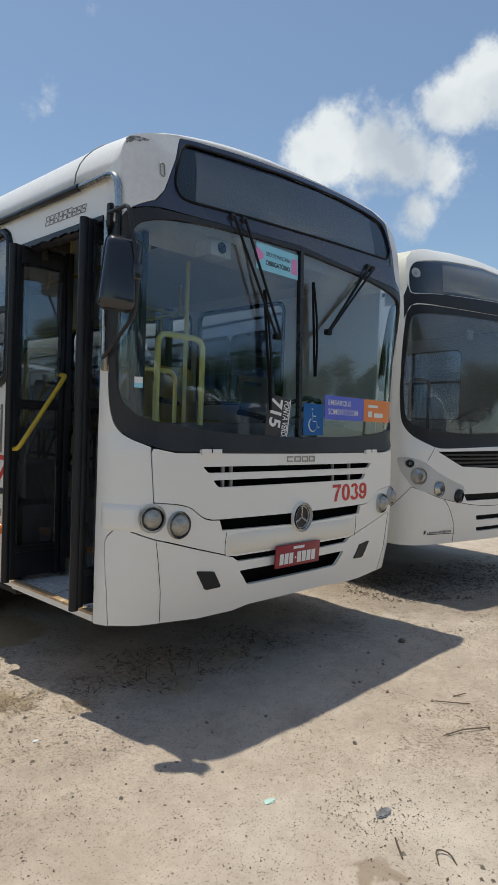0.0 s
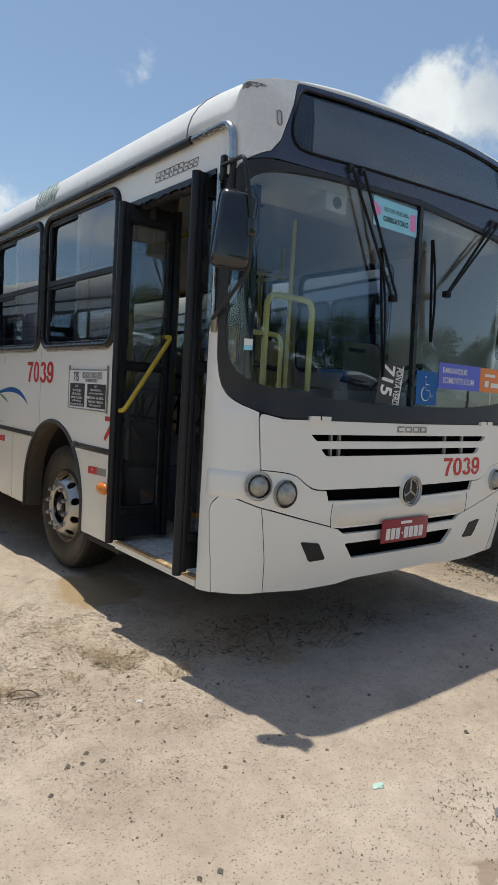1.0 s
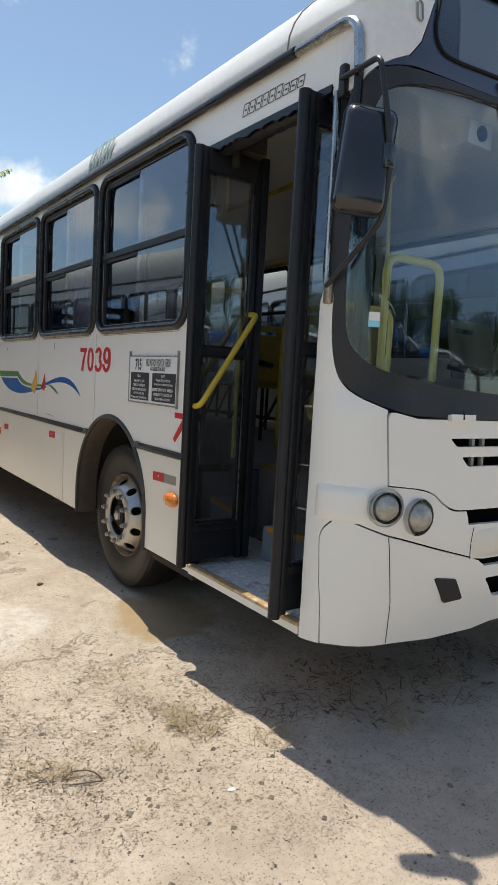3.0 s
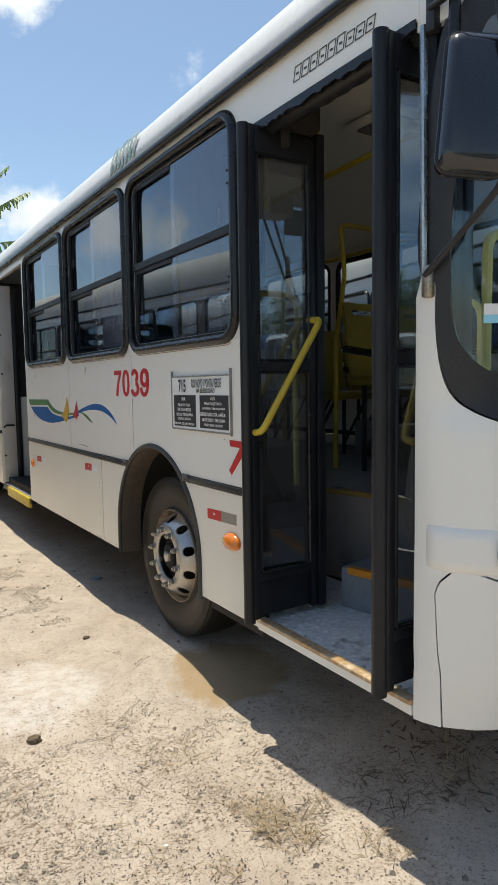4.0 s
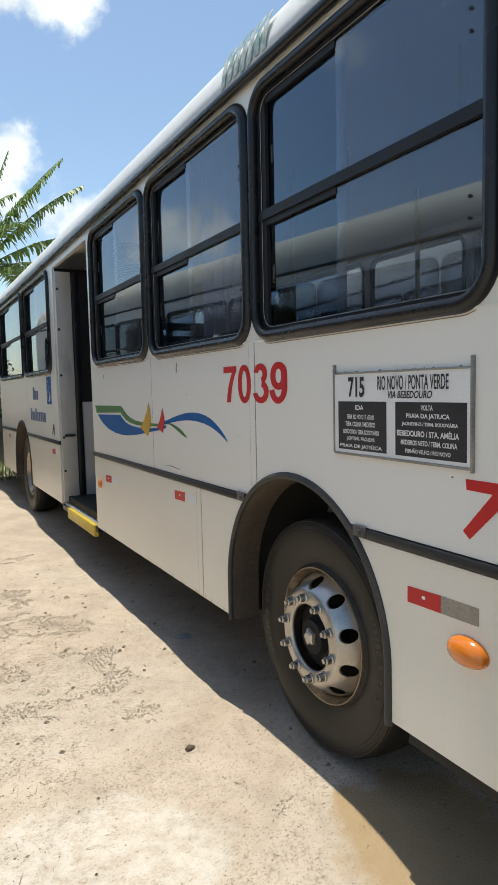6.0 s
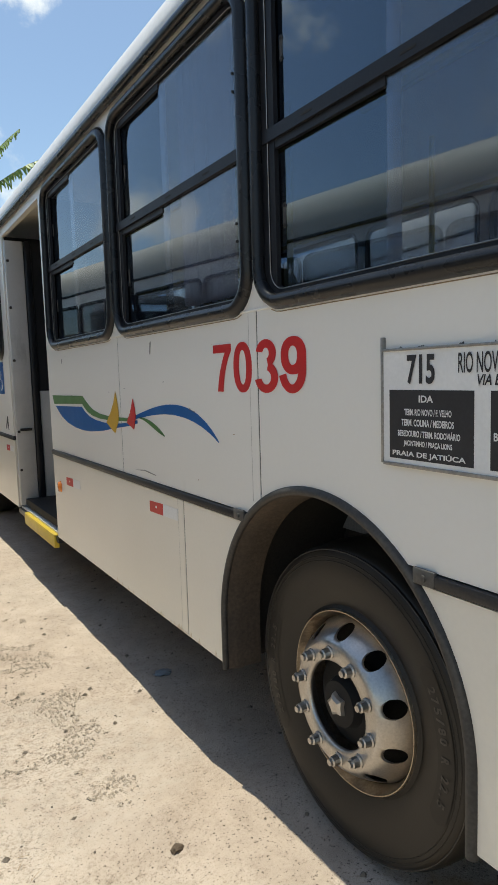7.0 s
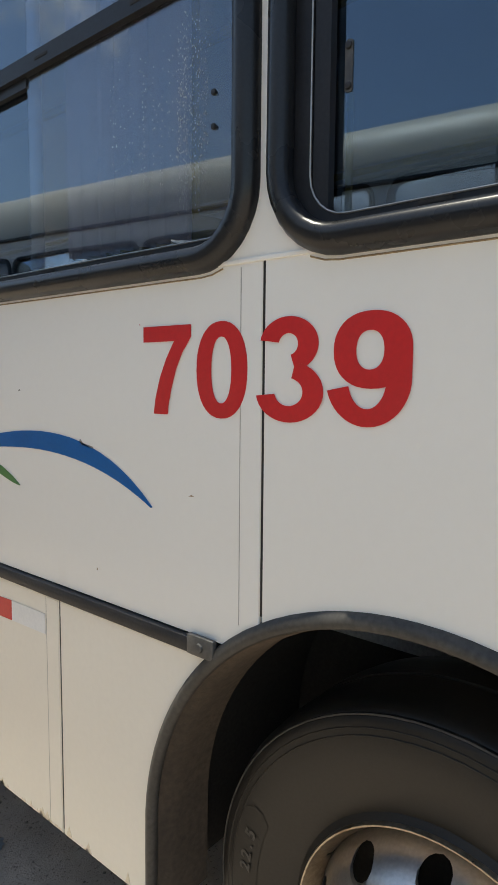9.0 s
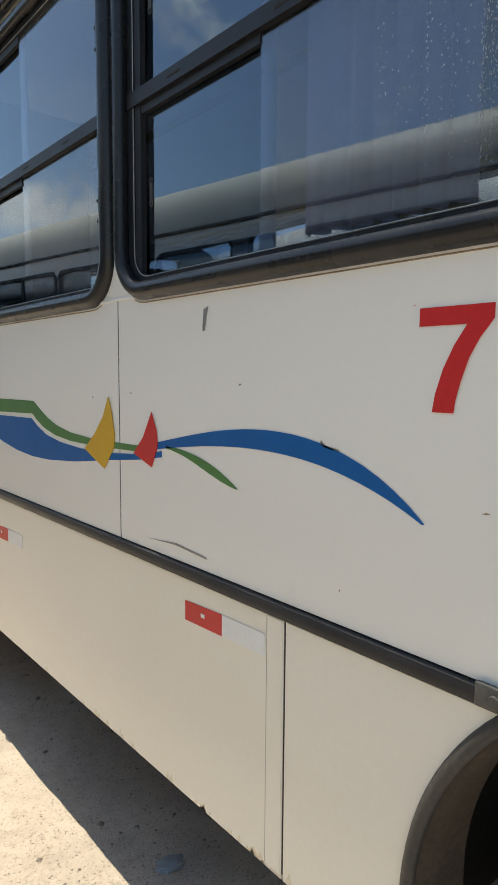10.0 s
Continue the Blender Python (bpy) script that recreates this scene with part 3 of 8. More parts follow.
def skirt_and_panels(place, joints_low, joints_mid, wheels, gaps):
    """Lower skirts and middle panels between joints, cut by the wheel arches and left out at the doors."""
    for rows, z0, z1, mat in ((joints_low, SKIRT_Z, RUB_Z - 0.004, SKIRT), (joints_mid, RUB_Z + 0.033, BELT_Z, WHITE)):
        for ya, yb in zip(rows, rows[1:]):
            if any(ya + 0.02 > g0 and yb - 0.02 < g1 for g0, g1, *_ in gaps):
                continue
            a, b = ya + 0.0028, yb - 0.0028
            outline = [(a, z0), (b, z0), (b, z1), (a, z1)]
            for yc in wheels:
                lo, hi = yc - 0.535, yc + 0.515
                if a < hi and b > lo:
                    # the cut runs from the front foot up over the top to the rear foot
                    def arch_z(y):
                        q = min(1.0, max(-1.0, (y - yc + 0.01) / 0.525))
                        return 0.60 + 0.525 * math.sqrt(1 - q * q)

                    if a < lo and b > hi:
                        if z1 > 1.13:
                            span = [(y, max(z0, arch_z(y))) for y in np.linspace(yc - 0.01 - 0.525, yc - 0.01 + 0.525, 41)]
                            span = [(y, z) for y, z in span if z > z0 + 1e-4]
                            outline = [(a, z0), (span[0][0] - 0.004, z0)] + span + [(span[-1][0] + 0.004, z0), (b, z0), (b, z1), (a, z1)]
                    elif z1 > 1.13:
                        ys = np.linspace(max(a, yc - 0.535), min(b, yc + 0.515), 31)
                        span = [(float(y), max(z0, arch_z(y))) for y in ys]
                        left = [(a, z0)] if a < lo else []
                        right = [(b, z0)] if b > hi else []
                        span = [(y, z) for y, z in span if z > z0 + 1e-4 or (a >= lo and y == ys[0]) or (b <= hi and y == ys[-1])]
                        if left:
                            left.append((span[0][0] - 0.004, z0))
                        if right:
                            right.insert(0, (span[-1][0] + 0.004, z0))
                        outline = left + span + right + [(b, z1), (a, z1)]
                    else:
                        # skirts end at the arch
                        zs = np.linspace(z0, z1, 14)
                        if a < lo:
                            edge = [(yc - 0.535 if z < 0.6 else yc - 0.01 - math.sqrt(max(0.0, 0.525 ** 2 - (z - 0.6) ** 2)), float(z)) for z in zs]
                            outline = [(a, z0)] + edge + [(a, z1)]
                        else:
                            edge = [(yc + 0.515 if z < 0.6 else yc - 0.01 + math.sqrt(max(0.0, 0.525 ** 2 - (z - 0.6) ** 2)), float(z)) for z in zs]
                            outline = [(b, z0), (b, z1)] + edge[::-1]
            part("skirt_panel" if mat is SKIRT else "side_panel", plate(place, outline, thick=0.018), mat, bus)


NEAR_MID = [-1.02, 0.273, 1.464, 2.74, 3.92, 5.52, 7.62, 8.45, REAR]


def build_side(place, near):
    wheels = (WHEEL_Y, REAR_WHEEL_Y)
    gaps = NEAR_DOORS if near else []
    lows = [(-1.02 if near else -1.86, WHEEL_Y - 0.2), (WHEEL_Y + 0.2, 0.828), (0.828, 2.74), (2.74, 3.92), (3.92, REAR_WHEEL_Y - 0.2), (REAR_WHEEL_Y + 0.2, 7.62), (7.62, 8.45), (8.45, REAR)]
    for ya, yb in lows:
        if not any(abs(ya - g[0]) < 0.01 and abs(yb - g[1]) < 0.01 for g in gaps):
            skirt_and_panels(place, [ya, yb], [], wheels, gaps)
    mids = [-1.02 if near else -1.86] + NEAR_MID[1:]
    skirt_and_panels(place, [], mids, wheels, gaps)


build_side(side, True)
build_side(far_side, False)

# window band: white pillars and corners round the window openings
NEAR_WINDOWS = [(-0.914, 0.2665), (0.2795, 1.453), (1.475, 2.628), (4.08, 5.50), (5.55, 7.42), (8.62, 9.95)]
FAR_WINDOWS = [(-0.935, 0.262), (0.284, 1.453), (1.475, 2.628), (2.65, 3.95), (4.08, 5.50), (5.55, 7.42), (7.5, 8.5), (8.62, 9.95)]
WIN_Z0, WIN_Z1 = 1.616, 2.575


def band(place, near):
    if near:
        spans = [(-1.02, 2.74), (3.92, 7.62), (8.45, REAR)]
    else:
        spans = [(-1.86, REAR)]
    windows = NEAR_WINDOWS if near else FAR_WINDOWS
    for a, b in spans:
        holes = [rrect(w0 + 0.02, w1 - 0.02, WIN_Z0 + 0.02, WIN_Z1 - 0.02, 0.11) for w0, w1 in windows if w0 > a and w1 < b]
        part("window_band", plate(place, [(a, BELT_Z + 0.0002), (b, BELT_Z + 0.0002), (b, HEAD_Z), (a, HEAD_Z)], holes, thick=0.03), WHITE, bus)
    if near:
        for y0, y1, z0, z1 in NEAR_DOORS:
            part("door_header", plate(place, [(y0, z1), (y1, z1), (y1, HEAD_Z), (y0, HEAD_Z)], thick=0.03), WHITE, bus, "white panel over a door opening")


band(side, True)
band(far_side, False)


def bus_window(place, w0, w1, near=True):
    """A sliding side window: fat rubber seal, dark inner frame, a bar across, and four panes of which the front ones stand proud."""
    outer, inner = rrect(w0, w1, WIN_Z0, WIN_Z1, 0.125, 8), rrect(w0 + 0.040, w1 - 0.040, WIN_Z0 + 0.040, WIN_Z1 - 0.040, 0.092, 8)
    bm = bmesh.new()
    mid = rrect(w0 + 0.024, w1 - 0.024, WIN_Z0 + 0.024, WIN_Z1 - 0.024, 0.105, 8)
    tube(bm, [place(y, z, -0.004) for y, z in mid], 0.0255, 10, closed=True, flat=0.8)
    seal = part("window", bm, RUBBER, bus, "black-framed sliding bus window", smooth=60)
    bm = bmesh.new()
    tube(bm, [place(y, z, 0.0035) for y, z in rrect(w0 + 0.055, w1 - 0.071, WIN_Z0 + 0.059, WIN_Z1 - 0.061, 0.060, 6)], 0.0016, 5, closed=True)
    part("seal_bead", bm, ALU, seal, "thin worn metal bead")
    frame_in = rrect(w0 + 0.056, w1 - 0.072, WIN_Z0 + 0.060, WIN_Z1 - 0.062, 0.060, 6)
    part("inner_frame", plate(place, inner, [frame_in], thick=0.03, off=0.004), FRAME, seal)
    ym = w0 + (w1 - w0) * 0.55
    zb = 2.091
    part("cross_bar", plate(place, [(w0 + 0.05, zb - 0.017), (w1 - 0.05, zb - 0.017), (w1 - 0.05, zb + 0.017), (w0 + 0.05, zb + 0.017)], thick=0.026, off=-0.002), FRAME, seal)
    if not near:
        part("pane", plate(place, [(w0 + 0.07, WIN_Z0 + 0.06), (w1 - 0.07, WIN_Z0 + 0.06), (w1 - 0.07, WIN_Z1 - 0.06), (w0 + 0.07, WIN_Z1 - 0.06)], thick=0.005, off=0.016), CABGLASS if w0 < -0.5 else FARGLASS, seal, shadow=False)
        return
    for z0, z1 in ((WIN_Z0 + 0.052, zb - 0.01), (zb + 0.01, WIN_Z1 - 0.056)):
        part("pane", plate(place, [(w0 + 0.052, z0), (ym, z0), (ym, z1), (w0 + 0.052, z1)], thick=0.005, off=0.011), DUSTYGLASS, seal, shadow=False)
        part("pane", plate(place, [(ym - 0.03, z0), (w1 - 0.07, z0), (w1 - 0.07, z1), (ym - 0.03, z1)], thick=0.005, off=0.024), GLASS, seal, shadow=False)
        # the rear runner stands deeper and shows as a dark rail over the sliding pane
        part("runner", plate(place, [(ym, z1 - 0.028), (w1 - 0.06, z1 - 0.028), (w1 - 0.06, z1 + 0.012), (ym, z1 + 0.012)], thick=0.012, off=0.008), FRAME, seal)
        part("runner", plate(place, [(w1 - 0.100, z0 - 0.01), (w1 - 0.074, z0 - 0.01), (w1 - 0.074, z1), (w1 - 0.100, z1)], thick=0.014, off=0.006), FRAME, seal)
        for yy, zz in ((w0 + 0.108, z0 + 0.232), (w0 + 0.108, z0 + 0.180), (w1 - 0.118, z0 + 0.232), (w1 - 0.118, z0 + 0.180)):
            bm = bmesh.new()
            lathe(bm, [(-0.012, 0.003), (0.000, 0.0055), (0.003, 0.0045), (0.0045, 0.0)], (0, 0, 0), seg=10)
            p = place(yy, zz, 0.0105 if yy < ym else 0.0225)
            for v in bm.verts:
                v.co += p
            part("bolt", bm, BLACK, seal)
        part("latch_strip", plate(place, rrect(w1 - 0.124, w1 - 0.112, z0 + 0.172, z0 + 0.240, 0.004, 3), thick=0.0015, off=0.0225), CLAMP, seal)
    for yy in (w0 + 0.25, w0 + 0.55, w0 + 0.9):
        for zz in (zb, WIN_Z0 + 0.055):
            p, q = place(yy, zz - 0.0028, -0.0030 if zz > 2 else 0.0030), place(yy + 0.045, zz + 0.0028, 0.006)
            part("drain_slot", boxes((p.x, q.x, p.y, q.y, p.z, q.z)), DARK, seal)


for w in NEAR_WINDOWS:
    bus_window(side, *w)
for w in FAR_WINDOWS:
    bus_window(far_side, *w, near=False)

# dark joints behind the panel gaps, cover strips beside them, and dirt under the windows
for y, z0, z1 in ((0.828, SKIRT_Z + 0.01, RUB_Z), (0.273, 1.08, BELT_Z), (1.464, RUB_Z + 0.03, BELT_Z)):
    part("joint_backing", boxes((0.0012, 0.010, y - 0.0027, y + 0.0027, z0, z1)), DARK, bus)
for y0, y1, z0, z1, mat in ((0.277, 0.317, RUB_Z + 0.08, BELT_Z - 0.008, WHITE), (0.834, 0.878, SKIRT_Z + 0.008, RUB_Z - 0.006, SKIRT)):
    part("joint_strip", boxes((-0.0010, 0.003, y0, y1, z0, z1)), mat, bus, smooth=0)
# thin grey line along the rear edge of each cover strip
for y, z0, z1 in ((0.318, RUB_Z + 0.075, BELT_Z - 0.008), (0.879, SKIRT_Z + 0.008, RUB_Z - 0.006)):
    part("joint_line", boxes((-0.0008, 0.002, y, y + 0.0011, z0, z1)), JOINTGREY, bus)
marks = random.Random(23)
for _ in range(11):
    y, z, w, h = marks.uniform(-0.9, 2.6), marks.uniform(1.06, 1.60), marks.uniform(0.001, 0.009), marks.uniform(0.0008, 0.0035)
    part("paint_mark", plate(side, [(y - w, z), (y, z - h), (y + w, z + h * marks.uniform(-1, 1)), (y, z + h)], thick=0.0005, off=-0.0007), marks.choice((GREY, ALU, RUST)), bus, smooth=0)
for w0, w1 in NEAR_WINDOWS[:4]:
    part("sealant_line", tube(bmesh.new(), [side(y, z, -0.0004) for y, z in rrect(w0 - 0.0012, w1 + 0.0012, WIN_Z0 - 0.0022, WIN_Z1, 0.126, 8) if z < WIN_Z0 + 0.010], 0.0014, 5), RUST, bus, "brown dirt line under the window seal")
streaks = random.Random(5)
for y0, y1, n in ((0.60, 0.82, 4), (0.84, 1.10, 14), (1.10, 1.50, 8), (1.50, 2.70, 9)):
    for _ in range(n):
        y, w, h = streaks.uniform(y0, y1), streaks.uniform(0.004, 0.014), streaks.uniform(0.008, 0.028)
        part("rust_streak", plate(side, [(y - w, SKIRT_Z + 0.001), (y + w, SKIRT_Z + 0.001), (y + w * 0.4, SKIRT_Z + h * 0.6), (y, SKIRT_Z + h), (y - w * 0.5, SKIRT_Z + h * 0.5)], thick=0.0006, off=-0.0008), STREAK, bus, smooth=0)
for ya, yb in ((-0.72, -0.05), (0.14, 0.40), (1.32, 1.60), (2.50, 2.735), (-1.018, -0.83)):
    part("belt_fold", boxes((-0.0032, 0.002, ya, yb, BELT_Z - 0.003, BELT_Z + 0.004), bevel=0.0012), WHITE, bus, "folded white panel edge")
# rub rail between skirt and side panels
for a, b in ((-1.02, -0.36), (0.365, 2.735), (3.925, REAR_WHEEL_Y - 0.37), (REAR_WHEEL_Y + 0.35, 7.615), (8.455, REAR)):
    bm = boxes((-0.011, 0.020, a, b, RUB_Z, RUB_Z + 0.030), bevel=0.007)
    part("rub_rail", bm, BLACK, bus, "dark scuffed rub rail")
    for y in (a, b - 0.062):
        if abs(y - 0.365) < 0.01 or abs(y + 0.062 + 0.36) < 0.01:
            clamp = part("rail_clamp", boxes((-0.0125, -0.002, y, y + 0.062, RUB_Z + 0.001, RUB_Z + 0.037), bevel=0.003), CLAMP, bus, "dull grey rail clamp")
            part("clamp_bolt", lathe(bmesh.new(), [(-0.002, 0.009), (0.004, 0.008), (0.006, 0.0)], (-0.0125, y + 0.031, RUB_Z + 0.018), seg=10), CLAMP, clamp)
part("rub_rail", plate(far_side, [(-1.8, RUB_Z), (REAR, RUB_Z), (REAR, RUB_Z + 0.041), (-1.8, RUB_Z + 0.041)], thick=0.03, off=-0.008), BLACK, bus)

# wheel arches: a rounded black lip, and a dusty lining behind it
for yc in (WHEEL_Y, REAR_WHEEL_Y):
    foot = [(yc + 0.515, 0.43), (yc + 0.515, 0.55)] + arch_points(yc)[1:-1] + [(yc - 0.535, 0.55), (yc - 0.535, 0.43)]
    for place, s in ((side, 1), (far_side, -1)):
        bm = bmesh.new()
        tube(bm, [place(yc - 0.01 + (y - yc + 0.01) * 1.002, 0.6 + (z - 0.6) * 1.002 if z > 0.6 else z, 0.001) for y, z in foot], 0.0155, 8, flat=0.8)
        part("arch_lip", bm, LIP, bus, "dusty black rubber wheel arch lip", smooth=60)
        bm = bmesh.new()
        rings = [[bm.verts.new(place(yc - 0.01 + (y - yc + 0.01) * k, 0.6 + (z - 0.6) * k if z > 0.6 else z, d)) for y, z in foot] for d, k in ((0.006, 0.984), (0.03, 0.962), (0.055, 0.955), (0.13, 0.957), (0.135, 1.06))]
        for p, q in zip(rings, rings[1:]):
            for i in range(len(p) - 1):
                bm.faces.new((p[i], p[i + 1], q[i + 1], q[i]))
        part("arch_flange", bm, ARCHM, bus, "dusty wheel arch flange")
        bm = bmesh.new()
        rings = [[bm.verts.new(place(yc - 0.01 + (y - yc + 0.01) * k, 0.6 + (z - 0.6) * k if z > 0.6 else z, d)) for y, z in foot] for d, k in ((0.135, 1.06), (0.56, 1.06))]
        for i in range(len(foot) - 1):
            bm.faces.new((rings[0][i], rings[0][i + 1], rings[1][i + 1], rings[1][i]))
        bm.faces.new(rings[-1])
        part("arch_lining", bm, DARK, bus, "dark wheel arch lining")
        holes = [[(yc + y + 0.014 * math.cos(t), z + 0.014 * math.sin(t)) for t in (2 * math.pi * k / 10 for k in range(10))] for y, z in ((-0.02, 1.005), (-0.12, 0.985), (-0.24, 1.0))]
        part("chassis_rail", plate(place, [(yc - 0.42, 0.90), (yc + 0.04, 0.90), (yc + 0.04, 1.045), (yc - 0.42, 1.045)], holes, thick=0.012, off=0.36), ARCHM, bus, "dusty steel chassis rail with bolt holes")

# roof: one curved skin that droops at the nose and tail
def roof_z(a):
    return 2.64 + 0.49 * max(0.0, 1 - (abs(a) / 1.25) ** 2.18) ** (1 / 2.18)


bm = bmesh.new()
ROOF_A = [math.sin(radians(t)) * 1.25 for t in range(-90, 91, 6)]
NOSE_A = (-1.25, -1.23, -1.18, -1.08, -0.91, -0.57, -0.35, 0.0, 0.20, 0.67, 0.93, 1.06, 1.18, 1.23, 1.25)
NOSE_Z = (2.652, 2.735, 2.802, 2.850, 2.898, 2.950, 2.978, 3.014, 3.030, 3.052, 3.030, 2.985, 2.90, 2.78, 2.652)


def corner_u(a):
    return a if abs(a) <= 1.0 else math.copysign(1.0 + 0.354 * math.asin(min(1.0, (abs(a) - 1.0) / 0.25)) / (math.pi / 2), a)


rings = []
for mixed, y in ((0.0, None), (0.45, -1.90), (0.80, -1.78), (1.0, -1.60)):
    ring = []
    for a in ROOF_A:
        zn = float(np.interp(a, NOSE_A, NOSE_Z))
        p = front_skin(corner_u(a), zn)
        yy = p.y if y is None else max(y, p.y + 0.02 + 0.12 * mixed)
        ring.append(bm.verts.new((1.25 + a, yy, zn * (1 - mixed) + roof_z(a) * mixed)))
    rings.append(ring)
for y, drop, narrow in ((-0.4, 0, 1), (1, 0, 1), (3, 0, 1), (5, 0, 1), (7, 0, 1), (9, 0, 1), (9.9, 0.01, 1), (10.1, 0.06, 0.99), (10.16, 0.14, 0.97)):
    rings.append([bm.verts.new((1.25 + a * narrow, y, 2.64 + (roof_z(a) - 2.64) * (1 - drop / 0.49))) for a in ROOF_A])
for p, q in zip(rings, rings[1:]):
    for i in range(len(p) - 1):
        bm.faces.new((p[i], p[i + 1], q[i + 1], q[i]))
roof = part("roof", bm, WHITE_ROOF, bus, "white curved bus roof with scuffs", smooth=80)
thick = roof.modifiers.new("thickness", "SOLIDIFY")
thick.thickness, thick.offset = 0.02, -1.0
for y in (-1.58,):
    bm = bmesh.new()
    tube(bm, [(1.25 + a * 1.001, y, roof_z(a) + 0.0005) for a in ROOF_A[:10]], 0.0035, 6)
    part("roof_seam", bm, GREY, roof)
for x0, x1 in ((0.022, 0.055), (2.445, 2.478)):
    part("cant_lining", boxes((x0, x1, -1.80, REAR - 0.03, 2.56, 2.72)), CREAM, bus)

# rear wall and end
part("rear_wall", boxes((0.03, 2.47, REAR - 0.03, REAR, 0.45, 2.72), bevel=0.01), WHITE, bus)

# gutter: dark rail under the roof that turns down in a bright bent pipe at the front
bm = bmesh.new()
tube(bm, rounded([(-0.020, -1.66, 2.612), (-0.020, REAR - 0.05, 2.612)], 0.02), 0.020, 8)
part("gutter", bm, RUBBER, bus, "dark roof gutter rail", smooth=60)
bm = bmesh.new()
tube(bm, rounded([(-0.016, -1.62, 2.612), (-0.016, -1.99, 2.616), (-0.016, -2.005, 2.44)], 0.09, 8), 0.017, 10)
part("gutter_pipe", bm, CHROME, bus, "bent bright metal gutter pipe")

# ---- front ----
half_bumper = [(0.0, 0.425), (-0.38, 0.425), (-0.50, 0.408), (-0.75, 0.408), (-0.99, 0.430), (-1.20, 0.436), (-1.238, 0.434), (-1.284, 0.664), (-1.303, 0.834), (-1.297, 0.856), (-1.287, 0.874), (-1.256, 0.903), (-1.238, 0.917), (-1.22, 0.918), (-1.06, 0.857), (-0.80, 0.784), (-0.55, 0.718), (-0.505, 0.690), (0.0, 0.683)]
fog = [(-0.800, 0.668), (-0.790, 0.672), (-0.682, 0.657), (-0.674, 0.650), (-0.622, 0.572), (-0.630, 0.564), (-0.724, 0.562), (-0.736, 0.568)]
mouth = rounded_loop([(-0.492, 0.636), (0.492, 0.636), (0.415, 0.545), (-0.415, 0.545)], 0.015)
bumper = part("bumper", plate(front, mirrored(half_bumper), [mouth, fog, [(-u, z) for u, z in fog]], 0.02, 0.0, CUT_U, CUT_Z), WHITE, bus, "white front bumper with dark intakes", smooth=50)
for s in (-1, 1):
    bm = plate(front, [(s * (-0.71 + (u + 0.71) * 0.97), 0.617 + (z - 0.617) * 0.97) for u, z in fog], (), 0.02, -0.006, CUT_U)
    part("fog_cover", bm, FRAME, bumper, "black fog lamp blank")
    bm = bmesh.new()
    tube(bm, [front(s * float(np.interp(z, (0.434, 0.80, 0.854), (-0.995, -1.045, -1.055))), float(z), -0.0003) for z in np.linspace(0.436, 0.853, 18)], 0.0017, 5)
    part("panel_gap", bm, DARK, bumper)


def edge_u(z):
    """Where the front's skin meets the upright edge of the door opening."""
    a = 1.20
    while front_skin(-a, z).y < -1.868:
        a += 0.002
    return -a


half_cheek = [(0.0, 0.722), (-0.52, 0.722), (-0.56, 0.727), (-0.80, 0.791), (-1.06, 0.864), (-1.22, 0.924), (-1.238, 0.923), (-1.259, 0.908), (-1.291, 0.879), (-1.3015, 0.859), (-1.3075, 0.835), (-1.2885, 0.664), (-1.2425, 0.432)] + [(edge_u(z), z) for z in (0.432, 0.50, 0.58, 0.66, 0.74, 0.82, 0.90, 1.0, 1.1, 1.2, 1.3, 1.34, 1.38, 1.42, 1.46, 1.52, 1.60, 1.68)] + [(-1.385, 1.74), (-1.326, 1.74), (-1.312, 1.60), (-1.270, 1.445), (-1.205, 1.362), (-1.085, 1.313), (-1.088, 1.290), *softened([(-1.072, 1.040), (-0.872, 1.017), (-0.800, 0.960), (-0.74, 0.931), (-0.66, 0.927)]), (-0.640, 0.872), (0.0, 0.858)]
corner_at = half_cheek.index((-1.385, 1.74))
half_cheek = half_cheek[:corner_at + 1] + softened(half_cheek[corner_at + 1:corner_at + 6]) + half_cheek[corner_at + 6:]
cheek = part("front_panel", plate(front, mirrored(half_cheek), (), 0.02, 0.0, CUT_U, CUT_Z), WHITE, bus, "white front corner and headlamp panel", smooth=50)
half_hood = [(0.0, 0.928)] + softened([(-0.66, 0.934), (-0.74, 0.938), (-0.800, 0.967), (-0.872, 1.022), (-1.068, 1.0445)]) + [(-1.0832, 1.286), (-1.076, 1.3035), (-1.058, 1.304), (-0.96, 1.2845), (0.0, 1.280)]


def slot(z0, z1, w0, w1):
    return rounded_loop([(-w0, z1), (w0, z1), (w1, z0), (-w1, z0)], 0.018)


hood = part("front_hatch", plate(front, mirrored(half_hood), [slot(1.181, 1.214, 0.785, 0.745), slot(1.104, 1.142, 0.715, 0.675)], 0.02, -0.004, CUT_U, CUT_Z), WHITE, bus, "white front service hatch with louvre slots", smooth=50)
# sheet behind the slots, its near-black colour standing for the shade in there
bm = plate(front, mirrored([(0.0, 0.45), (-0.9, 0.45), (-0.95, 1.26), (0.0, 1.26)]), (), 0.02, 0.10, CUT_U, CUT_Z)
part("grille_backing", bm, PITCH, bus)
for u in (-0.62, -0.56, 0.36, 0.55):
    bm = bmesh.new()
    tube(bm, [front(u, 1.10, 0.03), front(u, 1.22, 0.03)], 0.012, 6)
    part("grille_strut", bm, ALU, hood)
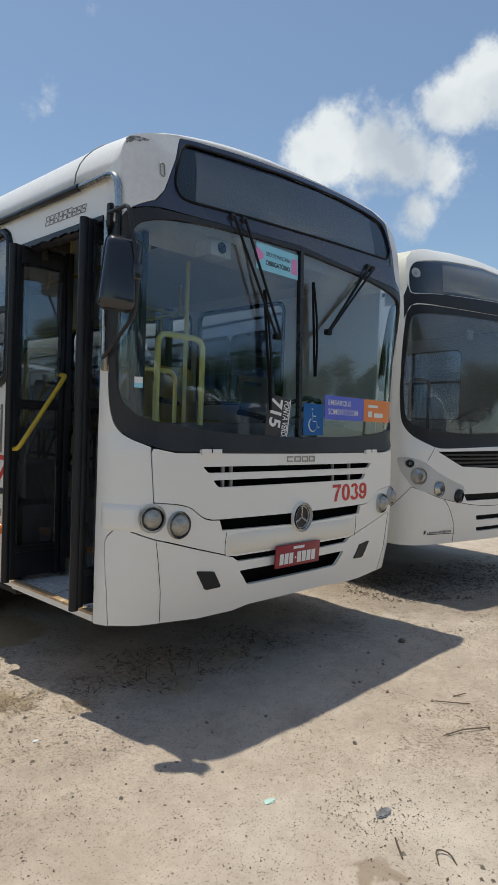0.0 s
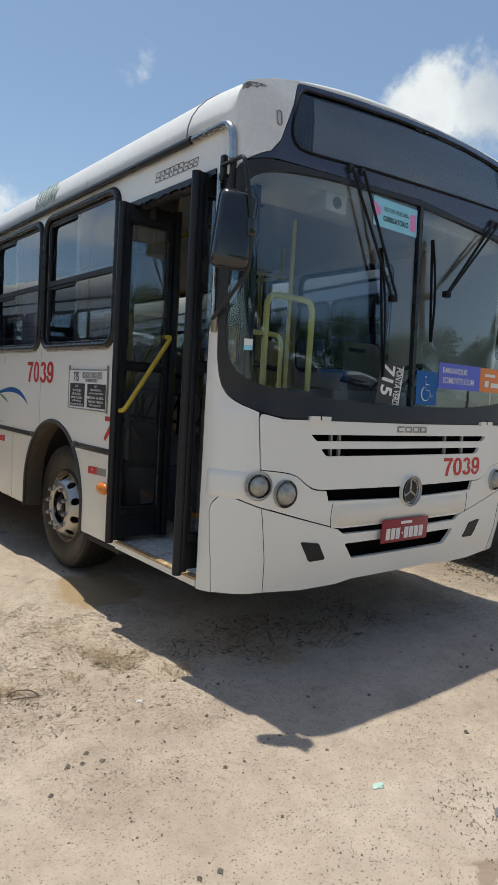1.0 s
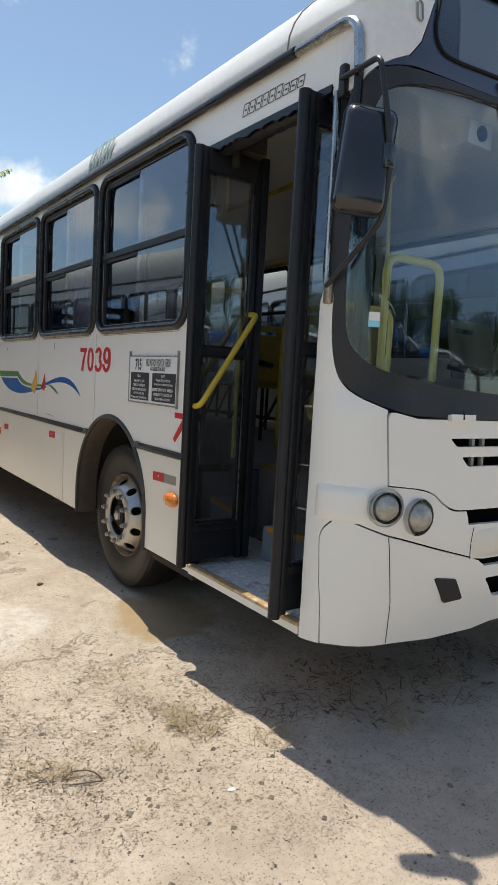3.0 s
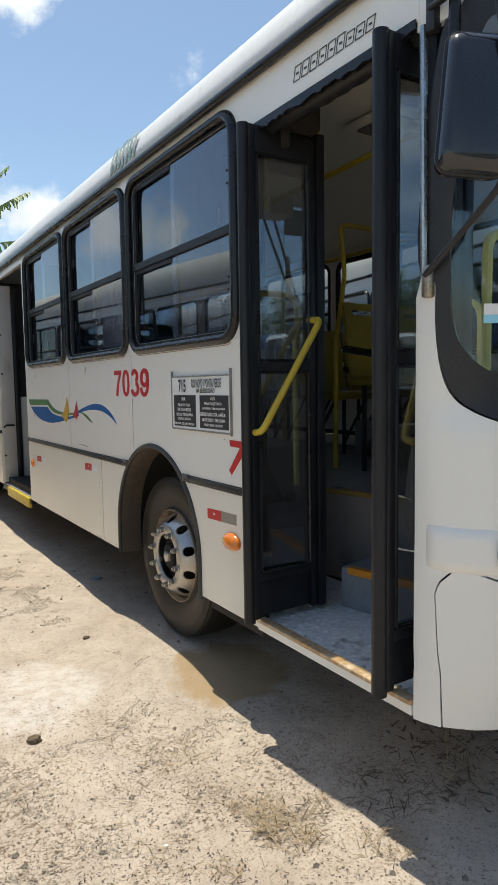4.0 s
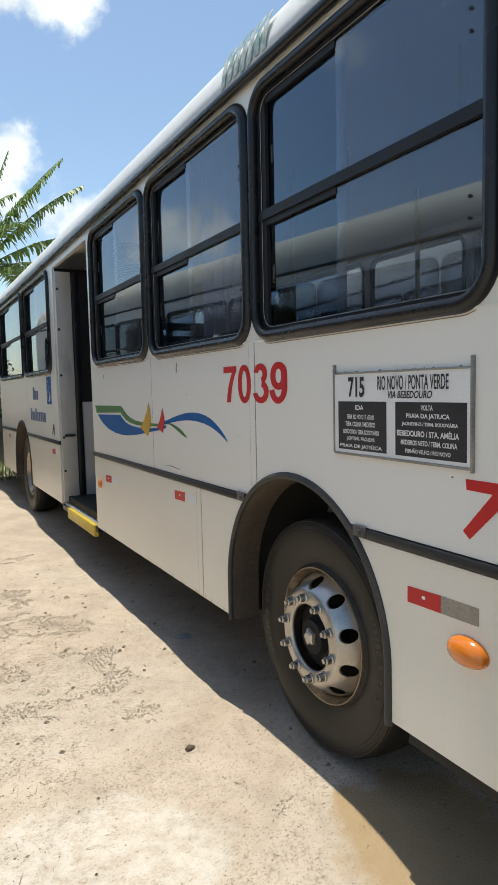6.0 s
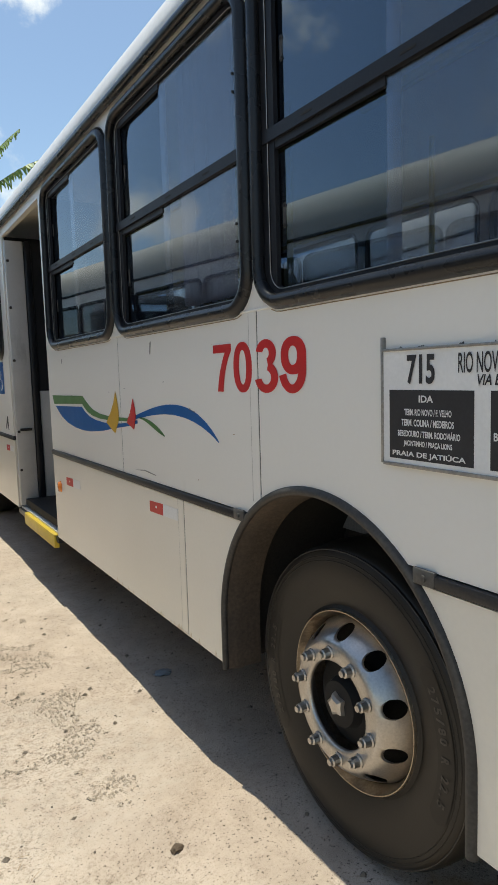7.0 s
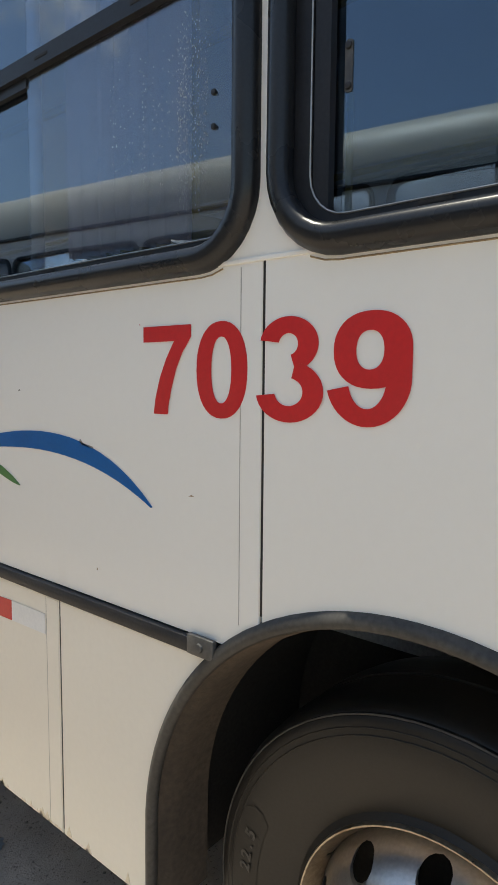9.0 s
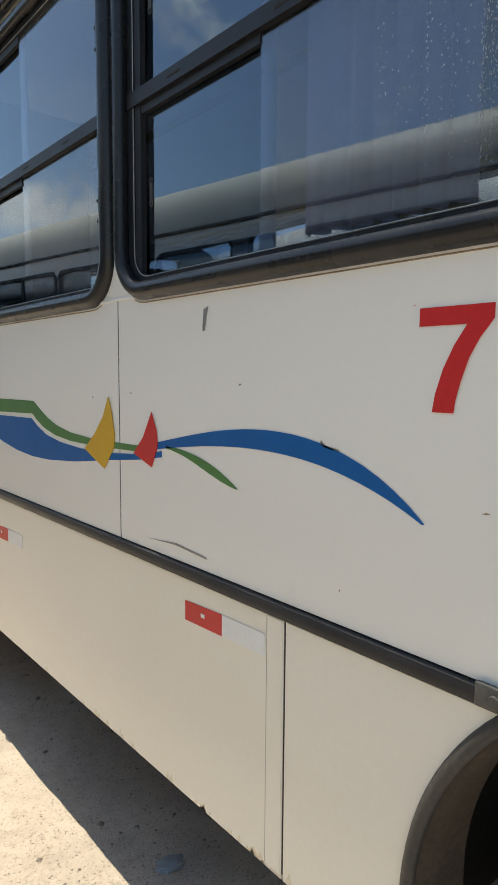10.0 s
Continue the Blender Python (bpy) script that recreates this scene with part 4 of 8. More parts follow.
# raised pods beside the headlamps
for s in (-1, 1):
    bm = bmesh.new()
    grid = []
    for i in range(15):
        u = -1.345 + 0.215 * i / 14
        row = []
        for j in range(13):
            t = j / 12
            rise = min(1.0, i / 2.5, (14.5 - i) / 2.0) * min(1.0, 5.0 * t, 5.0 * (1 - t))
            lift = 0.0135 * max(0.0, rise) ** 0.7 - 0.003
            row.append(bm.verts.new(front(s * u, 0.905 + 0.135 * t - 0.02 * (u + 1.345), -lift)))
        grid.append(row)
    for a, b in zip(grid, grid[1:]):
        for j in range(12):
            bm.faces.new((a[j], a[j + 1], b[j + 1], b[j]))
    part("headlamp_pod", bm, WHITE, bus, "white raised pod beside the headlamp", smooth=50)
# rounded lip under the badge slot, with an upright seam at each end
bm = bmesh.new()
grid = []
for i in range(33):
    u = -0.60 + 1.20 * i / 32
    grid.append([bm.verts.new(front(u, float(np.interp(t, (0, 1), (0.728, 0.852))), -(0.015 * math.sin(math.pi * t) ** 0.6 * min(1.0, (0.602 - abs(u)) / 0.07) ** 0.5 - 0.002))) for t in np.linspace(0, 1, 9)])
for a, b in zip(grid, grid[1:]):
    for j in range(8):
        bm.faces.new((a[j], a[j + 1], b[j + 1], b[j]))
part("grille_lip", bm, SKIRT, bus, "rounded dusty lip under the badge", smooth=60)
for s in (-1, 1):
    bm = bmesh.new()
    tube(bm, [front(s * (0.606 + 0.006 * math.sin(math.pi * t)), 0.730 + 0.130 * t, -0.0005) for t in np.linspace(0, 1, 8)], 0.0018, 5)
    part("panel_gap", bm, DARK, bus)
# headlamps
REFLECTOR = surface("dusty_lamp_reflector", (0.50, 0.48, 0.42), (0.28, 0.265, 0.225), 0.40, metal=0.40, scale=30, amount=0.5, grain=0.1, grain_scale=90)
for s in (-1, 1):
    for u, z, size in ((-1.078, 0.966, 0.76), (-0.934, 0.925, 0.88)):
        m = front_frame(s * u, z) @ Matrix.Diagonal((size, size, 1, 1))
        def lamp_part(name, prof, mat, parent, label="", seg=36, shadow=True):
            bm = lathe(bmesh.new(), prof, (0, 0, 0), axis="y", seg=seg)
            bmesh.ops.transform(bm, matrix=m @ Matrix.Rotation(radians(90), 4, "X"), verts=bm.verts)
            return part(name, bm, mat, parent, label, shadow=shadow)

        lamp = lamp_part("headlamp", [(-0.050, 0.018), (-0.044, 0.036), (-0.026, 0.056), (0.000, 0.066), (0.004, 0.069), (0.002, 0.071), (-0.02, 0.071)], REFLECTOR, bus, "round clear headlamp")
        if u < -1:
            for k in range(18):
                bm = bmesh.new()
                a = 2 * math.pi * k / 18
                tube(bm, [m @ Vector((r * math.cos(a), r * math.sin(a), h)) for r, h in ((0.026, -0.042), (0.046, -0.030), (0.060, -0.012))], 0.0022, 5)
                part("reflector_rib", bm, CHROME, lamp)
        lamp_part("bowl_floor", [(-0.050, 0.019), (-0.048, 0.0)], REFLECTOR, lamp)
        lamp_part("lens", [(-0.004, 0.067), (0.000, 0.066), (0.005, 0.045), (0.007, 0.022), (0.0075, 0.0), (0.0055, 0.0), (0.005, 0.022), (0.003, 0.045), (-0.002, 0.066), (-0.004, 0.067)], LENS, lamp, shadow=False)
        lamp_part("bulb_cap", [(-0.05, 0.020), (-0.026, 0.019), (-0.024, 0.013), (-0.036, 0.011), (-0.038, 0.0)] if u < -1 else [(-0.05, 0.007), (-0.024, 0.006), (-0.021, 0.0)], REFLECTOR, lamp, seg=20)
        lamp_part("collar", [(-0.012, 0.092), (0.004, 0.089), (0.010, 0.084), (0.008, 0.079), (0.000, 0.0755), (-0.02, 0.075)] if u < -1 else [(-0.012, 0.079), (0.003, 0.0785), (0.003, 0.0765), (-0.02, 0.075)], HEADBAND, lamp, "white collar round the lamp")
        for r in (0.028, 0.044) if u < -1 else (0.052,):
            lamp_part("lens_ring", [(0.004, r - 0.0012), (0.0085, r), (0.004, r + 0.0012)], LENS, lamp, shadow=False)
        lamp_part("bezel", [(-0.02, 0.0745), (0.002, 0.0742), (0.003, 0.073), (0.002, 0.071), (-0.02, 0.070)], CLAMP if u < -1 else GREY, lamp)
# windscreen surround, glass, middle bar
half_ws = [(0.0, 1.285), (-0.96, 1.289), (-1.079, 1.316), (-1.200, 1.366), (-1.264, 1.448), (-1.306, 1.60), (-1.320, 1.74), (-1.42, 1.742), (-1.42, 2.384), (-1.36, 2.392), (-1.232, 2.440), (-1.08, 2.474), (0.0, 2.532)]
half_glass = [(0.0, 1.377), (-0.61, 1.390), (-0.98, 1.424), (-1.12, 1.454), (-1.20, 1.506), (-1.248, 1.586), (-1.272, 1.72), (-1.288, 1.94), (-1.27, 2.20), (-1.237, 2.31), (-1.190, 2.382), (-1.02, 2.438), (-0.64, 2.480), (0.0, 2.500)]
part("windscreen_seal", plate(front, mirrored(softened(half_ws)), [mirrored(softened(half_glass))], 0.03, -0.003, CUT_U, CUT_Z), BLACK, bus, "black windscreen surround", smooth=50)
for a, b in ((-1.4, -0.006), (0.006, 1.4)):
    bm = plate(front, mirrored(softened(half_glass)), (), 0.006, 0.012, CUT_U, CUT_Z)
    geom = bm.verts[:] + bm.edges[:] + bm.faces[:]
    keep = 1.25 - 0.004 if b < 1 else 1.25 + 0.004
    bmesh.ops.bisect_plane(bm, geom=geom, plane_co=(keep, 0, 0), plane_no=(1, 0, 0), clear_outer=b < 1, clear_inner=b > 1)
    part("windscreen_pane", bm, CLEAR, bus, "curved clear windscreen half", shadow=False, smooth=50)
part("middle_bar", plate(front, [(-0.014, 1.37), (0.014, 1.37), (0.014, 2.525), (-0.014, 2.525)], (), 0.03, -0.004, (), CUT_Z), RUBBER, bus)
# navy cap with the destination display
cap = [(0.0, 2.536), (-1.08, 2.478), (-1.234, 2.4465), (-1.09, 2.506), (-1.040, 2.566), (-0.990, 2.692), (-0.955, 2.772), (-0.920, 2.866), (-0.908, 2.884), (-0.79, 2.906), (-0.57, 2.937), (-0.35, 2.965), (0.0, 3.000), (0.20, 3.016), (0.45, 3.031), (0.67, 3.037), (0.93, 3.014), (1.04, 2.972), (1.060, 2.92), (1.066, 2.80), (1.08, 2.62), (1.10, 2.53), (1.234, 2.4465), (1.08, 2.478)]
shown = rounded_loop([(0.0, 2.617), (-0.45, 2.590), (-0.86, 2.558), (-0.940, 2.562), (-0.974, 2.600), (-0.976, 2.650), (-0.945, 2.760), (-0.915, 2.825), (-0.877, 2.862), (-0.591, 2.899), (-0.109, 2.949), (0.20, 2.968), (0.486, 2.978), (0.76, 2.966), (0.884, 2.953), (0.97, 2.936), (1.009, 2.90), (1.026, 2.82), (1.029, 2.721), (1.010, 2.684), (0.97, 2.666), (0.393, 2.640)], 0.03)
part("front_cap", plate(front, cap, [shown], 0.02, 0.001, CUT_U, CUT_Z), NAVY, bus, "navy blue cap over the windscreen", smooth=50)
display = part("destination_display", plate(front, [(u * 1.004, z) for u, z in shown], (), 0.02, 0.03, CUT_U, CUT_Z), BLACK, bus, "blank dark destination display")
part("display_glass", plate(front, shown, (), 0.005, 0.006, CUT_U, CUT_Z), THINGLASS, display, shadow=False)
bm = bmesh.new()
tube(bm, [front(u, z, -0.002) for u, z in shown], 0.007, 6, closed=True)
part("display_seal", bm, WIPERM, display)
part("display_matrix", plate(front, [(-0.828, 2.575), (-0.4, 2.605), (0.0, 2.630), (0.4, 2.652), (0.86, 2.675), (0.86, 2.945), (0.4, 2.968), (0.0, 2.945), (-0.4, 2.905), (-0.80, 2.858)], (), 0.006, 0.022, CUT_U, CUT_Z), surface("grey_display_panel", (0.20, 0.205, 0.21), (0.25, 0.25, 0.255), 0.5, scale=3, grain=0.15, grain_scale=180), display)
for s in (-1, 1):
    corner = [(-1.46, 2.388), (-1.365, 2.396), (-1.238, 2.4475), (-1.104, 2.532), (-1.084, 2.62), (-1.070, 2.80), (-1.064, 2.92), (-1.045, 2.972), (-1.06, 2.978), (-1.18, 2.892), (-1.26, 2.79), (-1.354, 2.70), (-1.46, 2.652)] if s < 0 else [(-1.46, 2.388), (-1.365, 2.396), (-1.238, 2.4475), (-1.095, 2.508), (-1.044, 2.568), (-0.994, 2.693), (-0.959, 2.773), (-0.924, 2.867), (-0.912, 2.888), (-1.08, 2.846), (-1.23, 2.798), (-1.30, 2.745), (-1.37, 2.685), (-1.46, 2.652)]
    part("roof_corner", plate(front, [(s * u, z) for u, z in corner], (), 0.02, 0.0, CUT_U, CUT_Z), WHITE_ROOF, bus, "scuffed white upper corner panel", smooth=60)
    m = front_frame(s * 1.050, 2.668)
    bm = bmesh.new()
    tube(bm, [m @ Vector((x, y, 0.004)) for x, y in rrect(-0.012, 0.012, -0.033, 0.033, 0.0115, 5)], 0.0035, 6, closed=True)
    part("marker_lamp", bm, ALU, bus, "small white marker lamp")

# ---- wheels ----
BARREL = surface("rusty_steel_barrel", (0.30, 0.245, 0.175), (0.46, 0.40, 0.32), 0.32, metal=0.85, scale=16, amount=0.6, grain=0.2, grain_scale=120, stain=(0.16, 0.09, 0.05), stain_at=0.58, stain_scale=14)
HUB = surface("greasy_black_hub", (0.004, 0.004, 0.004), (0.008, 0.007, 0.006), 0.8, scale=20, grain=0.3)


def bus_wheel(parent, x, y, outward=1, deep=0.0, nuts=10, marked=False):
    """A truck wheel whose face looks along -x (outward 1) or +x: tyre > rim, disc, nuts, hub."""
    prof = [(0.0, 0.276), (-0.010, 0.292), (0.006, 0.330), (0.018, 0.385), (0.019, 0.425), (0.015, 0.452), (0.012, 0.466), (0.007, 0.4705), (0.001, 0.470), (-0.003, 0.476), (-0.020, 0.484), (-0.070, 0.4895), (-0.118, 0.491), (-0.120, 0.485), (-0.128, 0.485), (-0.130, 0.491), (-0.190, 0.490), (-0.208, 0.488), (-0.245, 0.482), (-0.27, 0.46), (-0.285, 0.40), (-0.275, 0.30)]

    def turn(bm):
        for v in bm.verts:
            v.co.x = x + (v.co.x if outward > 0 else -v.co.x)
            v.co.y = y + v.co.y * 0.925
            v.co.z = 0.504 + v.co.z * 0.925
        return bm

    tyre = part("wheel", turn(lathe(bmesh.new(), prof, (0, 0, 0), seg=72)), TYRE, parent, "dusty black tyre on a dull steel rim", smooth=45)
    k = -deep
    rim = [(-0.020, 0.282), (0.000, 0.280), (0.006, 0.2775), (0.006, 0.2745), (-0.002, 0.271), (-0.014, 0.265), (-0.030, 0.257), (-0.05, 0.255), (-0.12, 0.254), (-0.20, 0.25)]
    part("rim", turn(lathe(bmesh.new(), rim, (0, 0, 0), seg=72)), BARREL, tyre, "rusty brown steel rim")
    for r in (0.4365, 0.4495):
        bm = bmesh.new()
        along = float(np.interp(r, [0.292, 0.330, 0.385, 0.425, 0.452], [-0.010, 0.006, 0.018, 0.019, 0.015]))
        tube(bm, [(-along, r * math.cos(a), r * math.sin(a)) for a in (2 * math.pi * c / 64 for c in range(64))], 0.0016, 5, closed=True)
        part("sidewall_line", turn(bm), TYRE, tyre)

    bm = bmesh.new()
    tube(bm, [(-0.0090, 0.4695 * math.cos(a), 0.4695 * math.sin(a)) for a in (2 * math.pi * c / 64 for c in range(64))], 0.0022, 5, closed=True)
    part("shoulder_edge", turn(bm), SCUFF, tyre, "pale scuffed tyre shoulder")

    # the size stands in raised figures on a blacker band
    def bulge(r):
        return -float(np.interp(r, [0.330, 0.385, 0.425], [0.006, 0.018, 0.019]))

    for mid in (-0.10, 3.04) if marked else ():
        bm = bmesh.new()
        arcs = np.linspace(mid - 0.54, mid + 0.54, 25)
        net = [[bm.verts.new((bulge(r) - 0.0012, r * math.cos(a), r * math.sin(a))) for r in (0.372 + 0.018 * (k in (0, 24)), 0.392, 0.412, 0.431 - 0.018 * (k in (0, 24)))] for k, a in enumerate(arcs)]
        for p, q in zip(net, net[1:]):
            for i in range(3):
                bm.faces.new((p[i], q[i], q[i + 1], p[i + 1]))
        part("sidewall_band", turn(bm), TYREBAND, tyre, "blacker band round the tyre size", smooth=80)
        for c, ch in enumerate("275/80 R 22.5"):
            if ch == " ":
                continue
            a = mid + (c - 6) * 0.064
            out = Vector((0, math.cos(a), math.sin(a)))
            on = Vector((0, -math.sin(a), math.cos(a)))
            m = Matrix((on, out, Vector((-1, 0, 0)))).transposed().to_4x4()
            m.translation = out * 0.388 + Vector((bulge(0.400) - 0.0022, 0, 0))
            m = Matrix.Translation((x, y, 0.504)) @ Matrix.Diagonal((1, 0.925, 0.925, 1)) @ m
            letters("size_figure", ch, m, 0.006 if ch == "." else 0.026, 0.006 if ch == "." else 0.018, SCUFF, tyre, "grey raised figure", bold=0.03, align="CENTER")

    def dish(a, b, d):
        r = math.hypot(a, b)
        deep_at = float(np.interp(r, [0.10, 0.134, 0.142, 0.186, 0.200, 0.225, 0.246, 0.258], [0.046, 0.050, 0.057, 0.057, 0.050, 0.020, -0.018, -0.045])) + k
        return Vector((-(deep_at - d), a, b))

    radii = [0.134, 0.137, 0.143, 0.162, 0.184, 0.192, 0.202, 0.2125, 0.223, 0.2335, 0.244, 0.252, 0.2575]
    bm = bmesh.new()
    cols = 100
    net = [[bm.verts.new((r * math.cos(2 * math.pi * c / cols), r * math.sin(2 * math.pi * c / cols), 0)) for c in range(cols)] for r in radii]
    for i in range(len(radii) - 1):
        for c in range(cols):
            if 6 <= i <= 9 and c % 10 in (3, 4, 5, 6):
                continue
            bm.faces.new((net[i][c], net[i][(c + 1) % cols], net[i + 1][(c + 1) % cols], net[i + 1][c]))
    for k10 in range(10):
        mid = 2 * math.pi * (k10 * 10 + 5) / cols
        for i in range(6, 11):
            for c in range(k10 * 10 + 3, k10 * 10 + 8):
                if i in (6, 10) or c in (k10 * 10 + 3, k10 * 10 + 7):
                    v = net[i][c % cols]
                    p, q = (radii[i] - 0.223) / 0.021, (c - k10 * 10 - 5) / 2.0
                    ang = math.atan2(q, p)
                    p, q = 0.021 * math.cos(ang), 0.028 * math.sin(ang)
                    v.co = Vector(((0.223 + p) * math.cos(mid) - q * math.sin(mid), (0.223 + p) * math.sin(mid) + q * math.cos(mid), 0))
    bmesh.ops.delete(bm, geom=[v for v in bm.verts if not v.link_faces], context="VERTS")
    deepened = {g for g in bmesh.ops.extrude_face_region(bm, geom=bm.faces[:])["geom"] if isinstance(g, bmesh.types.BMVert)}
    for v in bm.verts:
        v.co = dish(v.co.x, v.co.y, 0.009 if v in deepened else 0.0)
    part("rim_disc", turn(bm), STEEL, tyre, "steel wheel disc with hand holes", smooth=55)
    part("rim_backing", turn(lathe(bmesh.new(), [(k - 0.09, 0.25), (k - 0.085, 0.0)], (0, 0, 0), seg=32)), DARK, tyre)
    for i in range(nuts):
        a = 2 * math.pi * i / nuts + 0.2
        bm = lathe(bmesh.new(), [(0.055, 0.021), (0.061, 0.021), (0.064, 0.0165), (0.083, 0.0155), (0.086, 0.011), (0.093, 0.010), (0.095, 0.0)], (0, 0, 0), seg=10)
        for v in bm.verts:
            v.co += Vector((-k, 0.164 * math.cos(a), 0.164 * math.sin(a)))
        part("wheel_nut", turn(bm), STEEL, tyre)
    part("hub", turn(lathe(bmesh.new(), [(k - 0.03, 0.136), (k + 0.004, 0.133), (k + 0.016, 0.080), (k + 0.042, 0.070), (k + 0.046, 0.0)], (0, 0, 0), seg=32)), HUB, tyre, "greasy dark hub")
    bm = lathe(bmesh.new(), [(k + 0.044, 0.040), (k + 0.056, 0.036), (k + 0.062, 0.024), (k + 0.064, 0.0)], (0, 0, 0), seg=10)
    for n, v in enumerate(bm.verts):
        if n % 2 and Vector((v.co.y, v.co.z)).length > 0.01:
            v.co.y, v.co.z = v.co.y * 0.72, v.co.z * 0.72
    part("hub_cap", turn(bm), STEEL, tyre, "small star-shaped hub cap", smooth=20)
    return tyre


bus_wheel(bus, 0.124, WHEEL_Y, marked=True)
bus_wheel(bus, 2.376, WHEEL_Y, outward=-1)
bus_wheel(bus, 0.080, REAR_WHEEL_Y, deep=0.13)
bus_wheel(bus, 2.420, REAR_WHEEL_Y, outward=-1, deep=0.13)
bm = bmesh.new()
for y in (WHEEL_Y, REAR_WHEEL_Y):
    tube(bm, [(0.25, y, 0.50), (2.25, y, 0.50)], 0.06, 10)
box(bm, 0.62, 0.74, -0.56, 9.9, 0.55, 0.80), box(bm, 1.76, 1.88, -1.9, 9.9, 0.55, 0.80)
part("chassis", bm, DARK, bus, "dark chassis beams and axles")
part("belly", boxes((0.52, 1.98, -0.56, 9.9, 0.62, 0.86), (1.15, 1.98, -1.75, -0.56, 0.62, 0.86), (0.04, 2.46, 0.60, 5.3, 0.47, 0.52), (0.04, 2.46, 6.6, 10.0, 0.47, 0.52), (0.62, 2.46, -1.75, -0.6, 0.40, 0.44), (0.02, 0.62, -1.02, -0.58, 0.40, 0.428)), DARK, bus, "dark underside plates")

# ---- front door: two leaves folded outwards, stepwell ----
def door_leaf(y, name="door_leaf", handle_side=-1, handle_from=0.058):
    x0, x1, z0, z1, t = -0.095, 0.325, 0.500, 2.425, 0.021
    bm = bmesh.new()
    tube(bm, [(x0 + 0.034, y, z0 - 0.012), (x0 + 0.034, y, z1)], 0.024, 12)
    box(bm, x0 + 0.045, x0 + 0.078, y - t, y + t, z0, z1, bevel=0.004)
    leaf = part(name, bm, DOORBLACK, bus, "black folding door leaf standing open", smooth=40)
    part("inner_stile", boxes((x1 - 0.086, x1 - 0.056, y - t, y + t, z0, z1), (x1 - 0.05, x1 - 0.012, y - 0.028, y + 0.028, z0, z1 + 0.02), bevel=0.006), DOORBLACK, leaf)
    part("top_rail", boxes((x0 + 0.076, x1 - 0.084, y - t, y + t, z1 - 0.10, z1), bevel=0.004), DOORBLACK, leaf)
    part("middle_rail", boxes((x0 + 0.076, x1 - 0.084, y - t, y + t, 1.495, 1.535), bevel=0.004), DOORBLACK, leaf)
    part("kick_panel", boxes((x0 + 0.076, x1 - 0.084, y - 0.012, y + 0.012, z0 + 0.01, 0.66), (x0 + 0.076, x1 - 0.084, y - t, y + t, 0.655, 0.69), bevel=0.004), DOORBLACK, leaf)
    for a, b in ((1.53, z1 - 0.095), (0.685, 1.50)):
        part("door_pane", boxes((x0 + 0.072, x1 - 0.080, y - 0.003, y + 0.003, a, b)), DOORGLASS, leaf)
        bm = bmesh.new()
        tube(bm, [(p, y - t * 0.9, q) for p, q in rrect(x0 + 0.084, x1 - 0.092, a + 0.008, b - 0.008, 0.012, 3)], 0.006, 6, closed=True)
        part("pane_gasket", bm, RUBBER, leaf)
    part("pivot_shaft", tube(bmesh.new(), [(x1 - 0.031, y, z1), (x1 - 0.031, y, z1 + 0.16)], 0.013, 8), YELLOW, leaf, "yellow pivot shaft")
    bm = bmesh.new()
    yh = y + handle_side * 0.07
    tube(bm, rounded([(x0 + handle_from, y, 1.255), (x0 + handle_from, yh, 1.262), (x1 - 0.080, yh - 0.01, 1.700), (x1 - 0.080, y, 1.705)], 0.03, 4), 0.0135, 10)
    part("door_handle", bm, YELLOW, leaf, "scratched yellow grab handle")
    return leaf


door_leaf(-1.048)
door_leaf(-1.785, handle_side=1, handle_from=0.20)
bm = boxes((-0.004, 0.03, -1.862, -1.02, 0.440, 0.471), (0.03, 0.36, -1.862, -1.02, 0.442, 0.455))
part("door_sill", bm, WHITE, bus, "white door sill")
part("sill_edge", boxes((-0.012, 0.030, -1.862, -1.02, 0.472, 0.488), bevel=0.004), surface("worn_orange_sill_trim", (0.42, 0.24, 0.09), (0.55, 0.42, 0.28), 0.6, scale=18, amount=0.4, grain=0.25, grain_scale=60, stain=(0.10, 0.07, 0.05), stain_at=0.6, stain_scale=20), bus, "worn orange sill trim")
CHECK = surface("worn_chequer_plate", (0.80, 0.79, 0.77), (0.64, 0.63, 0.62), 0.45, metal=0.0, scale=9, amount=0.5, grain=0.2, grain_scale=60, stain=(0.14, 0.12, 0.10), stain_at=0.58, stain_scale=14)
treads = part("step_tread", boxes((0.031, 0.62, -1.87, -0.60, 0.456, 0.476)), CHECK, bus, "grey chequered step plate")
bm = bmesh.new()
for i in range(7):
    for j in range(24):
        cx, cy = 0.06 + i * 0.045, -1.84 + j * 0.052
        for q in (-0.006, 0.0, 0.006):
            if (i + j) % 2:
                box(bm, cx - 0.013, cx + 0.013, cy + q - 0.0013, cy + q + 0.0013, 0.4758, 0.4777)
            else:
                box(bm, cx + q - 0.0013, cx + q + 0.0013, cy - 0.013, cy + 0.013, 0.4758, 0.4777)
tagged(part("tread_ribs", bm, CHECK, treads, smooth=0), kind="stuff")
for j in range(5):
    bm = lathe(bmesh.new(), [(0.0, 0.006), (0.004, 0.005), (0.005, 0.0)], (0, 0, 0), seg=8)
    bmesh.ops.transform(bm, matrix=Matrix.Translation((0.035, -1.78 + j * 0.165, 0.487)) @ Matrix.Rotation(radians(90), 4, "Y"), verts=bm.verts)
    part("rivet", bm, STEEL, treads)
RISER = surface("grey_step_plastic", (0.15, 0.17, 0.20), (0.20, 0.22, 0.25), 0.5, scale=8, grain=0.15, stain=(0.20, 0.19, 0.18), stain_at=0.66)
ORANGE = surface("orange_step_nosing", (0.62, 0.25, 0.02), (0.52, 0.20, 0.02), 0.5, scale=15, grain=0.12)


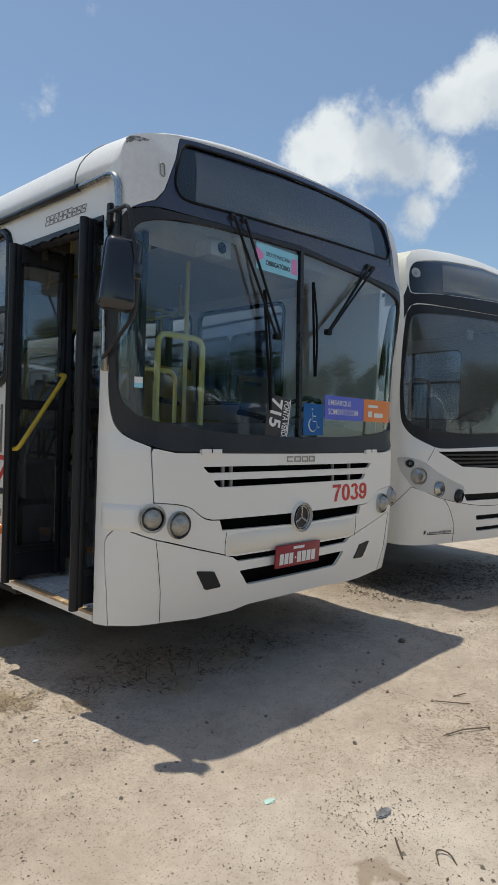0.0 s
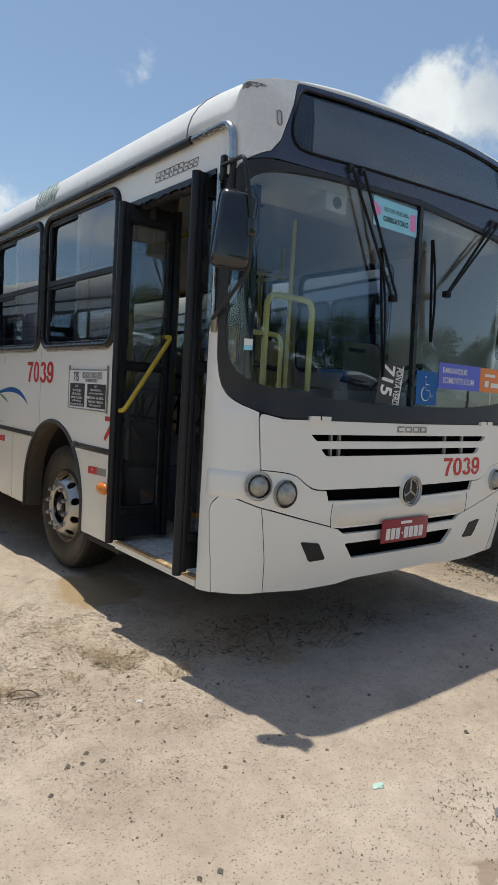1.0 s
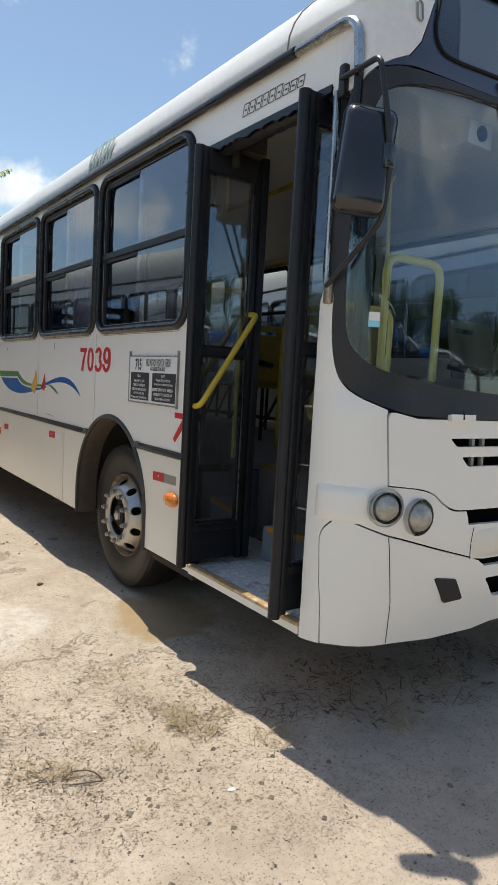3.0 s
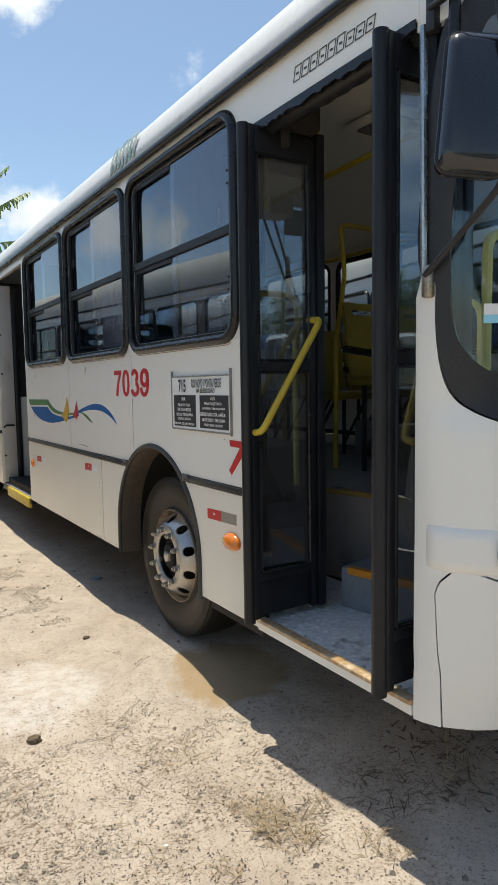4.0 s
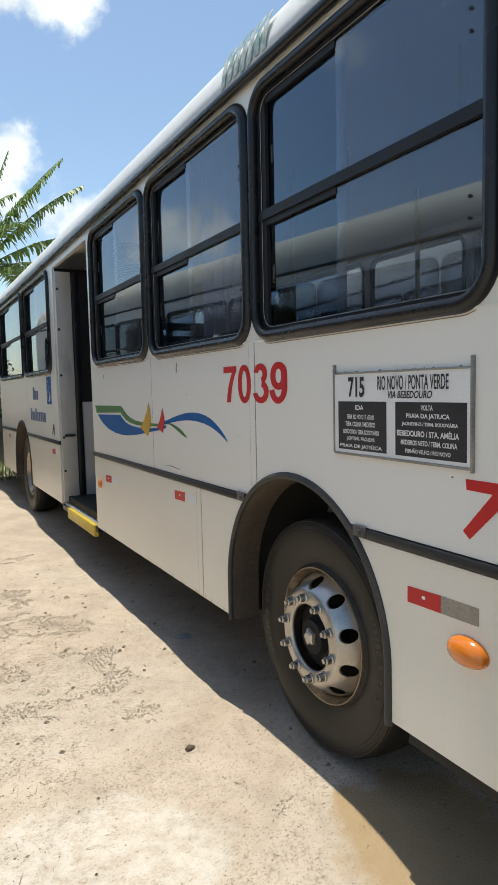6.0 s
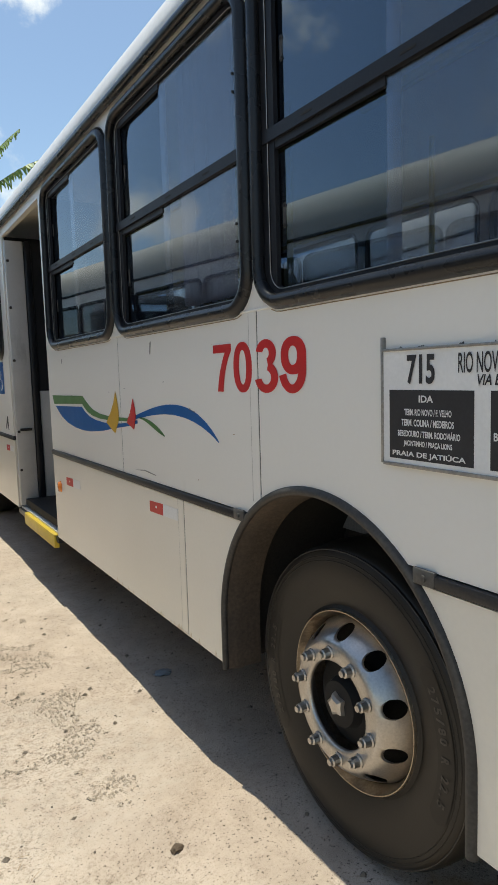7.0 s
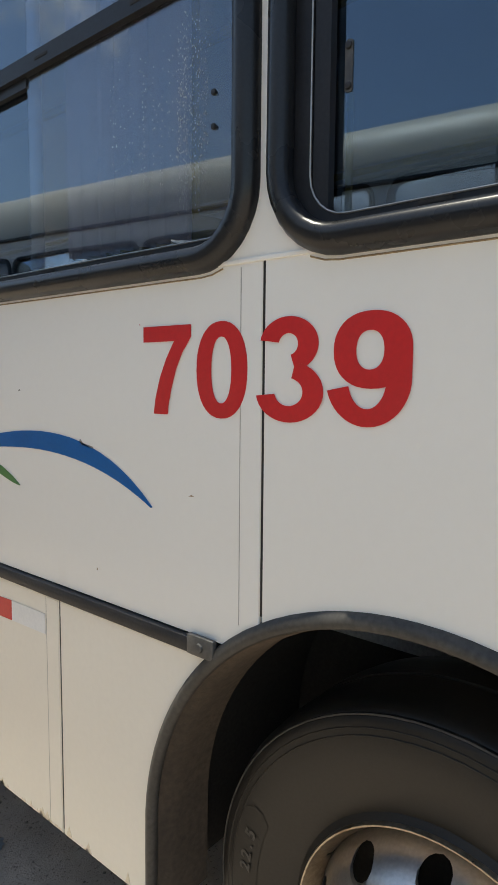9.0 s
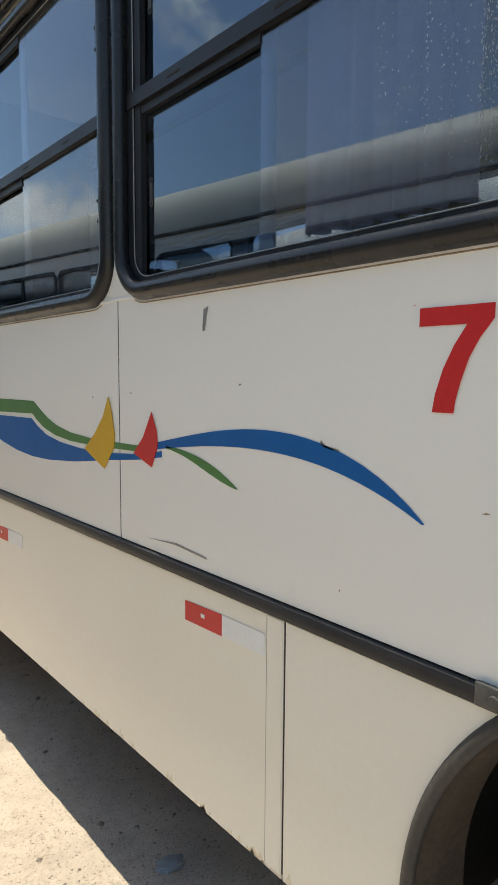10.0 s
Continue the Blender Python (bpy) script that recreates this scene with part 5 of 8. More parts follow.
def swung(bm, x, y, degrees):
    """Turns a mesh about an upright line through (x, y)."""
    m = Matrix.Translation((x, y, 0)) @ Matrix.Rotation(radians(degrees), 4, "Z") @ Matrix.Translation((-x, -y, 0))
    bmesh.ops.transform(bm, matrix=m, verts=bm.verts)
    return bm


BROWN = surface("brown_grey_riser_panel", (0.42, 0.375, 0.345), (0.34, 0.30, 0.275), 0.4, scale=4, amount=0.5, grain=0.1, stain=(0.12, 0.11, 0.11), stain_at=0.6)
step = part("step_box", swung(boxes((0.378, 0.95, -1.80, -1.085, 0.476, 0.660), bevel=0.02), 0.38, -1.09, 13), RISER, bus, "grey step with orange nosing")
part("nosing", swung(boxes((0.370, 0.41, -1.78, -1.13, 0.632, 0.662), bevel=0.003), 0.38, -1.09, 13), ORANGE, step)
step = part("upper_step", swung(boxes((0.70, 0.90, -1.90, -0.61, 0.45, 0.893), bevel=0.006), 0.704, -0.68, 13), BROWN, bus, "brown-grey upper riser")
part("nosing", swung(boxes((0.690, 0.73, -1.88, -0.62, 0.886, 0.908), bevel=0.003), 0.704, -0.68, 13), surface("dull_yellow_nosing", (0.45, 0.30, 0.08), (0.36, 0.24, 0.07), 0.5, scale=15, grain=0.12), step)
part("step_wall", boxes((0.02, 0.72, -0.60, -0.57, 0.45, 0.858), bevel=0.004), RISER, bus, "grey panel beside the steps")
part("door_column", boxes((0.005, 0.05, -1.02, -0.985, 0.45, 2.43), (0.035, 0.09, -1.90, -1.868, 0.45, 2.43), (0.031, 0.07, -1.87, -1.02, 2.46, 2.60)), DOORBLACK, bus, "black door opening frame")
part("header_roll", tube(bmesh.new(), [(0.062, -1.862 + 0.028 * k, 2.440 + 0.003 * math.sin(2.1 * k)) for k in range(31)], 0.040, 12), BLACK, bus, "dark padded roll over the door", smooth=60)
ragged = [(-1.86, 2.437)] + [(-1.86 + 0.021 * i, 2.398 + 0.016 * random.random()) for i in range(40)] + [(-1.03, 2.437)]
part("header_rubber", plate(side, ragged, thick=0.018, off=-0.006), RUBBER, bus, "torn black rubber over the door")
bm = bmesh.new()
for a, b, c, d in ((0.105, 2.445, 0.42, 2.665),):
    ends = [[bm.verts.new((x, y, z)) for x, z in ((a, b), (c, d), (c, d + 0.02), (a, b + 0.02))] for y in (-1.86, -0.62)]
    for i in range(4):
        bm.faces.new((ends[0][i], ends[0][(i + 1) % 4], ends[1][(i + 1) % 4], ends[1][i]))
    bm.faces.new(ends[0]), bm.faces.new(ends[1])
part("window_pillar", boxes((2.40, 2.452, 0.58, 0.82, 1.45, 2.62), bevel=0.01), BLACK, bus, "black inner window pillar")
part("header_lining", bm, CREAM, bus, "cream sloping panel over the door", smooth=0)
part("sill_bracket", boxes((0.031, 0.13, -1.866, -1.835, 0.477, 0.545), bevel=0.004), WHITE, bus, "white bracket at the sill's end")
part("door_motor", boxes((0.06, 0.26, -1.12, -1.02, 2.43, 2.56), (0.10, 0.13, -1.10, -1.04, 2.36, 2.44), bevel=0.01), DARK, bus, "dark door mechanism")

bm = bmesh.new()
tube(bm, [(-0.012, -2.003, 2.46), (-0.008, -1.995, 2.30)], 0.015, 8)
part("drain_hose", bm, RUBBER, bus, "black drain hose at the corner")
# pillar with bright bar and the bracket of the mirror
bm = bmesh.new()
tube(bm, [(-0.010, -1.905, 1.74), (-0.010, -1.895, 2.40)], 0.011, 10)
part("pillar_bar", bm, CHROME, bus, "dull metal pillar bar")
part("mirror_bracket", boxes((-0.020, 0.012, -1.932, -1.900, 1.675, 1.765), bevel=0.008), BARREL, bus, "rusty mirror bracket")
part("mirror_bracket", boxes((-0.022, 0.012, -1.942, -1.908, 2.37, 2.48), bevel=0.010), BLACK, bus, "black mirror bracket")
part("corner_plate", boxes((0.0005, 0.020, -1.985, -1.862, 2.40, 2.655), bevel=0.002), WHITE, bus, "white plate beside the door header")

# near-side mirror
bm = bmesh.new()
tube(bm, rounded([(-0.018, -1.925, 2.430), (-0.062, -2.150, 2.410), (-0.040, -2.178, 2.22), (-0.024, -2.186, 2.08), (-0.022, -2.165, 1.92), (-0.018, -1.915, 1.735)], 0.035, 6), 0.0095, 10)
arm = part("mirror_arm", bm, BLACK, bus, "black tubular mirror arm")
GLOSS = surface("glossy_black_plastic", (0.010, 0.011, 0.014), (0.017, 0.018, 0.021), 0.12, scale=8, grain=0.1, grain_scale=90, coat=0.4)
MIRROR_AT = Matrix.Translation((-0.070, -2.115, 2.100)) @ Matrix.Rotation(radians(-32), 4, "Z") @ Matrix.Rotation(radians(-5), 4, "X") @ Matrix.Rotation(radians(6), 4, "Y")
bm = bmesh.new()
loops = []
for d, k in ((-0.040, 0.80), (-0.031, 0.93), (-0.014, 1.0), (0.018, 1.0), (0.026, 0.97)):
    loops.append([bm.verts.new(MIRROR_AT @ Vector((p * k, d, q * k))) for p, q in rrect(-0.082, 0.082, -0.168, 0.168, 0.032, 5)])
for p, q in zip(loops, loops[1:]):
    for i in range(len(p)):
        bm.faces.new((p[i], p[(i + 1) % len(p)], q[(i + 1) % len(p)], q[i]))
bm.faces.new(loops[0]), bm.faces.new(loops[-1])
shell = part("mirror_shell", bm, GLOSS, arm, "glossy black mirror housing", smooth=50)
bm = bmesh.new()
tube(bm, [MIRROR_AT @ Vector((p, -0.006, q)) for p, q in rrect(-0.083, 0.083, -0.169, 0.169, 0.033, 5)], 0.0055, 6, closed=True)
part("mirror_rim", bm, RUBBER, arm)
MIRROR = surface("mirror_glass", (0.85, 0.87, 0.88), (0.8, 0.82, 0.83), 0.13, metal=1.0)
part("mirror_glass", plate(lambda a, b, d: MIRROR_AT @ Vector((a, 0.0265 + d, b)), rrect(-0.076, 0.076, -0.162, 0.162, 0.028), thick=0.004), MIRROR, arm)
part("mirror_clamp", boxes((-0.048, -0.008, -2.196, -2.150, 2.07, 2.15), bevel=0.01), GLOSS, arm)

# ---- windscreen wipers ----
for pivots, wrist, blade in ((((-0.592, 2.556), (-0.506, 2.560)), (-0.275, 1.945), ((-0.345, 2.205), (-0.280, 1.530))), (((0.72, 2.560), (0.78, 2.560)), (0.205, 2.035), ((0.095, 2.33), (0.125, 1.755)))):
    bm = bmesh.new()
    for k, (u, z) in enumerate(pivots):
        tube(bm, [front(u, z, 0.0), front(u, z, -0.020), front(wrist[0] + 0.03 * k, wrist[1] + 0.02 * k, -0.050)], 0.0088, 6, flat=0.8)
    wiper = part("wiper", bm, WIPERM, bus, "black double-armed windscreen wiper")
    bm = bmesh.new()
    tube(bm, [front(blade[0][0] + (blade[1][0] - blade[0][0]) * t, blade[0][1] + (blade[1][1] - blade[0][1]) * t, -0.018 - 0.02 * math.sin(math.pi * t)) for t in np.linspace(0, 1, 9)], 0.012, 6, flat=0.6)
    tube(bm, [front(blade[0][0], blade[0][1], -0.012), front(blade[1][0], blade[1][1], -0.012)], 0.008, 6)
    part("wiper_blade", bm, WIPERM, wiper)
    bm = bmesh.new()
    box(bm, -0.016, 0.030, -0.016, 0.020, -0.022, 0.014, bevel=0.006)
    bmesh.ops.transform(bm, matrix=front_frame(wrist[0], wrist[1], 0.05), verts=bm.verts)
    part("wiper_joint", bm, WIPERM, wiper)
    for u, z in pivots:
        part("wiper_pivot", lathe(bmesh.new(), [(0.0, 0.020), (0.018, 0.018), (0.022, 0.0)], front(u, z, 0.0), axis="y", seg=12), BLACK, wiper)
for u0, u1 in ((-0.806, -0.67), (0.69, 0.83)):
    bm = plate(front, [(u0, 1.277), (u1, 1.277), (u1, 1.302), (u0, 1.302)], (), 0.02, -0.022)
    part("washer_nozzle", bm, WHITE, bus, "white washer nozzle block")
    part("nozzle_slit", plate(front, [(0.5 * (u0 + u1) - 0.004, 1.286), (0.5 * (u0 + u1) + 0.004, 1.286), (0.5 * (u0 + u1) + 0.004, 1.316), (0.5 * (u0 + u1) - 0.004, 1.316)], (), 0.003, -0.024), DARK, bus)

# ---- badges, plate, number on the front ----
m = front_frame(0.0, 0.900, 0.004) @ Matrix.Diagonal((0.9, 0.9, 1, 1))
bm = lathe(bmesh.new(), [(-0.02, 0.098), (0.006, 0.098), (0.010, 0.090), (0.006, 0.084), (-0.02, 0.080)], (0, 0, 0), axis="y", seg=40)
bmesh.ops.transform(bm, matrix=m @ Matrix.Rotation(radians(90), 4, "X"), verts=bm.verts)
badge = part("round_badge", bm, WHITE, bus, "round badge with a dark face")
bm = lathe(bmesh.new(), [(-0.02, 0.082), (-0.002, 0.082), (0.0, 0.0)], (0, 0, 0), axis="y", seg=40)
bmesh.ops.transform(bm, matrix=m @ Matrix.Rotation(radians(90), 4, "X"), verts=bm.verts)
part("badge_face", bm, BLACK, badge)
bm = bmesh.new()
tube(bm, [m @ Vector((0.074 * math.cos(a), 0.074 * math.sin(a), 0.002)) for a in (2 * math.pi * k / 32 for k in range(32))], 0.005, 6, closed=True)
for a in (90, 210, 330):
    tube(bm, [m @ Vector((0, 0, 0.003)), m @ Vector((0.072 * math.cos(radians(a)), 0.072 * math.sin(radians(a)), 0.002))], 0.006, 6)
part("badge_spokes", bm, CHROME, badge)
bm = bmesh.new()
m = front_frame(-0.142, 1.232, 0.006)
for k in range(4):
    for p, q, w, h in ((0.0, 0.0, 0.058, 0.008), (0.0, 0.026, 0.058, 0.008), (0.0, 0.006, 0.010, 0.022), (0.048, 0.006, 0.010, 0.022)):
        if not (k == 0 and p > 0.04):
            bars(bm, m, [(k * 0.068 + p, q, w, h)])
part("maker_badge", bm, ALU, bus, "dull metal maker's badge", smooth=0)
m = front_frame(-0.03, 0.682, 0.012)
plate_at = Matrix.Translation((0, -0.012, 0)) @ m
bm = bmesh.new()
box(bm, -0.205, 0.205, -0.066, 0.066, -0.004, 0.006, bevel=0.003)
bmesh.ops.transform(bm, matrix=plate_at, verts=bm.verts)
number_plate = part("number_plate", bm, PLATE_RED, bus, "red number plate with white bars")
bm = bmesh.new()
top = plate_at @ Matrix.Translation((0, 0, 0.0065))
bars(bm, top, [(-0.170 + 0.043 * k, -0.048, 0.034, 0.064) for k in range(3)] + [(-0.034, -0.022, 0.012, 0.012)] + [(-0.012 + 0.045 * k, -0.048, 0.036, 0.064) for k in range(4)] + [(-0.05, 0.036, 0.10, 0.016)])
tagged(part("plate_bars", bm, PAPER, number_plate, smooth=0), kind="stuff")


def sector(cx, cy, rx, ry, sx, sy, a0, a1, n=26):
    """A piece of an oval ring of stroke sx across and sy up, from angle a0 to a1."""
    turnings = [radians(a0 + (a1 - a0) * i / n) for i in range(n + 1)]
    return [(cx + rx * math.cos(a), cy + ry * math.sin(a)) for a in turnings] + [(cx + (rx - sx) * math.cos(a), cy + (ry - sy) * math.sin(a)) for a in reversed(turnings)]


def oval(cx, cy, rx, ry, n=40):
    return [(cx + rx * math.copysign(abs(math.cos(a)) ** 0.9, math.cos(a)), cy + ry * math.copysign(abs(math.sin(a)) ** 0.9, math.sin(a))) for a in (2 * math.pi * i / n for i in range(n))]


def digit(which, lay, parent):
    """One bold grotesque figure in a box 1 wide and 1 high, as a cut vinyl sheet."""
    sx, sy = 0.30, 0.16
    sheets = {"7": [([(0, 1), (1, 1), (1, 0.865), (0.83, 0.70), (0.70, 0.52), (0.60, 0.30), (0.54, 0.12), (0.52, 0), (0.22, 0), (0.26, 0.18), (0.36, 0.42), (0.50, 0.64), (0.66, 0.825), (0, 0.825)], ())],
              "0": [(oval(0.5, 0.5, 0.5, 0.51), (oval(0.5, 0.5, 0.5 - sx, 0.51 - sy),))],
              "3": [(sector(0.47, 0.745, 0.45, 0.265, sx, sy, 170, -75), ()), (sector(0.48, 0.285, 0.52, 0.295, sx, sy, 78, -172), ())],
              "9": [(oval(0.5, 0.67, 0.5, 0.34), (oval(0.48, 0.67, 0.18, 0.172),)), ([(1.0, 0.66), (1.0, 0.42)] + sector(0.45, 0.42, 0.55, 0.43, sx, sy, 0, -165) + [(0.70, 0.42), (0.70, 0.50)], ())]}[which]
    for i, (outline, holes) in enumerate(sheets):
        part("figure", plate(lambda a, b, d: lay(a, b, d - 0.0004 * i), outline, holes, thick=0.0008), RED, parent, smooth=0)


number = part("fleet_number", plate(lambda a, b, d: front(0.318 + a, 0.972 + b, d - 0.0065), [(0.0, 0.0), (0.002, 0.0), (0.002, 0.002), (0.0, 0.002)], thick=0.0004), RED, bus, "red fleet number", smooth=0)
for i, which in enumerate("7039"):
    digit(which, lambda a, b, d: front(0.318 + 0.104 * i + 0.093 * a, 0.972 + 0.108 * b, d - 0.0062), number)

# ---- things on the near side ----
number = part("fleet_number", plate(side, [(0.556, 1.545), (0.554, 1.545), (0.554, 1.547), (0.556, 1.547)], thick=0.0004, off=-0.0026), RED, bus, "red fleet number", smooth=0)
for which, y0, w in (("7", 0.546, 0.119), ("0", 0.4135, 0.110), ("3", 0.281, 0.118), ("9", 0.147, 0.118)):
    digit(which, lambda a, b, d: Vector((d - 0.0020, y0 - w * a, 1.3895 + 0.1515 * b)), number)


def decal(name, pts, material, label="", off=-0.0016, thick=0.0012):
    return part(name, plate(side, pts, thick=thick, off=off), material, bus, label, smooth=0)


def wave(top, bottom):
    """A smooth band between two edges, each given as a few points along y."""
    def curve(pts, n=24):
        p = np.array(pts)
        t = np.r_[0, np.cumsum(np.hypot(*np.diff(p, axis=0).T))]
        s = np.linspace(0, t[-1], n)
        deg = min(4, len(pts) - 1)
        return [(float(np.polyval(np.polyfit(t, p[:, 0], deg), q)), float(np.polyval(np.polyfit(t, p[:, 1], deg), q))) for q in s]
    return curve(top) + curve(bottom)[::-1]


decal("livery_wave", wave([(1.30, 1.277), (1.153, 1.308), (0.973, 1.330), (0.855, 1.338), (0.740, 1.327), (0.626, 1.283), (0.526, 1.221)], [(1.30, 1.262), (1.10, 1.288), (0.937, 1.297), (0.80, 1.294), (0.70, 1.277), (0.60, 1.249), (0.530, 1.219)]), BLUE, "blue livery wave")
decal("livery_wave", wave([(1.24, 1.276), (1.12, 1.265), (1.038, 1.242), (0.973, 1.211)], [(1.24, 1.270), (1.131, 1.250), (1.048, 1.225), (0.976, 1.2095)]), GREEN, "green livery wave")
decal("livery_wave", [(2.66, 1.350), (2.04, 1.354), (2.00, 1.335), (1.93, 1.305), (1.86, 1.285), (1.76, 1.270), (1.60, 1.262), (1.36, 1.266), (1.30, 1.266), (1.30, 1.252), (1.36, 1.251), (1.60, 1.244), (1.76, 1.245), (1.87, 1.254), (1.96, 1.272), (2.02, 1.296), (2.05, 1.312), (2.63, 1.298)], GREEN, "green livery wave")
decal("livery_wave", [(2.60, 1.287), (2.06, 1.296), (2.01, 1.272), (1.94, 1.250), (1.84, 1.236), (1.70, 1.229), (1.52, 1.233), (1.34, 1.246), (1.26, 1.262), (1.26, 1.247), (1.36, 1.231), (1.52, 1.213), (1.72, 1.188), (1.92, 1.172), (2.06, 1.170), (2.20, 1.178), (2.34, 1.196), (2.47, 1.228)], BLUE, "blue livery wave")
decal("livery_sail", [(1.519, 1.384), (1.500, 1.340), (1.487, 1.285), (1.490, 1.250), (1.547, 1.187), (1.665, 1.231), (1.60, 1.280), (1.55, 1.330)], GOLD, "gold livery sail", off=-0.0032)
decal("livery_sail", [(1.301, 1.353), (1.280, 1.310), (1.273, 1.275), (1.302, 1.219), (1.388, 1.245), (1.340, 1.290)], RED, "red livery sail", off=-0.0032)
decal("livery_arrow", [(-0.809, 1.209), (-0.946, 1.209), (-0.948, 1.064), (-0.914, 1.062), (-0.916, 1.150), (-0.823, 1.058), (-0.801, 1.076), (-0.893, 1.180), (-0.812, 1.182)], RED, "red livery arrow")
for y, z, w in ((-0.598, 0.858, 0.128), (1.162, 0.904, 0.139), (2.455, 0.845, 0.139), (4.25, 0.90, 0.139), (7.0, 0.90, 0.139)):
    tape = decal("reflector_tape", [(y, z - 0.024), (y - w, z - 0.020), (y - w, z + 0.028), (y, z + 0.022)], RED, "red and silver reflective tape")
    part("silver_tape", plate(side, [(y - w, z - 0.020), (y - 2 * w, z - 0.016), (y - 2 * w, z + 0.030), (y - w, z + 0.028)], thick=0.0012, off=-0.0016), ALU if y < 0 else PAPER, tape, smooth=0)
    part("tape_mark", plate(side, [(y - 0.45 * w, z), (y - 0.55 * w, z), (y - 0.55 * w, z + 0.009), (y - 0.45 * w, z + 0.009)], thick=0.0006, off=-0.0024), PAPER, tape, smooth=0)
bm = lathe(bmesh.new(), [(0.0, 0.066), (0.012, 0.064), (0.026, 0.050), (0.034, 0.028), (0.037, 0.0)], (0, 0, 0), seg=28)
bmesh.ops.transform(bm, matrix=Matrix.Translation((0, -0.822, 0.767)) @ Matrix.Diagonal((1, 1, 0.60, 1)), verts=bm.verts)
part("side_indicator", bm, AMBER, bus, "amber side indicator lamp", smooth=60)
bm = lathe(bmesh.new(), [(0.0, 0.035), (0.014, 0.03), (0.02, 0.0)], (0, 0, 0), seg=16)
bmesh.ops.transform(bm, matrix=Matrix.Translation((0, 2.60, 0.79)), verts=bm.verts)
part("side_marker", bm, AMBER, bus, "small amber side marker", smooth=60)

# route board
board = part("route_board", plate(side, [(-0.269, 1.240), (-0.831, 1.240), (-0.831, 1.484), (-0.269, 1.484)], thick=0.004, off=-0.008), PAPER, bus, "white route board in an aluminium frame", smooth=0)
for n, row in (("frame_strip", (-0.012, 0.0, -0.270, -0.264, 1.236, 1.516)), ("frame_strip", (-0.012, 0.0, -0.838, -0.831, 1.226, 1.516)), ("frame_strip", (-0.0115, 0.0, -0.831, -0.270, 1.232, 1.240)), ("frame_strip", (-0.012, 0.0, -0.831, -0.270, 1.484, 1.490))):
    part(n, boxes(row, bevel=0.0015), ALU, board, "aluminium frame strip")
bx, bz = -0.269, 1.240
for x0, x1 in ((0.020, 0.250), (0.288, 0.550)):
    part("black_panel", plate(side, [(bx - x0, bz + 0.010), (bx - x1, bz + 0.010), (bx - x1, bz + 0.160), (bx - x0, bz + 0.160)], thick=0.0005, off=-0.0086), INK, board, smooth=0)


def board_line(text, x0, x1, z, h, material, shear=0.0, bold=0.02):
    letters("route_writing", text, side_frame(bx - x0, bz + z, 0.0092), h, x1 - x0, material, board, bold=bold, shear=shear)


board_line("715", 0.074, 0.152, 0.172, 0.062, INK, bold=0.03)
torn = random.Random(31)
for _ in range(26):
    y, w = torn.uniform(-0.80, -0.30), torn.uniform(0.003, 0.016)
    part("torn_edge", plate(side, [(y, 1.489), (y - w, 1.489), (y - w * torn.uniform(0.2, 0.9), 1.491 + torn.uniform(0.0005, 0.004))], thick=0.0006, off=-0.0035), torn.choice((INK, GREY, PAPER)), board, smooth=0)
board_line("RIO NOVO / PONTA VERDE", 0.212, 0.490, 0.194, 0.040, INK, bold=0.012)
board_line("VIA BEBEDOURO", 0.258, 0.432, 0.170, 0.021, INK, shear=0.25)
for text, x0, x1, z, h in (("IDA", 0.108, 0.148, 0.134, 0.015), ("TERM. RIO NOVO / F. VELHO", 0.066, 0.196, 0.106, 0.014), ("TERM. COLINA / MEDEIROS", 0.058, 0.202, 0.083, 0.015), ("BEBEDOURO / TERM. RODOVIÁRIO", 0.047, 0.218, 0.060, 0.017), ("JACINTINHO / PRAÇA LIONS", 0.064, 0.198, 0.037, 0.015), ("PRAIA DE JATIÚCA", 0.030, 0.232, 0.014, 0.017),
                           ("VOLTA", 0.390, 0.435, 0.138, 0.014), ("PRAIA DA JATIUCA", 0.334, 0.494, 0.113, 0.016), ("JACINTINHO / TERM. RODOVIÁRIA", 0.316, 0.522, 0.093, 0.015), ("BEBEDOURO / STA. AMÉLIA", 0.296, 0.526, 0.066, 0.020), ("MEDEIROS NETO / TERM. COLINA", 0.312, 0.520, 0.042, 0.014), ("FERNÃO VELHO / RIO NOVO", 0.330, 0.498, 0.020, 0.014)):
    board_line(text, x0, x1, z, h, PAPER, bold=0.028)

# model name over the door, drawn as outlined shapes
bm = bmesh.new()
m = side_frame(-1.292, 2.488, 0.002) @ Matrix(((1, 0.22, 0, 0), (0, 1, 0, 0), (0, 0, 1, 0), (0, 0, 0, 1)))
for k in range(9):
    x, w, h = k * 0.0455, 0.038, (0.050 if k < 6 else 0.040)
    bars(bm, m, [(x, 0, w, 0.003), (x, h - 0.003, w, 0.003), (x, 0.003, 0.003, h - 0.006), (x + w - 0.003, 0.003, 0.003, h - 0.006), (x + 0.012, h * 0.42, w - 0.024, 0.006)])
tagged(part("model_badge", bm, INK, bus, "black outlined model badge", smooth=0), kind="stuff")
# company name and access sign behind the second door
bm = bmesh.new()
m = side_frame(5.30, 1.16, 0.002)
bars(bm, m, [(0.18, 0.22, 0.09, 0.13), (0.29, 0.22, 0.08, 0.09), (0.39, 0.22, 0.08, 0.09)] + [(0.0 + 0.092 * k, 0.0, 0.066, 0.13 if k in (0, 3) else 0.095) for k in range(9)])
tagged(part("company_bars", bm, surface("faded_blue_vinyl", (0.10, 0.17, 0.30), (0.14, 0.2, 0.32), 0.5), bus, "faded blue writing bars", smooth=0), kind="stuff")


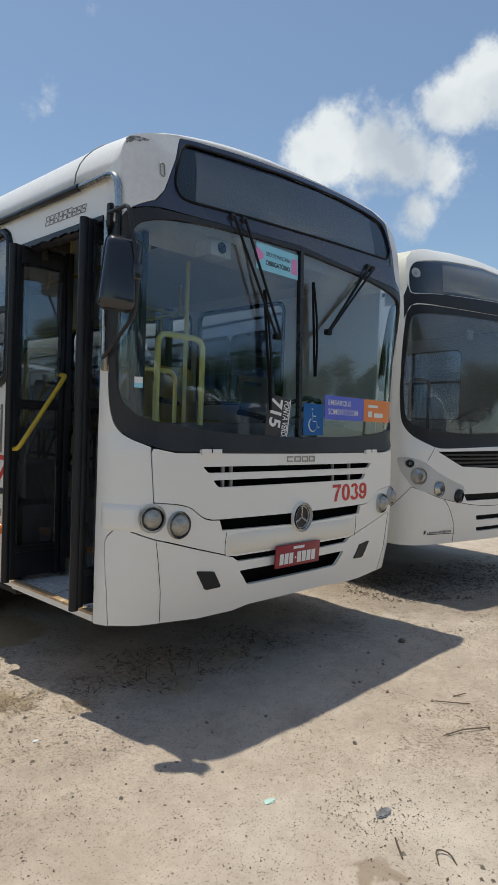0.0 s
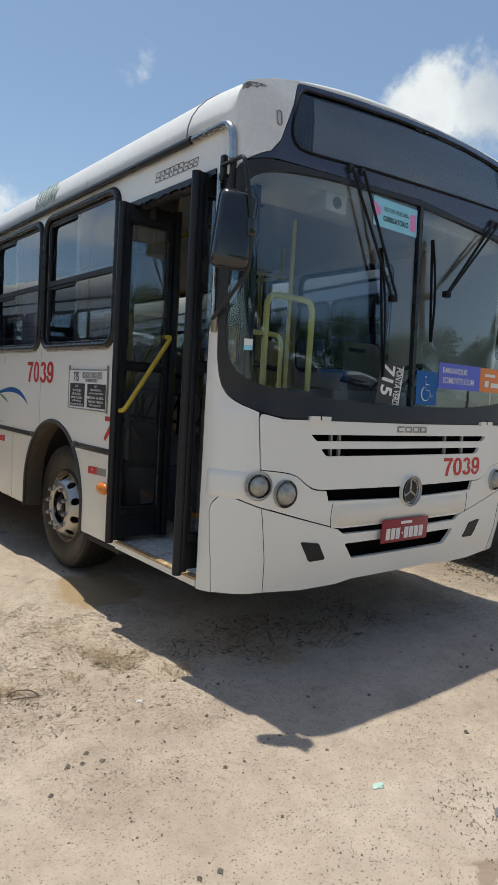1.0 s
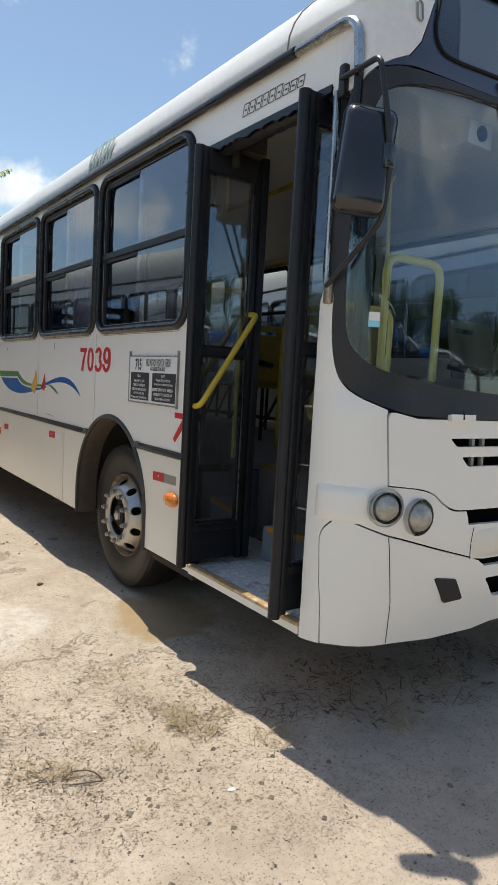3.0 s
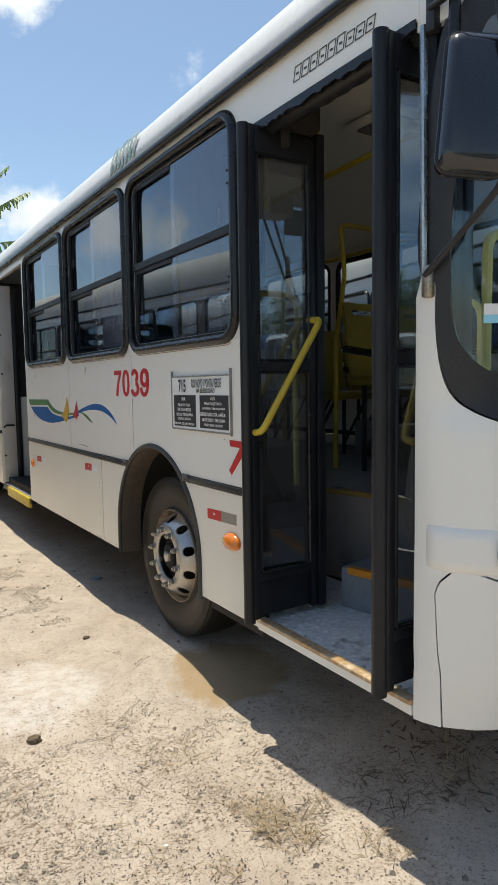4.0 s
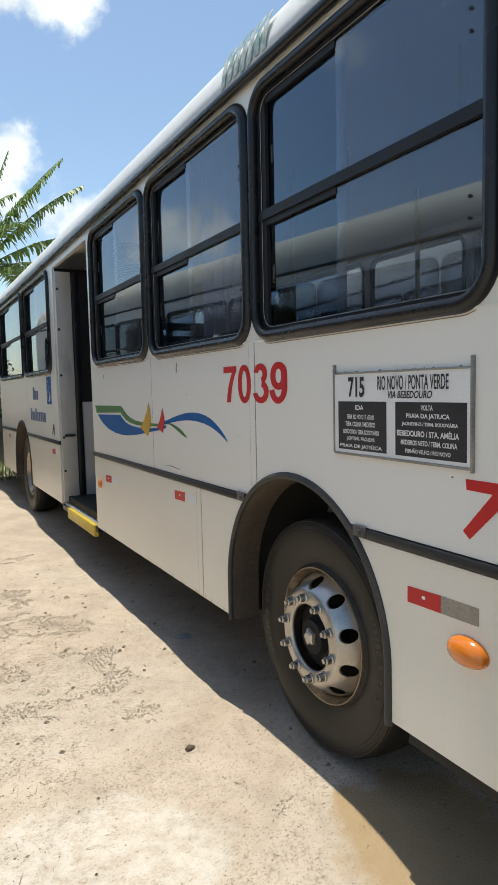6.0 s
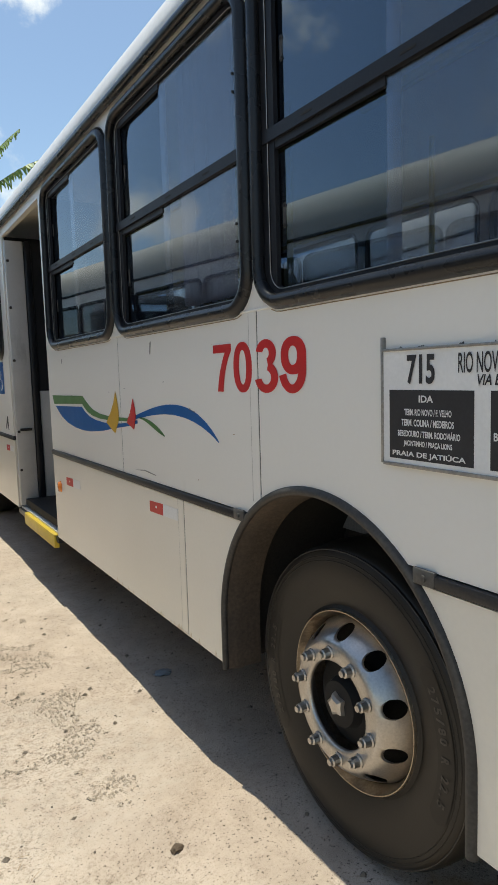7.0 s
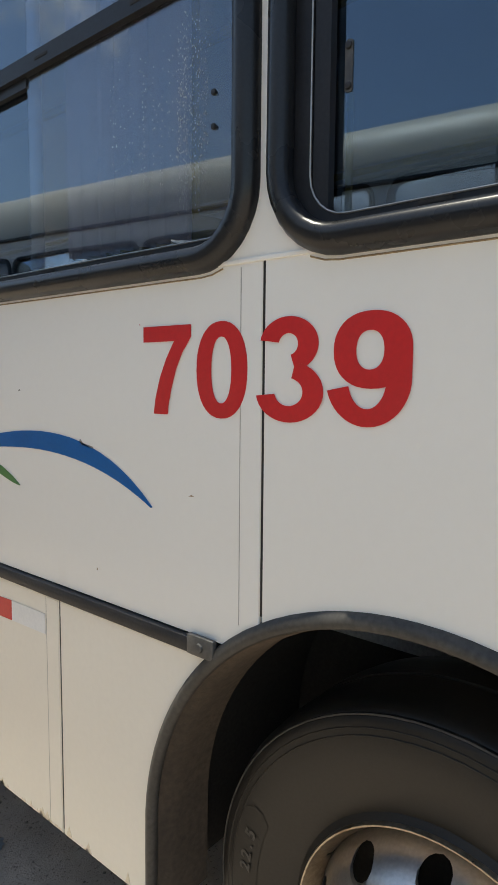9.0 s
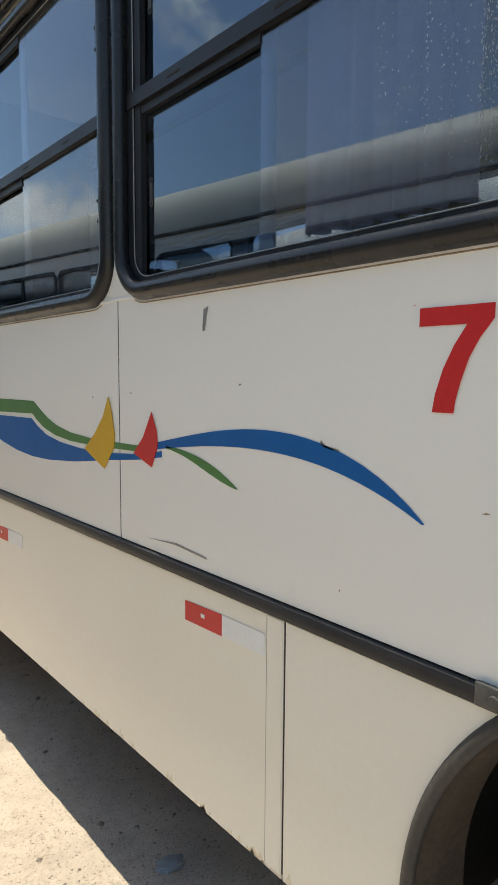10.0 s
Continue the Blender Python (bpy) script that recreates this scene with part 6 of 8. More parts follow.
def wheelchair(name, frame_at, w, h, parent, label):
    """A blue access sign: a seated figure of plain lines in a wheel."""
    bm = bmesh.new()
    box(bm, -w / 2, w / 2, -h / 2, h / 2, 0, 0.0012)
    bmesh.ops.transform(bm, matrix=frame_at, verts=bm.verts)
    sign = part(name, bm, BLUE, parent, label, smooth=0)
    bm = bmesh.new()
    k = h / 0.2
    tube(bm, [frame_at @ Vector((k * (-0.008 + 0.042 * math.cos(a)), k * (-0.035 + 0.042 * math.sin(a)), 0.0018)) for a in np.linspace(radians(115), radians(385), 20)], 0.0045 * k, 6, flat=0.3)
    tube(bm, [frame_at @ Vector((k * x, k * y, 0.0018)) for x, y in ((-0.012, 0.045), (-0.008, -0.012), (0.030, -0.014), (0.046, -0.052), (0.060, -0.046))], 0.0055 * k, 6, flat=0.3)
    tube(bm, [frame_at @ Vector((k * x, k * y, 0.0018)) for x, y in ((-0.010, 0.022), (0.022, 0.020))], 0.0045 * k, 6, flat=0.3)
    tube(bm, [frame_at @ Vector((k * (-0.014 + 0.004 * math.cos(a)), k * (0.064 + 0.004 * math.sin(a)), 0.0018)) for a in np.linspace(0, 6.28, 9)], 0.0075 * k, 6, flat=0.3)
    part("sign_figure", bm, PAPER, sign)
    return sign


wheelchair("access_sign", side_frame(4.28, 1.47, 0.002), 0.20, 0.26, bus, "blue access sign with a white wheelchair")
decal("livery_arrow", [(4.12, 1.16), (4.10, 1.05), (4.12, 1.05), (4.15, 1.11), (4.20, 1.05), (4.22, 1.07), (4.15, 1.16)], INK, "dark livery arrow")
# peeling poster scraps on the roof edge
PEEL = surface("torn_poster_scrap", (0.50, 0.53, 0.50), (0.18, 0.30, 0.27), 0.6, scale=16, amount=0.25, grain=0.3, grain_scale=50)
for k in range(7):
    y0 = 0.50 - 0.055 * k
    pts = [(y0, 2.66 + 0.02 * random.random()), (y0 - 0.036, 2.66 + 0.02 * random.random()), (y0 - 0.040, 2.80 + 0.03 * random.random()), (y0 - 0.004, 2.79 + 0.03 * random.random())]

    def on_roof(y, z, d):
        q = ((z - 2.64) / 0.49)
        a = 1.25 * (1 - min(1.0, q) ** 2.5) ** 0.4
        return Vector((1.25 - a - 0.002 + d, y, z))
    part("poster_scrap", plate(on_roof, pts, thick=0.001, off=-0.001, cuts_b=(2.70, 2.74, 2.78)), PEEL, roof, "torn faded poster scrap", smooth=0)
# chips and scratches on the panels
for pts in ([(1.090, 1.580), (1.074, 1.585), (1.086, 1.535), (1.094, 1.535)], [(0.745, 1.325), (0.735, 1.318), (0.700, 1.314), (0.700, 1.317), (0.733, 1.322), (0.742, 1.330)], [(1.32, 1.040), (1.20, 1.052), (1.08, 1.044), (1.08, 1.040), (1.20, 1.047)], [(2.42, 1.56), (2.40, 1.56), (2.405, 1.535), (2.415, 1.535)]):
    decal("paint_chip", pts, ALU, "bare scraped paint chip")
scuff = surface("black_scuff", (0.06, 0.06, 0.06), (0.4, 0.4, 0.39), 0.7, scale=40, amount=0.25, grain=0.4)
bm = plate(front, [(-1.262, 2.750), (-1.245, 2.765), (-1.225, 2.762), (-1.20, 2.778), (-1.165, 2.776), (-1.15, 2.788), (-1.115, 2.792), (-1.105, 2.802), (-1.16, 2.803), (-1.215, 2.796), (-1.262, 2.778)], (), 0.002, -0.0025, CUT_U)
part("corner_scuff", bm, scuff, bus, "black scrape on the roof corner")
# windscreen stickers, stuck inside the glass
def sticker(name, u0, u1, z0, z1, material, label, off=0.0105):
    return part(name, plate(front, [(u0, z0), (u1, z0), (u1, z1), (u0, z1)], (), 0.0008, off, CUT_U, CUT_Z), material, bus, label)


CYAN = surface("pale_cyan_print", (0.30, 0.66, 0.78), (0.26, 0.60, 0.74), 0.5, scale=9, grain=0.04)
PINK = surface("pink_print", (0.75, 0.28, 0.55), (0.7, 0.25, 0.5), 0.5)
VIOLET = surface("violet_blue_print", (0.10, 0.14, 0.60), (0.09, 0.12, 0.55), 0.5)
ORANGE_P = surface("orange_print", (0.75, 0.22, 0.04), (0.7, 0.2, 0.04), 0.5)
note = sticker("mask_notice", -0.392, -0.024, 2.324, 2.474, CYAN, "pale blue mask notice with dark writing", off=0.0095)
part("pink_mark", plate(front, [(-0.392, 2.36), (-0.332, 2.39), (-0.332, 2.42), (-0.392, 2.45)], (), 0.0006, 0.0085), PINK, note)
part("pink_mark", plate(front, [(-0.085, 2.35), (-0.034, 2.35), (-0.034, 2.44), (-0.085, 2.44)], (), 0.0006, 0.0085), PINK, note)
letters("notice_writing", "USO DE MÁSCARA", front_frame(-0.312, 2.410, -0.0082), 0.030, 0.21, INK, note, bold=0.0)
letters("notice_writing", "OBRIGATÓRIO", front_frame(-0.312, 2.358, -0.0082), 0.036, 0.21, INK, note, bold=0.02)
wheelchair("access_sign", front_frame(0.145, 1.492, -0.0095), 0.20, 0.195, bus, "blue access sign with a white wheelchair")
pay = sticker("boarding_notice", 0.262, 0.72, 1.498, 1.652, VIOLET, "violet boarding notice with white writing", off=0.0095)
letters("notice_writing", "EMBARQUE", front_frame(0.30, 1.585, -0.0082), 0.040, 0.26, PAPER, pay, bold=0.005)
letters("notice_writing", "SOMENTE COM", front_frame(0.30, 1.530, -0.0082), 0.038, 0.34, PAPER, pay, bold=0.005)
tail = sticker("payment_notice", 0.722, 1.115, 1.498, 1.652, ORANGE_P, "orange payment notice with pale bars", off=0.0095)
bm = bmesh.new()
bars(bm, front_frame(0.78, 1.512, -0.0082), [(0.0, 0.085, 0.13, 0.018), (0.08, 0.018, 0.12, 0.03), (0.0, 0.018, 0.05, 0.04)])
tagged(part("notice_bars", bm, PAPER, tail, smooth=0), kind="stuff")
m = front_frame(-0.185, 1.495, -0.012) @ Matrix.Rotation(radians(-99), 4, "Z")
bm = bmesh.new()
box(bm, -0.122, 0.122, -0.098, 0.098, -0.004, 0.0)
bmesh.ops.transform(bm, matrix=m, verts=bm.verts)
card = part("route_card", bm, INK, bus, "black route card leaning behind the windscreen", smooth=0)
letters("card_writing", "715", m @ Matrix.Translation((-0.105, -0.075, 0.0008)), 0.100, 0.17, PAPER, card, bold=0.03)
letters("card_writing", "PONTA VERDE", m @ Matrix.Translation((-0.105, 0.038, 0.0008)), 0.050, 0.225, PAPER, card, bold=0.02)
part("card_edge", plate(lambda a, b, d: m @ Vector((a, b, 0.0006 - d)), [(-0.122, 0.090), (0.122, 0.090), (0.122, 0.098), (-0.122, 0.098)], thick=0.0005), PAPER, card)
small = sticker("inspection_sticker", -1.163, -1.122, 1.60, 1.652, PAPER, "small white and blue sticker", off=0.0095)
part("blue_half", plate(front, [(-1.163, 1.60), (-1.122, 1.60), (-1.122, 1.622), (-1.163, 1.622)], (), 0.0006, 0.0085, CUT_U), CYAN, small)

# ---- inside the bus ----
for row in ((1.0, 2.46, -1.90, -0.98, 0.86, 0.895), (0.82, 2.46, -0.98, -0.56, 0.86, 0.895), (0.52, 1.98, -0.56, 0.58, 0.86, 0.895), (0.03, 2.46, 0.58, 2.72, 0.86, 0.895), (0.58, 2.46, 2.72, 3.94, 0.86, 0.895), (0.03, 2.46, 3.94, 5.38, 0.86, 0.895), (0.52, 1.98, 5.38, 6.50, 0.86, 0.895), (0.03, 2.46, 6.50, REAR - 0.04, 0.86, 0.895), (0.03, 0.52, -0.60, 0.60, 1.14, 1.16), (1.98, 2.46, -0.60, 0.60, 1.14, 1.16), (0.50, 0.53, -0.60, 0.60, 0.86, 1.15), (1.97, 2.0, -0.60, 0.60, 0.86, 1.15), (0.03, 0.52, 5.36, 6.52, 1.14, 1.16), (1.98, 2.46, 5.36, 6.52, 1.14, 1.16), (0.50, 0.53, 5.36, 6.52, 0.86, 1.15), (1.97, 2.0, 5.36, 6.52, 0.86, 1.15)):
    part("floor_panel", boxes(row), FLOORM, bus, "dark bus floor")
bm = bmesh.new()
rows = [[bm.verts.new((1.25 + a, y, 2.62 + 0.12 * math.sqrt(max(0.0, 1 - (a / 1.22) ** 2)))) for a in np.linspace(-1.215, 1.215, 15)] for y in (-1.78, 1, 4, 7, REAR - 0.05)]
for p, q in zip(rows, rows[1:]):
    for i in range(len(p) - 1):
        bm.faces.new((p[i], p[i + 1], q[i + 1], q[i]))
part("inside_roof", bm, CREAM, bus, "cream ceiling lining")
part("engine_cover", boxes((1.30, 1.78, -1.05, -0.45, 0.893, 1.19), bevel=0.09), RUBBER, bus, "black padded engine cover")
vent = part("ceiling_vent", boxes((0.78, 1.12, -0.98, -0.64, 2.690, 2.715), bevel=0.01), CREAM, bus, "cream ceiling vent frame")
part("vent_flap", boxes((0.83, 1.07, -0.93, -0.69, 2.676, 2.694), bevel=0.008), GREY, vent)
part("front_locker", boxes((0.16, 2.34, -1.97, -1.55, 2.45, 2.70), bevel=0.04), CREAM, bus, "cream locker above the windscreen")
part("camera_box", boxes((0.60, 0.76, -1.98, -1.84, 2.36, 2.46), bevel=0.015), CREAM, bus, "cream box under the locker")
bm = bmesh.new()
lathe(bm, [(0, 0.03), (0.006, 0.03), (0.007, 0.0)], (0.68, -1.98, 2.41), axis="y", seg=16)
part("box_lens", bm, DARK, bus)
bm = bmesh.new()
prof = [(-1.98, 1.02), (-2.03, 1.34), (-1.95, 1.415), (-1.72, 1.45), (-1.58, 1.40), (-1.56, 1.10), (-1.56, 0.90)]
sections = []
for x, k in ((0.30, 0.0), (0.38, 0.75), (0.55, 0.95), (0.9, 1.0), (1.5, 1.05), (1.9, 1.1), (2.2, 1.05), (2.42, 0.9)):
    bowed = 0.05 * ((x - 1.25) / 1.25) ** 2 + (0.10 if abs(x - 1.25) > 1.0 else 0.0)
    sections.append([bm.verts.new((x, y + bowed, 0.90 + (z - 0.90) * (0.55 + 0.45 * k))) for y, z in prof])
for p, q in zip(sections, sections[1:]):
    for i in range(len(p) - 1):
        bm.faces.new((p[i], p[i + 1], q[i + 1], q[i]))
bm.faces.new(sections[0]), bm.faces.new(sections[-1])
dash = part("dashboard", bm, GREY, bus, "grey moulded dashboard", smooth=50)
part("instrument_hood", boxes((1.62, 2.18, -1.80, -1.60, 1.38, 1.50), bevel=0.03), GREY, dash)
bm = bmesh.new()
m = Matrix.Translation((1.90, -1.50, 1.52)) @ Matrix.Rotation(radians(-35), 4, "X")
tube(bm, [m @ Vector((0.235 * math.cos(a), 0.235 * math.sin(a), 0)) for a in (2 * math.pi * k / 40 for k in range(40))], 0.016, 8, closed=True)
for a in (30, 150, 270):
    tube(bm, [m @ Vector((0, 0, -0.03)), m @ Vector((0.23 * math.cos(radians(a)), 0.23 * math.sin(radians(a)), 0))], 0.013, 8)
tube(bm, [m @ Vector((0, 0, -0.02)), m @ Vector((0, -0.05, -0.45))], 0.03, 8)
part("steering_wheel", bm, RUBBER, bus, "black steering wheel")
for pts, r, mat in (([(0.41, -1.79, 1.34), (0.41, -1.79, 1.925), (0.735, -1.79, 1.925), (0.735, -1.79, 1.40)], 0.017, PALEYELLOW), ([(0.47, -1.45, 0.95), (0.47, -1.45, 1.76), (0.82, -1.45, 1.76), (0.82, -1.45, 0.95)], 0.014, PALEYELLOW),
                    ([(1.45, -0.8, 0.89), (1.45, -0.8, 2.68)], 0.017, PALEYELLOW), ([(1.32, 0.06, 0.89), (1.325, 0.06, 1.7), (1.40, 0.06, 2.15), (1.36, 0.06, 2.46), (2.20, 0.06, 2.46)], 0.016, YELLOW), ([(2.36, 0.66, 0.89), (2.36, 0.66, 2.64)], 0.014, YELLOW),
                    ([(0.62, -0.2, 2.66), (0.62, -0.2, 2.40), (0.62, 9.5, 2.40)], 0.015, YELLOW), ([(1.88, -0.2, 2.66), (1.88, -0.2, 2.40), (1.88, 9.5, 2.40)], 0.015, YELLOW), ([(0.78, 1.2, 0.89), (0.78, 1.2, 2.68)], 0.016, YELLOW), ([(1.72, 1.2, 0.89), (1.72, 1.2, 2.68)], 0.016, YELLOW)):
    bm = bmesh.new()
    tube(bm, rounded(pts, 0.07, 6), r, 10)
    part("grab_pole", bm, mat, bus, "yellow grab pole")
SEATY = surface("yellow_seat_plastic", (0.36, 0.26, 0.02), (0.28, 0.20, 0.02), 0.45, scale=6, grain=0.08)


def bus_seat(x, y, z, mat, flip=1):
    """A moulded seat: shell back with a hand slot, cushion, frame and armrest."""
    bm = bmesh.new()
    back = plate(lambda a, b, d: Vector((x + a, y + flip * (0.02 + d + 0.16 * (b - 0.05) + 0.06 * (a / 0.2) ** 2 * -1), z + b)), rrect(-0.21, 0.21, 0.02, 0.50, 0.06, 4), [rrect(-0.10, 0.10, 0.42, 0.455, 0.012, 3)], 0.022, 0.0, (-0.14, -0.07, 0, 0.07, 0.14))
    bm.free()
    seat = part("passenger_seat", back, mat, bus, "yellow moulded plastic seat", smooth=60)
    bm = bmesh.new()
    box(bm, x - 0.21, x + 0.21, min(y, y - flip * 0.42), max(y, y - flip * 0.42), z - 0.03, z + 0.03, bevel=0.025)
    part("cushion", bm, mat, seat, smooth=60)
    for a in (-0.15, 0.15):
        bm = bmesh.new()
        tube(bm, [(x + a, y - flip * 0.1, z - 0.02), (x + a, y - flip * 0.1, 0.89)], 0.016, 6)
        tube(bm, [(x + a, y - flip * 0.36, z - 0.02), (x + a, y - flip * 0.1, 0.98)], 0.012, 6)
        part("seat_leg", bm, BLACK, seat)
    bm = bmesh.new()
    tube(bm, rounded([(x - 0.22, y, z + 0.20), (x - 0.22, y - flip * 0.30, z + 0.15)], 0.02), 0.027, 8, flat=0.7)
    part("armrest", bm, RUBBER, seat)


bus_seat(1.50, -0.08, 1.46, SEATY)
bus_seat(1.96, -0.08, 1.46, SEATY)
bus_seat(2.05, -1.02, 1.35, GREY)
part("handrail", tube(bmesh.new(), rounded([(0.85, -1.10, 2.70), (0.85, -1.10, 2.56), (0.95, 0.9, 2.56), (0.95, 0.9, 2.70)], 0.05, 5), 0.015, 10), YELLOW, bus, "yellow ceiling handrail")
for k in range(9):
    for x in (0.30, 1.75, 2.20):
        y = 0.75 + 0.95 * k
        if not (x < 1 and (2.5 < y < 4.2 or 7.4 < y < 8.8)):
            bus_seat(x, y, 1.36, SEATY if k % 2 == 0 else GREY)

# second door: open stepwell with a grey folded leaf and a yellow step lip; third door closed
part("door_well", boxes((0.02, 0.55, 2.72, 2.745, 0.45, 2.54), (0.02, 0.55, 3.915, 3.94, 0.45, 2.54), (0.55, 0.58, 2.74, 3.92, 0.45, 0.89), (0.0, 0.56, 2.74, 3.92, 0.40, 0.44)), DOORBLACK, bus, "dark second door well")
part("door_well_step", boxes((0.02, 0.45, 2.76, 3.90, 0.44, 0.455)), CHECK, bus, "grey chequered second step")
lip = part("step_lip", boxes((-0.014, 0.02, 2.79, 3.66, 0.360, 0.448), bevel=0.004), YELLOW, bus, "yellow painted step edge")
LEAFG = surface("grey_door_leaf_paint", (0.52, 0.51, 0.49), (0.42, 0.415, 0.40), 0.5, scale=5, grain=0.08, stain=(0.10, 0.09, 0.08), stain_at=0.66)
leaf = part("door_leaf", boxes((0.004, 0.140, 3.835, 3.885, 0.47, 2.50), bevel=0.006), LEAFG, bus, "grey folded door leaf")
part("leaf_gasket", boxes((0.142, 0.195, 3.815, 3.885, 0.47, 2.50), bevel=0.012), DOORBLACK, leaf)
second_leaf = part("door_leaf", boxes((0.198, 0.50, 3.835, 3.875, 0.47, 1.36), bevel=0.006), LEAFG, bus, "grey folded door leaf with dark glass")
part("leaf_glass", boxes((0.198, 0.50, 3.840, 3.870, 1.362, 2.50)), FRAME, second_leaf)
part("leaf_handle", boxes((0.03, 0.12, 3.818, 3.836, 1.055, 1.075), bevel=0.003), DARK, leaf)
for z in (0.75, 1.05, 1.6, 2.0, 2.35):
    bm = lathe(bmesh.new(), [(0, 0.012), (0.006, 0.009), (0.007, 0.0)], (0.022, 3.836, z), axis="y", seg=8)
    part("hinge_bolt", bm, DARK, leaf)
leaf = part("door_leaf", boxes((0.05, 0.40, 2.80, 2.84, 0.47, 2.50), (0.40, 0.44, 2.79, 2.85, 0.47, 2.50), bevel=0.006), DOORBLACK, bus, "dark folded door leaf")
part("post_panel", boxes((0.004, 0.03, 2.63, 2.738, 0.45, 2.54)), WHITE, bus, "white door post panel")
d3 = part("rear_door", boxes((0.03, 0.06, 7.63, 8.44, 0.45, 2.53), bevel=0.004), DOORBLACK, bus, "closed dark rear door")
for a, b in ((7.68, 8.00), (8.06, 8.40)):
    part("door_pane", boxes((0.022, 0.028, a, b, 1.1, 2.40)), GLASS, d3)

# a gathered curtain and dried water marks behind the second window
bm = bmesh.new()
folds = [[bm.verts.new((0.065 + 0.016 * math.sin(k * 1.15) + 0.006 * math.sin(k * 2.7), 0.50 + 0.009 * k, z)) for k in range(40)] for z in (1.70, 2.1, 2.54)]
for p, q in zip(folds, folds[1:]):
    for k in range(39):
        bm.faces.new((p[k], p[k + 1], q[k + 1], q[k]))
curtain = part("curtain", bm, surface("faded_lilac_curtain", (0.85, 0.76, 0.83), (0.74, 0.66, 0.74), 0.8, scale=9, grain=0.1), bus, "faded lilac curtain gathered behind a window", smooth=80)
thick = curtain.modifiers.new("thickness", "SOLIDIFY")
thick.thickness = 0.002
drops = random.Random(17)
bm = bmesh.new()
for _ in range(120):
    y = drops.choice((drops.uniform(0.40, 0.47), drops.uniform(0.40, 0.47), drops.uniform(0.42, 0.66)))
    z = drops.uniform(1.90, 2.07)
    for _ in range(drops.randint(3, 9)):
        z -= drops.uniform(0.012, 0.05)
        if z < 1.72:
            break
        r = drops.uniform(0.0002, 0.0005)
        yy = y + drops.uniform(-0.004, 0.004)
        bars(bm, side_frame(yy, z, -0.0106), [(-r, -r * 3.0, 2 * r, 6.0 * r)])
tagged(part("water_marks", bm, surface("dried_water_marks", (0.50, 0.51, 0.52), (0.34, 0.35, 0.36), 0.8), bus, "pale dried water marks on glass", smooth=0), kind="stuff")

